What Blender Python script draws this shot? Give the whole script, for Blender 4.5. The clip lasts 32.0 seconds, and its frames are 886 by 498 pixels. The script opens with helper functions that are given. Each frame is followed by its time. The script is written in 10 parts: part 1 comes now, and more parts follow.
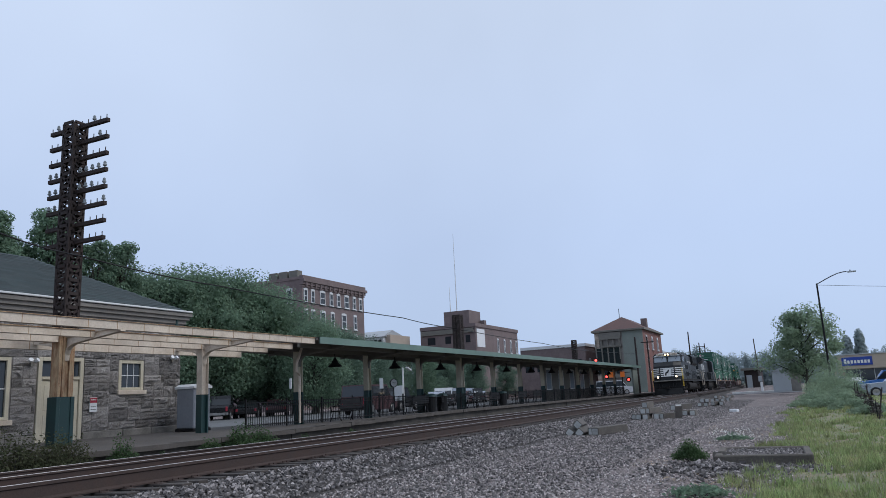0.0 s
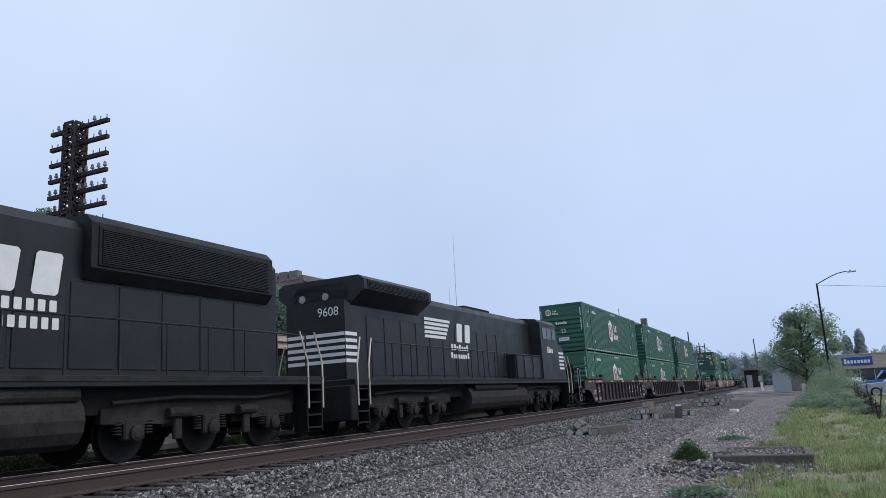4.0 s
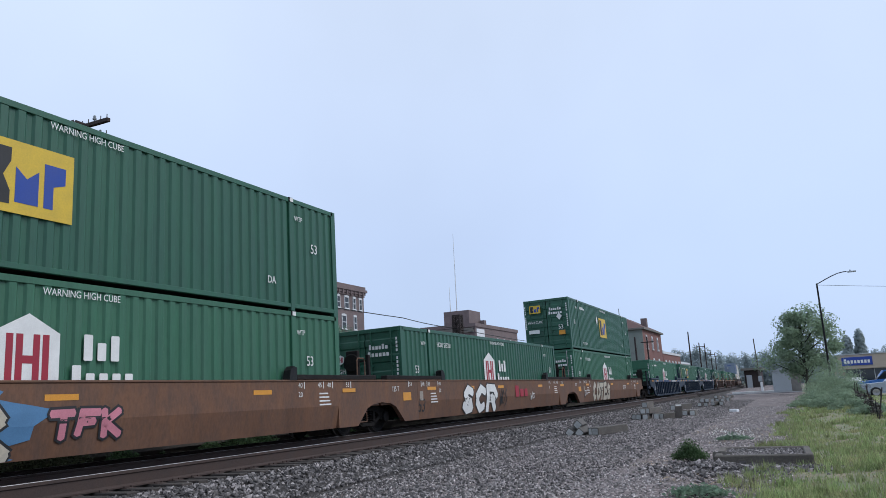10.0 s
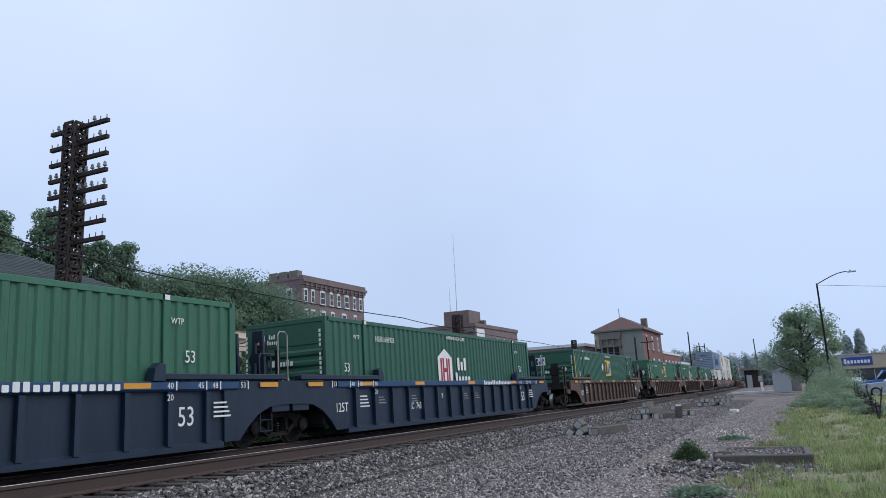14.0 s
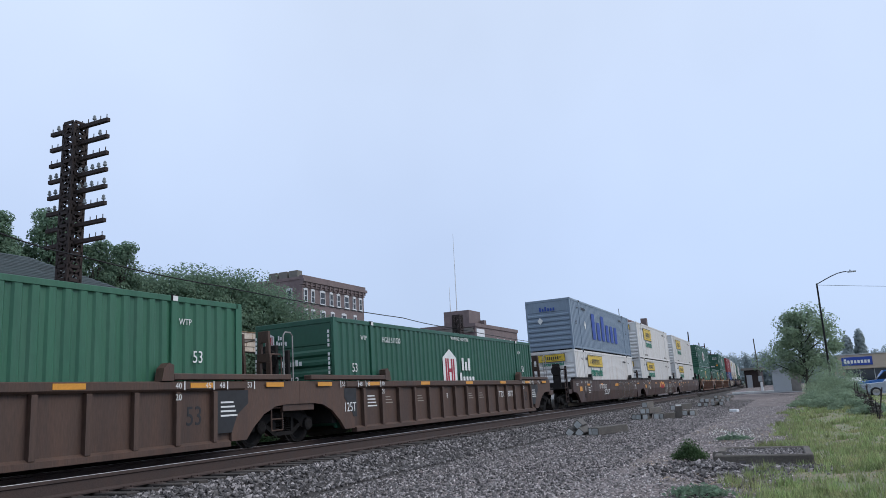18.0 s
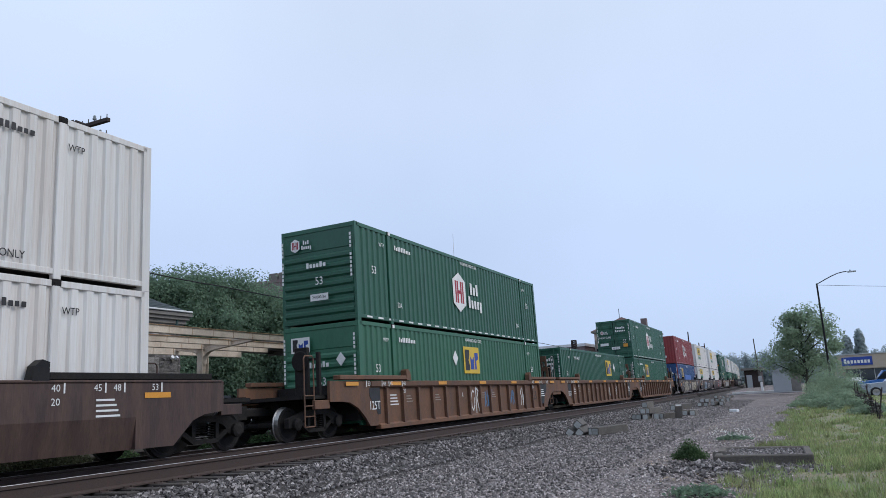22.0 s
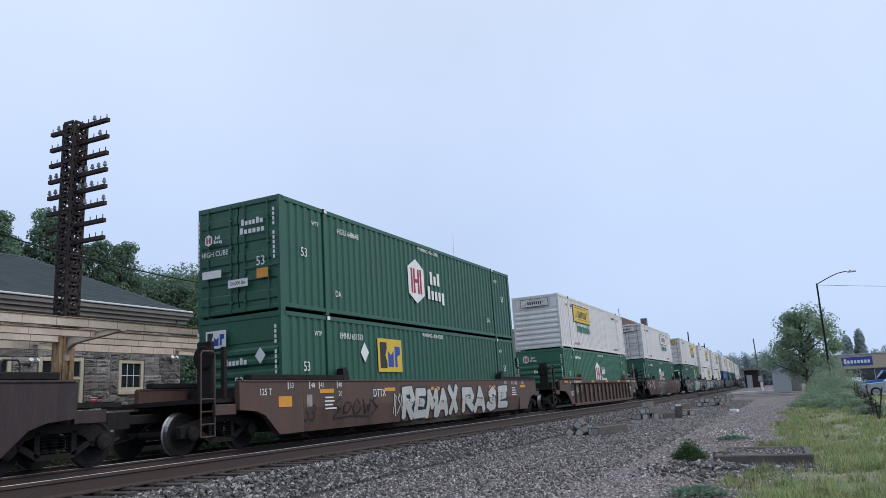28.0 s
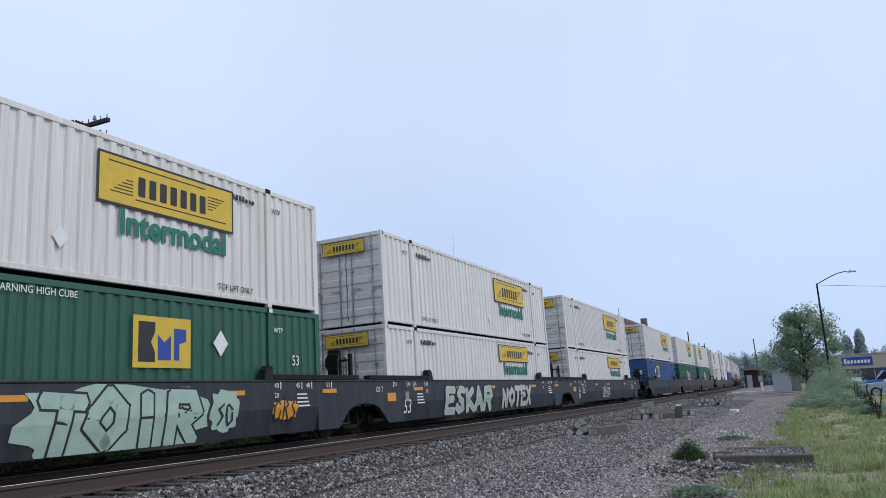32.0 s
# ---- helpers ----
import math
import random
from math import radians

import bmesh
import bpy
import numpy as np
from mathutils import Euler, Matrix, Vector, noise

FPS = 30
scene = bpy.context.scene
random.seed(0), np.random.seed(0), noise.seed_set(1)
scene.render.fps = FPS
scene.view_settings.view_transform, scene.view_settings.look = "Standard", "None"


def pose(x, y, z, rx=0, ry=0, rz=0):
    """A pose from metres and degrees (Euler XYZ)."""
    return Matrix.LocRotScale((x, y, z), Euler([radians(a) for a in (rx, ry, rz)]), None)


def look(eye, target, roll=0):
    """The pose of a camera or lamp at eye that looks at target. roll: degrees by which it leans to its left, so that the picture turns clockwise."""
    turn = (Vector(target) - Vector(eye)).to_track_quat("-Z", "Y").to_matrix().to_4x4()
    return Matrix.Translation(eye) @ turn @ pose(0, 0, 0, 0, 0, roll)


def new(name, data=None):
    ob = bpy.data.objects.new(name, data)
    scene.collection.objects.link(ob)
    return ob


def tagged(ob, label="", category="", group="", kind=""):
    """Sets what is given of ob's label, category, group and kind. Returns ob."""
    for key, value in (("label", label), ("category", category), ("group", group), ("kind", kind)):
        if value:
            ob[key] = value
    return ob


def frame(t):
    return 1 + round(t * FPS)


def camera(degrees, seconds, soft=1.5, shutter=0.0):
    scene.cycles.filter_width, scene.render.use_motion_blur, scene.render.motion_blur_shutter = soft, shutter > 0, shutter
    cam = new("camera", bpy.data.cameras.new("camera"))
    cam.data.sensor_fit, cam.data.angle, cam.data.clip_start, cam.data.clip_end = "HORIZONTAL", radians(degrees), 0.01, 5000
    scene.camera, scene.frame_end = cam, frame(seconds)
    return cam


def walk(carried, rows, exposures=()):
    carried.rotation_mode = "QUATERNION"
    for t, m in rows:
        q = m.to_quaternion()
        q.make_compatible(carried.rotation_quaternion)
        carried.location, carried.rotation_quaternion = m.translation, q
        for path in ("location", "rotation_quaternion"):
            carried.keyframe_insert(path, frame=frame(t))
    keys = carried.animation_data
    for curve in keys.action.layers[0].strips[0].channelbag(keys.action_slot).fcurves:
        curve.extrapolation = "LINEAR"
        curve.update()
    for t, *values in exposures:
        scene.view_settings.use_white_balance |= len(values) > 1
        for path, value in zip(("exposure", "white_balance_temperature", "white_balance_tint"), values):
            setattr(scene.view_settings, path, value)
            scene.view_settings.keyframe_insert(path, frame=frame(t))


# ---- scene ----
cam = camera(61.845, 32.0, soft=0.8)
EYE = Vector((0, 0, 1.011))
HEAD, TILT = radians(25.28), radians(11.352)
AIM = EYE + 100 * Vector((math.cos(HEAD) * math.cos(TILT), math.sin(HEAD) * math.cos(TILT), math.sin(TILT)))
VIEW = look(EYE, AIM, -2.93)
walk(cam, [(0.0, VIEW), (32.0, VIEW)],
     exposures=[(0.0, -0.08), (3.5, -0.02), (6.0, 0.12), (12.0, 0.08), (18.0, 0.07), (32.0, 0.09)])

# ---- light: overcast morning ----
world = bpy.data.worlds.new("sky")
scene.world = world
world.use_nodes = True
wn, wl = world.node_tree.nodes, world.node_tree.links
wn.clear()
SUN_ELEVATION, SUN_AZIMUTH = radians(46), radians(165)


def sky_world():
    sky = wn.new("ShaderNodeTexSky")
    sky.sky_type, sky.sun_disc = "NISHITA", False
    sky.sun_elevation, sky.sun_rotation = SUN_ELEVATION, SUN_AZIMUTH
    sky.air_density, sky.dust_density = 1.0, 3.0
    clear = wn.new("ShaderNodeMix")
    clear.data_type = "RGBA"
    coord = wn.new("ShaderNodeTexCoord")
    sep = wn.new("ShaderNodeSeparateXYZ")
    wl.new(coord.outputs["Generated"], sep.inputs[0])
    ramp = wn.new("ShaderNodeValToRGB")
    e = ramp.color_ramp.elements
    e[0].position, e[0].color = 0.0, (0.508, 0.648, 0.905, 1)
    e[1].position, e[1].color = 0.6, (0.71, 0.825, 1.03, 1)
    mid = ramp.color_ramp.elements.new(0.2)
    mid.color = (0.548, 0.682, 0.95, 1)
    wl.new(sep.outputs["Z"], ramp.inputs[0])
    # soft cloud variation in the overcast layer
    tex = wn.new("ShaderNodeTexNoise")
    tex.inputs["Scale"].default_value, tex.inputs["Detail"].default_value = 1.6, 4
    wl.new(coord.outputs["Generated"], tex.inputs["Vector"])
    amp = wn.new("ShaderNodeMapRange")
    amp.inputs[1].default_value, amp.inputs[2].default_value = 0.3, 0.7
    amp.inputs[3].default_value, amp.inputs[4].default_value = 0.93, 1.07
    wl.new(tex.outputs[0], amp.inputs[0])
    scale = wn.new("ShaderNodeVectorMath")
    scale.operation = "SCALE"
    wl.new(ramp.outputs[0], scale.inputs[0])
    wl.new(amp.outputs[0], scale.inputs["Scale"])
    dim = wn.new("ShaderNodeVectorMath")
    dim.operation = "SCALE"
    dim.inputs["Scale"].default_value = 0.1
    wl.new(sky.outputs[0], dim.inputs[0])
    clear.inputs["Factor"].default_value = 0.93
    wl.new(dim.outputs[0], clear.inputs["A"])
    wl.new(scale.outputs[0], clear.inputs["B"])
    bg = wn.new("ShaderNodeBackground")
    bg.inputs["Strength"].default_value = 1.0
    wl.new(clear.outputs["Result"], bg.inputs["Color"])
    out = wn.new("ShaderNodeOutputWorld")
    wl.new(bg.outputs[0], out.inputs["Surface"])


sky_world()
sun = new("sun", bpy.data.lights.new("sun", "SUN"))
sun.data.energy, sun.data.angle, sun.data.color = 1.3, radians(32), (1.0, 0.975, 0.95)
_d = Vector((math.sin(SUN_AZIMUTH) * math.cos(SUN_ELEVATION), math.cos(SUN_AZIMUTH) * math.cos(SUN_ELEVATION), math.sin(SUN_ELEVATION)))
sun.matrix_world = look(_d * 60, (0, 0, 0))


# ---- materials ----
def mat(name, col, rough=0.6, metal=0.0, var=0.2, scale=2.0, fine=30.0, bump=0.15, tint=None, tint_amount=0.35,
        stretch=(1, 1, 1), rand=0.0, island=0.0, spec=0.5, depth=0.02, skew=1.0):
    """A surface with broad and fine variation in tone, an optional second colour in patches, and fine relief."""
    m = bpy.data.materials.new(name)
    m.use_nodes = True
    n, l = m.node_tree.nodes, m.node_tree.links
    b = n["Principled BSDF"]
    b.inputs["Roughness"].default_value, b.inputs["Metallic"].default_value = rough, metal
    b.inputs["Specular IOR Level"].default_value = spec
    tc = n.new("ShaderNodeTexCoord")
    mp = n.new("ShaderNodeMapping")
    mp.inputs["Scale"].default_value = stretch
    l.new(tc.outputs["Object"], mp.inputs["Vector"])

    def nz(s, detail=4.0, r=0.6):
        t = n.new("ShaderNodeTexNoise")
        t.inputs["Scale"].default_value, t.inputs["Detail"].default_value, t.inputs["Roughness"].default_value = s, detail, r
        l.new(mp.outputs[0], t.inputs["Vector"])
        return t.outputs[0]

    def span(src, a, c, lo, hi):
        r = n.new("ShaderNodeMapRange")
        for i, v in zip((1, 2, 3, 4), (a, c, lo, hi)):
            r.inputs[i].default_value = v
        l.new(src, r.inputs[0])
        return r.outputs[0]

    def mul(a, c):
        x = n.new("ShaderNodeMath")
        x.operation = "MULTIPLY"
        l.new(a, x.inputs[0])
        l.new(c, x.inputs[1])
        return x.outputs[0]

    broad, grain = nz(scale), nz(fine, 3.0)
    tone = mul(span(broad, 0.3, 0.7, 1 - var, 1 + var), span(grain, 0.3, 0.7, 1 - var * 0.7, 1 + var * 0.7))
    if rand:
        oi = n.new("ShaderNodeObjectInfo")
        tone = mul(tone, span(oi.outputs["Random"], 0, 1, 1 - rand, 1 + rand))
    if island:
        gi = n.new("ShaderNodeNewGeometry")
        pw = n.new("ShaderNodeMath")
        pw.operation = "POWER"
        pw.inputs[1].default_value = skew
        l.new(gi.outputs["Random Per Island"], pw.inputs[0])
        tone = mul(tone, span(pw.outputs[0], 0, 1, 1 - island, 1 + island * skew))
    base = n.new("ShaderNodeRGB")
    base.outputs[0].default_value = (*col, 1)
    src = base.outputs[0]
    if tint:
        mx = n.new("ShaderNodeMix")
        mx.data_type = "RGBA"
        l.new(src, mx.inputs["A"])
        mx.inputs["B"].default_value = (*tint, 1)
        l.new(span(nz(scale * 2.3, 8.0, 0.7), 0.5 - 0.1, 0.5 + 0.2, 0, tint_amount * 2), mx.inputs["Factor"])
        mx.clamp_factor = True
        src = mx.outputs["Result"]
    sc = n.new("ShaderNodeVectorMath")
    sc.operation = "SCALE"
    l.new(src, sc.inputs[0])
    l.new(tone, sc.inputs["Scale"])
    l.new(sc.outputs[0], b.inputs["Base Color"])
    l.new(span(broad, 0.3, 0.7, max(0.05, rough - 0.12), min(1, rough + 0.12)), b.inputs["Roughness"])
    if bump:
        bp = n.new("ShaderNodeBump")
        bp.inputs["Strength"].default_value, bp.inputs["Distance"].default_value = bump, depth
        l.new(grain, bp.inputs["Height"])
        l.new(bp.outputs[0], b.inputs["Normal"])
    return m


def glow(name, col, strength):
    m = bpy.data.materials.new(name)
    m.use_nodes = True
    b = m.node_tree.nodes["Principled BSDF"]
    b.inputs["Base Color"].default_value = (*col, 1)
    b.inputs["Emission Color"].default_value, b.inputs["Emission Strength"].default_value = (*col, 1), strength
    return m


def glassy(name, col=(0.02, 0.025, 0.03), rough=0.05):
    m = bpy.data.materials.new(name)
    m.use_nodes = True
    b = m.node_tree.nodes["Principled BSDF"]
    b.inputs["Base Color"].default_value, b.inputs["Roughness"].default_value = (*col, 1), rough
    b.inputs["Specular IOR Level"].default_value = 0.6
    return m


def leafy(m, share=0.55):
    """Thin leaves let part of the light through."""
    n, l = m.node_tree.nodes, m.node_tree.links
    b = n["Principled BSDF"]
    tr = n.new("ShaderNodeBsdfTranslucent")
    l.new(b.inputs["Base Color"].links[0].from_socket, tr.inputs["Color"])
    mx = n.new("ShaderNodeMixShader")
    mx.inputs[0].default_value = share
    l.new(b.outputs[0], mx.inputs[1])
    l.new(tr.outputs[0], mx.inputs[2])
    l.new(mx.outputs[0], n["Material Output"].inputs["Surface"])


STREAK = (2.5, 1, 0.35)
GRIME = (0.10, 0.085, 0.07)
M = dict(
    green=mat("green container paint", (0.018, 0.095, 0.057), 0.45, 0, 0.12, 0.8, 12, 0.05, (0.02, 0.075, 0.05), 0.3, STREAK, 0.1),
    green_light=mat("worn green container paint", (0.028, 0.125, 0.07), 0.5, 0, 0.14, 0.8, 12, 0.05, (0.05, 0.14, 0.09), 0.3, STREAK, 0.08),
    white=mat("white container paint", (0.69, 0.68, 0.66), 0.5, 0, 0.06, 0.7, 14, 0.05, (0.50, 0.41, 0.34), 0.34, (5, 1, 0.16), 0.07),
    grey=mat("pale blue grey container paint", (0.20, 0.26, 0.33), 0.5, 0, 0.1, 0.7, 14, 0.05, (0.15, 0.19, 0.24), 0.25, STREAK),
    red=mat("red container paint", (0.26, 0.035, 0.036), 0.5, 0, 0.14, 0.7, 14, 0.05, (0.18, 0.04, 0.05), 0.35, STREAK),
    blue=mat("blue container paint", (0.018, 0.062, 0.20), 0.45, 0, 0.14, 0.7, 14, 0.05, (0.03, 0.09, 0.17), 0.3, STREAK),
    black=mat("black paint", (0.009, 0.009, 0.010), 0.55, 0, 0.25, 1.5, 25, 0.1, (0.03, 0.028, 0.026), 0.2, spec=0.25),
    loco=mat("black locomotive paint", (0.015, 0.0165, 0.019), 0.45, 0, 0.2, 1.2, 20, 0.06, (0.028, 0.028, 0.028), 0.25, spec=0.3),
    under=mat("sooty steel", (0.02, 0.019, 0.019), 0.8, 0.0, 0.3, 2.5, 30, 0.2, (0.032, 0.025, 0.021), 0.25, spec=0.12),
    steel=mat("bare worn steel", (0.33, 0.32, 0.31), 0.35, 0.85, 0.2, 3, 40, 0.1),
    dusty=mat("dusty black running gear", (0.042, 0.038, 0.036), 0.85, 0.0, 0.3, 2.0, 25, 0.2, (0.02, 0.018, 0.017), 0.4, spec=0.15),
    navy_sill=mat("cleaner blue sill paint", (0.012, 0.05, 0.135), 0.5, 0, 0.2, 1.0, 18, 0.06, (0.02, 0.04, 0.075), 0.35, STREAK, 0.08),
    pale_dirt=mat("pale dusty stencil patch", (0.34, 0.31, 0.27), 0.8, 0, 0.2, 2.0, 25, 0.1, (0.2, 0.17, 0.15), 0.4),
    dull_pink=mat("dull pink spray paint", (0.17, 0.075, 0.075), 0.65, 0, 0.2, 1.5, 20, 0, (0.09, 0.05, 0.045), 0.4),
    graffiti_cream=mat("cream spray paint", (0.52, 0.46, 0.36), 0.6, 0, 0.12, 1.5, 20, 0, (0.36, 0.34, 0.30), 0.35),
    maroon=mat("dark maroon brown railcar paint", (0.029, 0.0145, 0.0155), 0.6, 0, 0.25, 1.0, 18, 0.12, (0.06, 0.042, 0.036), 0.3, STREAK, 0.12),
    maroon_red=mat("oxide red railcar paint", (0.075, 0.019, 0.02), 0.55, 0, 0.2, 1.0, 18, 0.1, (0.06, 0.03, 0.03), 0.3, STREAK),
    tan=mat("rusty orange brown railcar paint", (0.15, 0.071, 0.038), 0.7, 0, 0.2, 0.9, 14, 0.12, (0.085, 0.052, 0.04), 0.4, (1.5, 1, 0.7), 0.12),
    brown=mat("dirty brown railcar paint", (0.082, 0.045, 0.031), 0.65, 0, 0.25, 1.0, 18, 0.15, (0.07, 0.045, 0.035), 0.4, STREAK, 0.12),
    umber=mat("dark brown railcar paint", (0.048, 0.026, 0.022), 0.6, 0, 0.25, 1.0, 18, 0.12, (0.11, 0.065, 0.045), 0.3, STREAK, 0.1),
    navy=mat("dark blue railcar paint", (0.0045, 0.0155, 0.036), 0.5, 0, 0.2, 1.0, 18, 0.08, (0.012, 0.024, 0.042), 0.3, STREAK, 0.1),
    ink=mat("faded blue black railcar paint", (0.015, 0.02, 0.03), 0.6, 0, 0.25, 1.0, 18, 0.1, (0.05, 0.045, 0.042), 0.3, STREAK, 0.1),
    mark=mat("white stencil paint", (0.72, 0.72, 0.70), 0.6, 0, 0.08, 3, 40, 0),
    mark_black=mat("black stencil paint", (0.02, 0.02, 0.022), 0.6, 0, 0.1, 3, 40, 0),
    mark_red=mat("crimson stencil paint", (0.32, 0.02, 0.04), 0.6, 0, 0.08, 3, 40, 0),
    mark_green=mat("green stencil paint", (0.01, 0.16, 0.10), 0.6, 0, 0.08, 3, 40, 0),
    mark_blue=mat("blue stencil paint", (0.02, 0.06, 0.30), 0.6, 0, 0.08, 3, 40, 0),
    yellow=mat("yellow paint", (0.62, 0.42, 0.04), 0.55, 0, 0.1, 3, 40, 0),
    amber=mat("amber reflective strip", (0.65, 0.28, 0.03), 0.4, 0, 0.12, 4, 40, 0),
    pink=mat("pink spray paint", (0.55, 0.20, 0.25), 0.6, 0, 0.1, 3, 40, 0),
    spray_blue=mat("blue spray paint", (0.08, 0.20, 0.36), 0.6, 0, 0.1, 3, 40, 0),
    spray_grey=mat("silver spray paint", (0.45, 0.46, 0.43), 0.5, 0, 0.12, 3, 40, 0),
    spray_mint=mat("pale green spray paint", (0.34, 0.46, 0.38), 0.6, 0, 0.12, 3, 40, 0),
    cream=mat("weathered cream paint", (0.66, 0.57, 0.47), 0.65, 0, 0.12, 0.8, 20, 0.1, (0.40, 0.29, 0.20), 0.28),
    cream_door=mat("cream door paint", (0.52, 0.47, 0.36), 0.5, 0, 0.1, 1.0, 20, 0.05),
    rusty=mat("cream paint over bleeding rust", (0.50, 0.36, 0.22), 0.7, 0, 0.25, 2.0, 25, 0.25, (0.24, 0.09, 0.035), 0.55, (2, 2, 0.4)),
    dark_green=mat("dark green paint", (0.014, 0.045, 0.045), 0.5, 0, 0.15, 2, 25, 0.08),
    roof_green=mat("weathered green roof metal", (0.135, 0.215, 0.18), 0.55, 0, 0.15, 1.0, 20, 0.1, (0.16, 0.22, 0.19), 0.3),
    canopy_dark=mat("dull grey paint, also used as a shade tone", (0.16, 0.15, 0.13), 0.7, 0, 0.15, 1.0, 20, 0.1),
    stone=mat("rock faced grey stone", (0.34, 0.318, 0.302), 0.85, 0, 0.3, 4.0, 22, 0.9, (0.2, 0.18, 0.165), 0.4, rand=0.38, depth=0.06),
    mortar=mat("old mortar", (0.24, 0.22, 0.20), 0.9, 0, 0.15, 3, 40, 0.4),
    concrete=mat("weathered concrete", (0.22, 0.205, 0.185), 0.85, 0, 0.2, 1.2, 35, 0.4, (0.12, 0.11, 0.095), 0.45),
    concrete_dark=mat("dark stained concrete", (0.095, 0.082, 0.07), 0.9, 0, 0.25, 1.2, 35, 0.5, (0.13, 0.12, 0.10), 0.3),
    platform=mat("dusty old platform paving", (0.088, 0.078, 0.071), 0.9, 0, 0.25, 0.7, 30, 0.4, (0.08, 0.07, 0.06), 0.4),
    edge=mat("worn dark platform edge", (0.12, 0.105, 0.09), 0.9, 0, 0.25, 1.2, 30, 0.5, (0.07, 0.065, 0.055), 0.4, rand=0.15),
    edge_dark=mat("stained dark concrete", (0.06, 0.055, 0.048), 0.95, 0, 0.3, 1.5, 30, 0.5, (0.10, 0.09, 0.075), 0.3, rand=0.2),
    asphalt=mat("grey asphalt", (0.12, 0.125, 0.13), 0.9, 0, 0.15, 0.4, 60, 0.3),
    slate=mat("dark green grey shingles", (0.035, 0.05, 0.052), 0.8, 0, 0.25, 2, 25, 0.3, rand=0.15, island=0.2),
    gutter=mat("white gutter paint", (0.65, 0.66, 0.66), 0.5, 0, 0.08, 1, 20, 0.05),
    wood_grey=mat("grey weathered timber cornice", (0.20, 0.185, 0.17), 0.8, 0, 0.2, 1.5, 25, 0.3),
    brick=mat("brown painted brick", (0.19, 0.146, 0.143), 0.85, 0, 0.14, 0.25, 3.0, 0.3, (0.12, 0.09, 0.088), 0.3),
    brick_red=mat("red brick", (0.20, 0.095, 0.08), 0.85, 0, 0.15, 0.25, 3.0, 0.3),
    trim_white=mat("white window trim", (0.62, 0.63, 0.64), 0.6, 0, 0.06, 1, 20, 0.05),
    sage=mat("pale sage painted stucco", (0.2, 0.225, 0.2), 0.8, 0, 0.15, 0.4, 10, 0.2, (0.2, 0.24, 0.21), 0.3),
    tile_red=mat("dull red roof tiles", (0.11, 0.062, 0.056), 0.8, 0, 0.2, 0.8, 8, 0.4),
    glass=glassy("dark window glass"),
    glass_pale=glassy("window glass with blinds", (0.30, 0.34, 0.38), 0.15),
    rail=mat("rusty rail steel", (0.05, 0.031, 0.025), 0.75, 0.0, 0.2, 4, 40, 0.2),
    rail_top=mat("worn rail head", (0.42, 0.40, 0.39), 0.4, 0.8, 0.15, 4, 40, 0.05),
    tie=mat("creosoted timber", (0.05, 0.042, 0.038), 0.9, 0, 0.3, 4, 30, 0.5, (0.09, 0.075, 0.065), 0.3, (0.5, 3, 3), 0.3),
    # Darker than the stones on it: the gaps' shade is in the colour.
    ballast=mat("grey brown ballast, shade between stones included", (0.042, 0.036, 0.033), 0.95, 0, 0.35, 1.2, 22, 1.0, (0.05, 0.042, 0.038), 0.35, depth=0.05),
    chips=mat("fine yard gravel stone", (0.285, 0.258, 0.25), 0.8, 0, 0.25, 6, 40, 0.3, island=0.6, skew=2.4),
    pebble=mat("crushed ballast stone", (0.175, 0.158, 0.154), 0.75, 0, 0.3, 6, 40, 0.4, (0.045, 0.042, 0.041), 0.3, island=0.6, skew=2.6),
    gravel=mat("compacted dark gravel", (0.125, 0.112, 0.105), 0.9, 0, 0.28, 0.35, 18, 0.9, (0.085, 0.07, 0.062), 0.5, depth=0.04),
    # Brown dirt, and the shade between the rails put into the same colour.
    shaded_stone=mat("dirty brown ballast stone with shade in its tone", (0.05, 0.041, 0.037), 0.9, 0, 0.3, 6, 40, 0.4, island=0.5, skew=2.0),
    straw=mat("dry straw", (0.30, 0.22, 0.13), 0.9, 0, 0.2, 3, 20, 0, island=0.4),
    grass=mat("coarse green grass", (0.25, 0.335, 0.14), 0.8, 0, 0.3, 0.7, 10, 0, (0.34, 0.29, 0.17), 0.42, island=0.4, spec=0.2),
    soil=mat("thin grass on dirt", (0.085, 0.092, 0.042), 0.95, 0, 0.3, 0.5, 12, 0.6, (0.13, 0.105, 0.06), 0.4),
    # Lifted paler and bluer than leaf green, so haze sits in the colour.
    leaf=mat("dull green foliage", (0.19, 0.28, 0.195), 0.85, 0, 0.2, 0.4, 6, 0, (0.125, 0.18, 0.115), 0.3, island=0.25, spec=0.15),
    bush=mat("deep green bush leaves", (0.075, 0.13, 0.06), 0.8, 0, 0.25, 1.0, 8, 0, (0.10, 0.14, 0.06), 0.3, island=0.35, spec=0.2),
    bush_brown=mat("brownish green bush leaves", (0.085, 0.085, 0.05), 0.85, 0, 0.25, 1.0, 8, 0, (0.07, 0.10, 0.05), 0.4, island=0.35, spec=0.2),
    # Carries the same haze lift in its colour as leaf.
    leaf_dark=mat("deep green foliage", (0.15, 0.22, 0.165), 0.85, 0, 0.2, 0.3, 6, 0, island=0.25, spec=0.15),
    # Yard tree and shrubs: haze mixed into the leaf colour.
    leaf_mid=mat("green foliage paled for haze", (0.26, 0.35, 0.24), 0.9, 0, 0.2, 0.4, 6, 0, (0.25, 0.30, 0.20), 0.3, island=0.25, spec=0.1),
    # Paler and bluer than leaves are: distance haze put into the colour.
    leaf_far=mat("distant foliage with haze in its colour", (0.31, 0.37, 0.38), 0.95, 0, 0.1, 0.1, 4, 0, island=0.12),
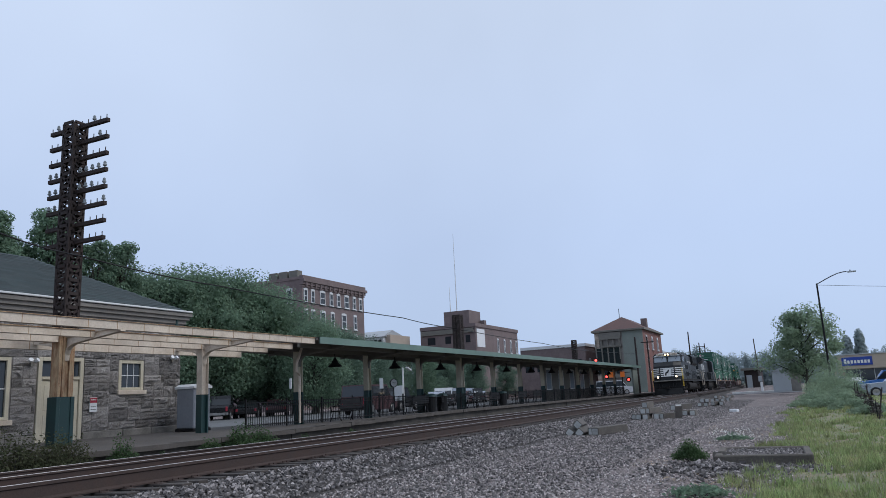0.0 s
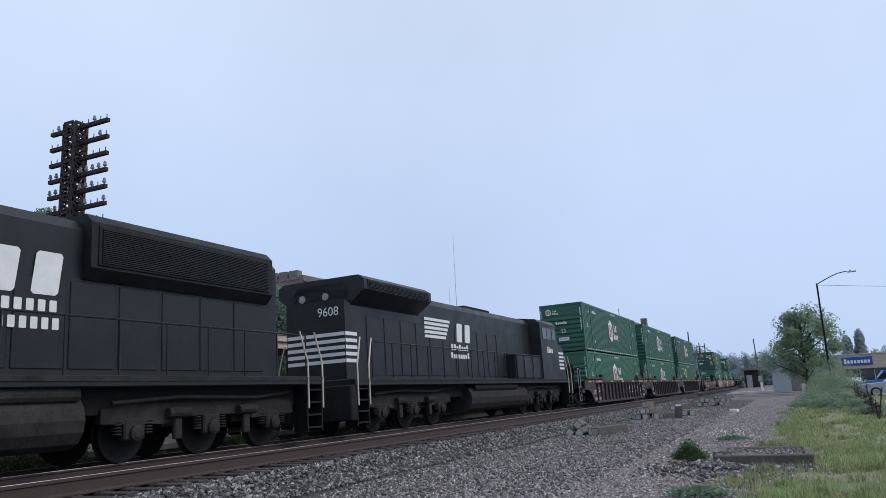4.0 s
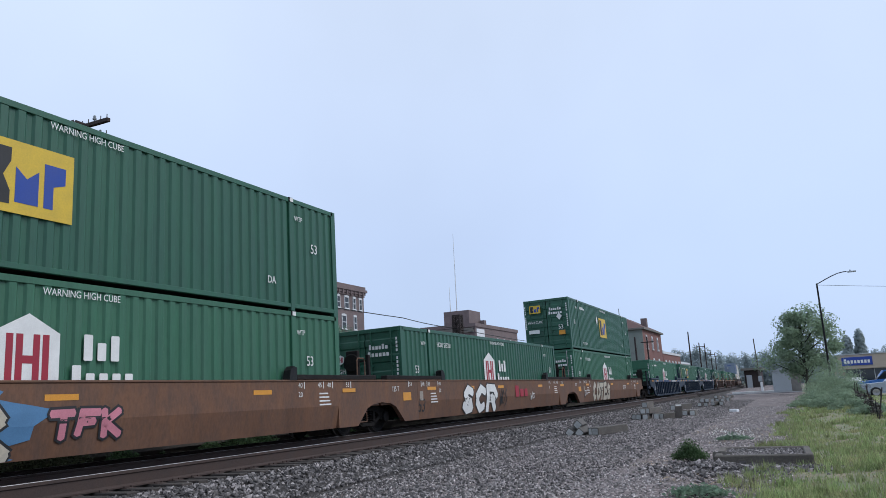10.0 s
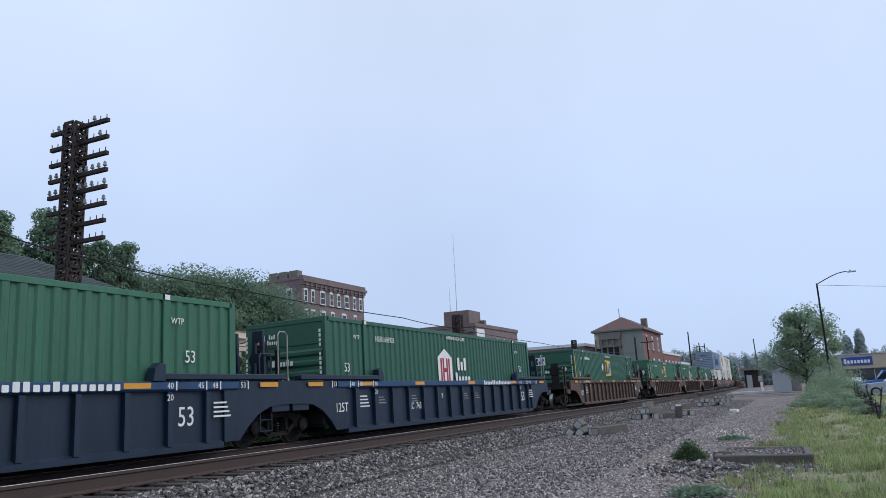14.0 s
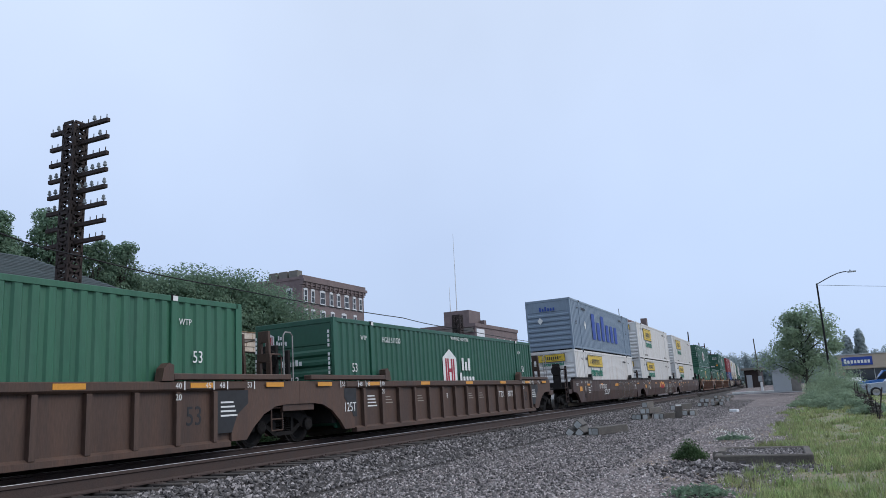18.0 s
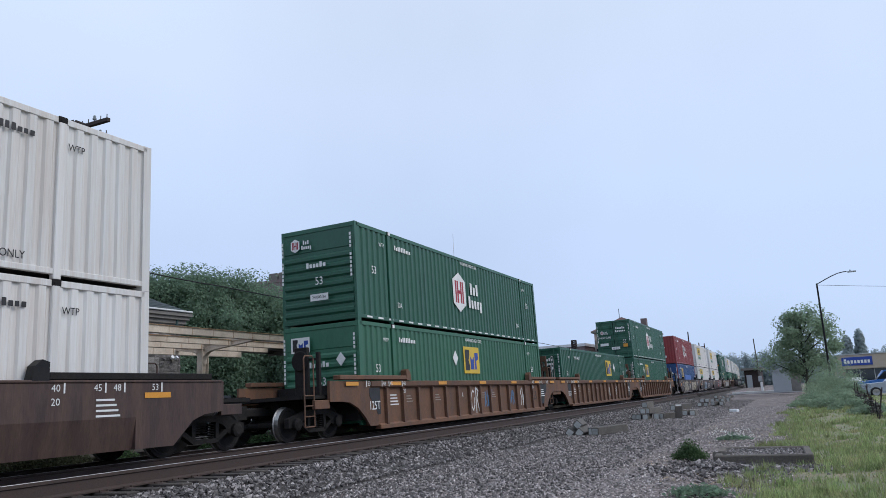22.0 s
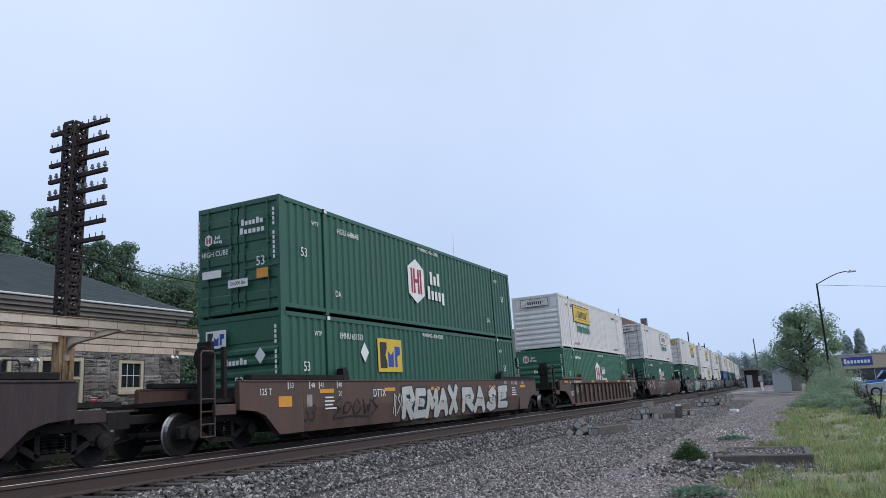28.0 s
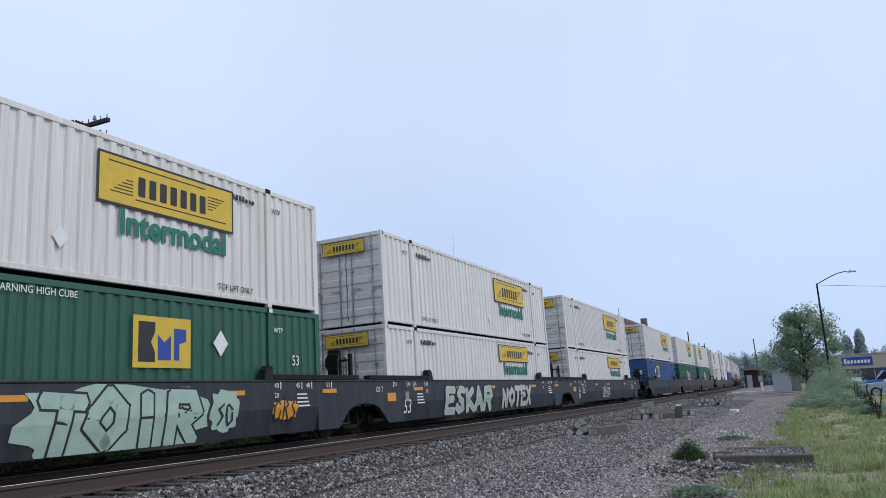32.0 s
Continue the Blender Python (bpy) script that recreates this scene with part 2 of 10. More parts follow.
    bark=mat("dark bark", (0.05, 0.048, 0.04), 0.9, 0, 0.3, 3, 25, 0.6),
    pole=mat("rust brown lattice steel", (0.035, 0.024, 0.022), 0.8, 0.2, 0.25, 3, 30, 0.3),
    insulator=mat("grey glass insulator", (0.22, 0.24, 0.25), 0.25, 0, 0.05, 5, 40, 0),
    timber=mat("grey sawn timber", (0.115, 0.105, 0.095), 0.9, 0, 0.25, 3, 25, 0.4, (0.1, 0.085, 0.07), 0.4, rand=0.25),
    timber_end=mat("pale cut timber end", (0.36, 0.37, 0.36), 0.85, 0, 0.15, 4, 30, 0.3, rand=0.15),
    shed=mat("pale grey sheet metal", (0.36, 0.38, 0.40), 0.5, 0.1, 0.06, 0.5, 12, 0.05),
    silver=mat("silver car paint", (0.34, 0.37, 0.42), 0.3, 0.4, 0.05, 1, 10, 0),
    car_blue=mat("bright blue car paint", (0.03, 0.13, 0.40), 0.3, 0.1, 0.05, 1, 10, 0),
    car_black=mat("black car paint", (0.010, 0.011, 0.013), 0.25, 0.1, 0.05, 1, 10, 0),
    car_white=mat("white car paint", (0.6, 0.61, 0.62), 0.3, 0, 0.05, 1, 10, 0),
    car_maroon=mat("maroon van paint", (0.07, 0.03, 0.032), 0.3, 0.1, 0.05, 1, 10, 0),
    ladder=mat("dull grey ladder paint", (0.26, 0.25, 0.24), 0.6, 0, 0.15, 3, 30, 0.1),
    petal=mat("white flower petals", (0.75, 0.74, 0.7), 0.8, 0, 0.05, 3, 30, 0),
    patch_blue=mat("fresh blue paint patch", (0.03, 0.12, 0.42), 0.45, 0, 0.08, 1, 14, 0.02),
    rubber=mat("tyre rubber", (0.015, 0.015, 0.016), 0.85, 0, 0.1, 4, 40, 0.1),
    plastic=mat("grey plastic panels", (0.25, 0.27, 0.30), 0.55, 0, 0.08, 1, 12, 0.05),
    plastic_white=mat("white plastic", (0.72, 0.73, 0.74), 0.5, 0, 0.04, 1, 12, 0.03),
    sign_blue=mat("blue sign face", (0.015, 0.05, 0.30), 0.4, 0, 0.05, 1, 12, 0),
    render_tan=mat("tan stucco", (0.42, 0.35, 0.29), 0.85, 0, 0.1, 0.5, 15, 0.2),
    headlight=glow("headlight", (1.0, 0.78, 0.48), 4.0),
    ditch=glow("ditch light", (1.0, 0.82, 0.58), 4.5),
    tail=glow("red signal lamp", (1.0, 0.06, 0.05), 5.0),
    lamp_orange=glow("amber sign lamp", (0.8, 0.22, 0.06), 0.25),
)


for _k in ("leaf", "leaf_dark", "leaf_mid", "leaf_far", "grass", "bush", "bush_brown"):
    leafy(M[_k])


# ---- mesh building ----
class Mesh:
    """Gathers vertices and faces of one part."""

    def __init__(self):
        self.v, self.f = [], []

    def add(self, verts, faces):
        o = len(self.v)
        self.v += [tuple(p) for p in verts]
        self.f += [tuple(i + o for i in q) for q in faces]
        return self

    def box(self, x0, x1, y0, y1, z0, z1, c=0.0, m=None):
        if c <= 0:
            vs = [(x, y, z) for x in (x0, x1) for y in (y0, y1) for z in (z0, z1)]
            fs = [(0, 1, 3, 2), (4, 6, 7, 5), (0, 4, 5, 1), (2, 3, 7, 6), (0, 2, 6, 4), (1, 5, 7, 3)]
        else:
            vs, fs, ix = [], [], {}
            for sx in (0, 1):
                for sy in (0, 1):
                    for sz in (0, 1):
                        px, py, pz = (x0, x1)[sx], (y0, y1)[sy], (z0, z1)[sz]
                        dx, dy, dz = c * (1 - 2 * sx), c * (1 - 2 * sy), c * (1 - 2 * sz)
                        for a, p in enumerate(((px, py + dy, pz + dz), (px + dx, py, pz + dz), (px + dx, py + dy, pz))):
                            ix[sx, sy, sz, a] = len(vs)
                            vs.append(p)
            g = lambda *k: ix[k]
            for s in (0, 1):
                q = [(0, 0), (0, 1), (1, 1), (1, 0)]
                q = q if s == 0 else q[::-1]
                fs.append(tuple(g(s, a, b, 0) for a, b in q))
                fs.append(tuple(g(a, s, b, 1) for a, b in q[::-1]))
                fs.append(tuple(g(a, b, s, 2) for a, b in q))
            for a in (0, 1):
                for b in (0, 1):
                    fs.append((g(a, b, 0, 0), g(a, b, 1, 0), g(a, b, 1, 1), g(a, b, 0, 1)))
                    fs.append((g(a, 0, b, 0), g(a, 1, b, 0), g(a, 1, b, 2), g(a, 0, b, 2)))
                    fs.append((g(0, a, b, 1), g(1, a, b, 1), g(1, a, b, 2), g(0, a, b, 2)))
                    for d in (0, 1):
                        fs.append((g(a, b, d, 0), g(a, b, d, 1), g(a, b, d, 2)))
        if m is not None:
            vs = [m @ Vector(p) for p in vs]
        return self.add(vs, fs)

    def prism(self, outline, a, b, axis="y", m=None):
        """The outline, given in the two other axes, pushed from a to b along axis."""
        def put(p, h):
            u, w = p
            return {"x": (h, u, w), "y": (u, h, w), "z": (u, w, h)}[axis]
        n = len(outline)
        vs = [put(p, a) for p in outline] + [put(p, b) for p in outline]
        fs = [tuple(range(n)), tuple(range(2 * n - 1, n - 1, -1))]
        fs += [(i, i + n, (i + 1) % n + n, (i + 1) % n) for i in range(n)]
        if m is not None:
            vs = [m @ Vector(p) for p in vs]
        return self.add(vs, fs)

    def tube(self, p0, p1, r0, r1=None, n=10, caps=True):
        p0, p1 = Vector(p0), Vector(p1)
        r1 = r0 if r1 is None else r1
        d = (p1 - p0).normalized()
        a = d.orthogonal().normalized()
        b = d.cross(a)
        vs = []
        for p, r in ((p0, r0), (p1, r1)):
            vs += [p + (a * math.cos(2 * math.pi * i / n) + b * math.sin(2 * math.pi * i / n)) * r for i in range(n)]
        fs = [(i, (i + 1) % n, (i + 1) % n + n, i + n) for i in range(n)]
        if caps:
            fs += [tuple(range(n - 1, -1, -1)), tuple(range(n, 2 * n))]
        return self.add(vs, fs)

    def path(self, pts, r, n=6):
        """One bent round bar through the points."""
        pts = [Vector(p) for p in pts]
        vs, a = [], None
        for i, p in enumerate(pts):
            d = (pts[min(i + 1, len(pts) - 1)] - pts[max(i - 1, 0)]).normalized()
            a = d.orthogonal().normalized() if a is None else (a - d * a.dot(d)).normalized()
            b = d.cross(a)
            vs += [p + (a * math.cos(2 * math.pi * k / n) + b * math.sin(2 * math.pi * k / n)) * r for k in range(n)]
        fs = [(j * n + k, j * n + (k + 1) % n, (j + 1) * n + (k + 1) % n, (j + 1) * n + k) for j in range(len(pts) - 1) for k in range(n)]
        fs += [tuple(range(n - 1, -1, -1)), tuple(range(n * (len(pts) - 1), n * len(pts)))]
        return self.add(vs, fs)

    def lathe(self, prof, n=16, m=None):
        """prof: radius and height pairs, turned round z."""
        vs = [(r * math.cos(2 * math.pi * i / n), r * math.sin(2 * math.pi * i / n), z) for r, z in prof for i in range(n)]
        fs = []
        for k in range(len(prof) - 1):
            fs += [(k * n + i, k * n + (i + 1) % n, (k + 1) * n + (i + 1) % n, (k + 1) * n + i) for i in range(n)]
        fs += [tuple(range(n - 1, -1, -1)), tuple(range(n * (len(prof) - 1), n * len(prof)))]
        if m is not None:
            vs = [m @ Vector(p) for p in vs]
        return self.add(vs, fs)

    def quad(self, a, b, c, d):
        return self.add((a, b, c, d), ((0, 1, 2, 3),))

    def done(self, name, material, smooth=False):
        me = bpy.data.meshes.new(name)
        me.from_pydata(self.v, [], self.f)
        bm = bmesh.new()
        bm.from_mesh(me)
        if len(self.f) < 60000:
            bmesh.ops.recalc_face_normals(bm, faces=bm.faces)
        bm.to_mesh(me)
        bm.free()
        me.materials.append(material)
        if smooth:
            me.shade_smooth()
        return me


def part(name, mesh, material, parent, label="", m=None, smooth=False):
    """One mesh object under a thing or a part. mesh: a Mesh, or mesh data that alike parts share."""
    data = mesh.done(name, material, smooth) if isinstance(mesh, Mesh) else mesh
    ob = new(name, data)
    ob.parent = parent
    if m is not None:
        ob.matrix_basis = m
    if label:
        ob["label"] = label
    return ob


def thing(name, label, category, m=None, group="", kind=""):
    ob = new(name)
    ob.empty_display_size = 0.2
    if m is not None:
        ob.matrix_basis = m
    return tagged(ob, label, category, group, kind)


def solo(name, mesh, material, label, category="", m=None, group="", kind="", smooth=False):
    ob = new(name, mesh.done(name, material, smooth) if isinstance(mesh, Mesh) else mesh)
    if m is not None:
        ob.matrix_basis = m
    return tagged(ob, label, category, group, kind)


LETTERS = {}


def lettering(text, height, material, bold=0.0, narrow=1.0):
    """Flat raised letters in the built-in font, standing in the plane x, z, facing -y; their middle is the origin."""
    key = (text, height, material.name, bold, narrow)
    if key not in LETTERS:
        cu = bpy.data.curves.new("letters", "FONT")
        cu.body, cu.size, cu.extrude, cu.offset = text, height * 1.4, 0.002, bold
        cu.align_x, cu.align_y = "CENTER", "CENTER"
        cu.resolution_u = 3
        ob = bpy.data.objects.new("letters", cu)
        me = bpy.data.meshes.new_from_object(ob)
        me.transform(pose(0, 0, 0, 90) @ Matrix.Diagonal((narrow, 1, 1, 1)))
        me.materials.clear()
        me.materials.append(material)
        bpy.data.objects.remove(ob)
        LETTERS[key] = me
    return LETTERS[key]


def glyphs(text, height, bold=0.0, narrow=1.0):
    """The built-in font's letters as vertices and faces in the plane x, z, facing -y; their middle is the origin."""
    cu = bpy.data.curves.new("letters", "FONT")
    cu.body, cu.size, cu.extrude, cu.offset = text, height * 1.4, 0.0, bold
    cu.align_x, cu.align_y, cu.resolution_u = "CENTER", "CENTER", 2
    ob = bpy.data.objects.new("letters", cu)
    me = bpy.data.meshes.new_from_object(ob)
    vs = [(v.co.x * narrow, 0.0, v.co.y) for v in me.vertices]
    fs = [tuple(p.vertices) for p in me.polygons]
    bpy.data.objects.remove(ob)
    return vs, fs


def load_marks():
    """White ticks and lengths at the near end of a well car's sill."""
    q = Mesh()
    for x, text in ((-8.2, "53"), (-7.35, "48"), (-6.95, "45"), (-6.15, "40"), (-6.15, "20")):
        z = -0.22 if text == "20" else 0.0
        if text != "20":
            q.prism([(x, -0.08), (x + 0.03, -0.08), (x + 0.03, 0.09), (x, 0.09)], -0.002, 0)
        vs, fs = glyphs(text, 0.12)
        q.add([(v[0] + x + 0.15, -0.002, v[2] + z) for v in vs], fs)
    return q


def load_marks_far():
    q = Mesh()
    for x, text in ((8.2, "53"), (7.35, "48"), (6.95, "45"), (6.15, "40"), (6.15, "20")):
        z = -0.22 if text == "20" else 0.0
        if text != "20":
            q.prism([(x - 0.03, -0.08), (x, -0.08), (x, 0.09), (x - 0.03, 0.09)], -0.002, 0)
        vs, fs = glyphs(text, 0.12)
        q.add([(v[0] + x - 0.17, -0.002, v[2] + z) for v in vs], fs)
    return q


# ---- the railway's line ----
TRACK_Y, BEND, CANT = 12.376, 0.000245, radians(-0.95)


def line_y(x):
    return TRACK_Y + BEND * x * x / 2


def rail_pose(x, z=0.0):
    return (Matrix.Translation((x, line_y(x), 0)) @ Matrix.Rotation(math.atan(BEND * x), 4, "Z")
            @ Matrix.Rotation(CANT, 4, "X") @ Matrix.Translation((0, 0, z)))


def on_line(x, lat, z):
    return Vector((x, line_y(x) + lat * math.cos(CANT) - z * math.sin(CANT), lat * math.sin(CANT) + z * math.cos(CANT)))


# ---- the train: how far it has come (seconds, metres) ----
PROGRESS = ((0.0, -129.9), (1.0, -108.4), (2.0, -86.9), (3.0, -65.55), (3.5, -53.9), (5.5, -11.0), (6.0, 0.4), (7.0, 21.4),
            (8.0, 43.6), (9.0, 65.3), (10.0, 86.2), (11.0, 108.5), (12.0, 129.3), (13.0, 151.5), (14.0, 173.0),
            (16.5, 226.5), (17.5, 249.0), (18.5, 270.3), (19.0, 280.6), (20.0, 302.6), (21.0, 324.1), (22.0, 345.0),
            (23.0, 367.0), (24.0, 387.9), (25.0, 410.0), (25.5, 420.7), (27.5, 463.5), (28.0, 474.2), (29.0, 495.0),
            (30.0, 517.1), (31.0, 537.9), (32.0, 560.0))
MOVERS = []  # thing, its place along the train, its height over the rail
WHEELS = []  # wheelset, its place along the train, its radius, its pose on its truck


def rolls(ob, u, z=0.0):
    MOVERS.append((ob, u, z))
    ob.matrix_basis = rail_pose(u + 129.9, z)
    return ob


# ---- painted marks ----
def blocks(width, height, count, slant=0.0, rng=None, y=-0.002, pattern=""):
    """A row of plain rounded blocks, standing in for a painted name; the middle is the origin. pattern: t tall, l low, d low with a tail."""
    rng = rng or random.Random(count * 7 + int(width * 100))
    me = Mesh()
    w = width / count
    for i in range(count):
        x = -width / 2 + i * w
        kind = pattern[i] if pattern else ("t" if i == 0 or rng.random() < 0.25 else "l")
        top, low = height / 2 if kind == "t" else height * 0.2, -height / 2 - (height * 0.25 if kind == "d" else 0)
        a, b = x + w * 0.12, x + w * (0.76 if pattern else rng.uniform(0.76, 0.9))
        k = min(b - a, top - low) * 0.1
        s = slant * height
        pts = [(a + k, low), (b - k, low), (b, low + k), (b, top - k), (b - k, top), (a + k, top), (a, top - k), (a, low + k)]
        me.prism([(px + s * (pz + height / 2) / height, pz) for px, pz in pts], y, 0.0)
    return me


def poly(points, y=-0.002):
    return Mesh().prism(points, y, 0.0)


def rect(w, h, y=-0.002):
    return poly([(-w / 2, -h / 2), (w / 2, -h / 2), (w / 2, h / 2), (-w / 2, h / 2)], y)


MARKS = {}


def shared(key, make, material):
    if key not in MARKS:
        MARKS[key] = make().done(str(key[0]) if isinstance(key, tuple) else key, material)
    return MARKS[key]


HEXAGON = [(0, 0.76), (0.58, 0.45), (0.58, -0.45), (0, -0.76), (-0.58, -0.45), (-0.58, 0.45)]


def mark_hex(body, x, y, z, s=1.0, mono=False, m=None):
    """A white hexagon with barred uprights, and two rows of white blocks beside it."""
    base = m or Matrix.Identity(4)
    at = lambda dx, dz, dy=0.0: base @ pose(x + dx * s, y + dy, z + dz * s) @ Matrix.Scale(s, 4)
    part("emblem", shared("emblem", lambda: poly(HEXAGON), M["mark"]), None, body, "white hexagon emblem", at(0, 0))

    def uprights():
        q = Mesh()
        for a in (-0.38, -0.21, 0.09, 0.26):
            q.prism([(a, -0.42), (a + 0.12, -0.42), (a + 0.12, 0.42), (a, 0.42)], -0.003, 0)
        q.prism([(-0.09, -0.06), (0.09, -0.06), (0.09, 0.07), (-0.09, 0.07)], -0.003, 0)
        return q
    part("emblem_bars", shared("bars grey" if mono else "bars red", uprights, M["mark_black" if mono else "mark_red"]), None, body,
         "grey bars" if mono else "crimson bars", at(0, 0, -0.003))
    part("painted_name", shared("name three", lambda: blocks(0.86, 0.46, 3, pattern="tlt"), M["mark"]), None, body, "white painted letters", at(1.45, 0.24))
    part("painted_name", shared("name five", lambda: blocks(1.4, 0.46, 5, pattern="tllld"), M["mark"]), None, body, "white painted letters", at(1.5, -0.3))


def mark_square(body, x, y, z, s=1.0, white=False, m=None):
    """A yellow square with dark letter blocks."""
    base = m or Matrix.Identity(4)
    at = lambda dx, dz, dy=0.0: base @ pose(x + dx * s, y + dy, z + dz * s) @ Matrix.Scale(s, 4)
    part("emblem", shared("square white" if white else "square yellow", lambda: rect(1.45, 0.98), M["mark" if white else "yellow"]), None, body,
         "white emblem panel" if white else "yellow emblem panel", at(0, 0))

    def first():
        return Mesh().prism([(-0.6, -0.38), (-0.2, -0.38), (-0.2, -0.2), (-0.3, 0.0), (-0.2, 0.2), (-0.2, 0.38), (-0.6, 0.38)], -0.003, 0)

    def rest():
        q = Mesh()
        q.prism([(-0.13, -0.34), (0.2, -0.34), (0.2, 0.14), (0.03, 0.0), (-0.13, 0.14)], -0.003, 0)
        q.prism([(0.28, -0.34), (0.42, -0.34), (0.42, -0.02), (0.6, 0.04), (0.6, 0.28), (0.28, 0.28)], -0.003, 0)
        return q
    part("emblem_block", shared("square first", first, M["mark_black"]), None, body, "black letter block", at(0, 0, -0.003))
    part("emblem_block", shared("square rest", rest, M["mark_blue"]), None, body, "blue letter blocks", at(0, 0, -0.003))


def mark_banner(body, x, y, z, s=1.0, word=True, plain=False, m=None, flat=1.0):
    """A yellow banner with a dark border and dark blocks, and a green word under it."""
    base = m or Matrix.Identity(4)
    at = lambda dx, dz, dy=0.0: base @ pose(x + dx * s, y + dy, z + dz * s) @ Matrix.Diagonal((s, s, s * flat, 1))
    part("banner_border", shared("banner border", lambda: rect(3.7, 1.02), M["mark_black"]), None, body, "dark border", at(0, 0))
    part("banner", shared("banner white" if plain else "banner yellow", lambda: rect(3.6, 0.92, -0.003), M["white" if plain else "yellow"]), None, body,
         "white banner" if plain else "yellow banner", at(0, 0, -0.002))
    part("painted_name", shared("banner name", lambda: blocks(1.95, 0.4, 7, pattern="ttttttt"), M["mark_black"]), None, body, "black letter blocks", at(0.05, -0.02, -0.006))

    def wings():
        q = Mesh()
        for sgn in (-1, 1):
            for k in range(5):
                a, zz = sgn * (1.55 - 0.09 * k), sgn * (0.22 - 0.07 * k) - 0.13
                b = sgn * 1.02
                q.prism([(min(a, b), zz), (max(a, b), zz), (max(a, b), zz + 0.022), (min(a, b), zz + 0.022)], -0.002, 0)
        for x0, z0, x1, z1 in ((-1.6, 0.24, 0.95, 0.24), (-0.95, -0.42, 1.6, -0.42)):
            q.prism([(x0, z0), (x1, z1), (x1, z1 + 0.025), (x0, z0 + 0.025)], -0.002, 0)
        return q
    part("banner_lines", shared("banner wings", wings, M["mark_black"]), None, body, "thin black lines", at(0, 0.1, -0.006))
    if word:
        part("painted_word", lettering("Intermodal", 0.5, M["mark_green"], 0.022, 0.95), None, body, "green painted word", base @ pose(x + 0.15 * s, y, z - (0.82 if flat == 1.0 else 0.66) * s) @ Matrix.Scale(s, 4))


def words(body, text, h, x, y, z, material="mark", m=None, label="white stencilled letters"):
    base = m or Matrix.Identity(4)
    part("stencil", lettering(text, h, M[material], 0.0, 0.86), None, body, label, base @ pose(x, y, z))


def number_bars(body, x, y, z, w=1.2, h=0.16, n=8, material="mark", m=None):
    base = m or Matrix.Identity(4)
    part("number_bars", shared("digits %s %.2f %.2f %d" % (material, w, h, n), lambda: blocks(w, h, n), M[material]), None, body, "row of plain bars",
         base @ pose(x, y, z))


def diamond(body, x, y, z, s=0.28, m=None):
    base = m or Matrix.Identity(4)
    part("placard", shared("placard", lambda: poly([(0, 1), (0.8, 0), (0, -1), (-0.8, 0)]), M["mark"]), None, body, "white diamond placard",
         base @ pose(x, y, z) @ Matrix.Scale(s, 4))


# ---- containers: 53 feet long ----
CL, CW, CH = 16.15, 2.6, 2.9
SHELLS = {}


def corrugated(length, z0, z1, y, depth=0.04, pitch=0.30):
    me = Mesh()
    n = max(2, int(length / pitch))
    p = length / n
    prof = []
    for i in range(n):
        x = -length / 2 + i * p
        prof += [(x, 0), (x + p * 0.42, 0), (x + p * 0.55, depth), (x + p * 0.87, depth)]
    prof.append((length / 2, 0))
    vs = [(x, y + d, z0) for x, d in prof] + [(x, y + d, z1) for x, d in prof]
    k = len(prof)
    return me.add(vs, [(i, i + 1, i + 1 + k, i + k) for i in range(k - 1)])


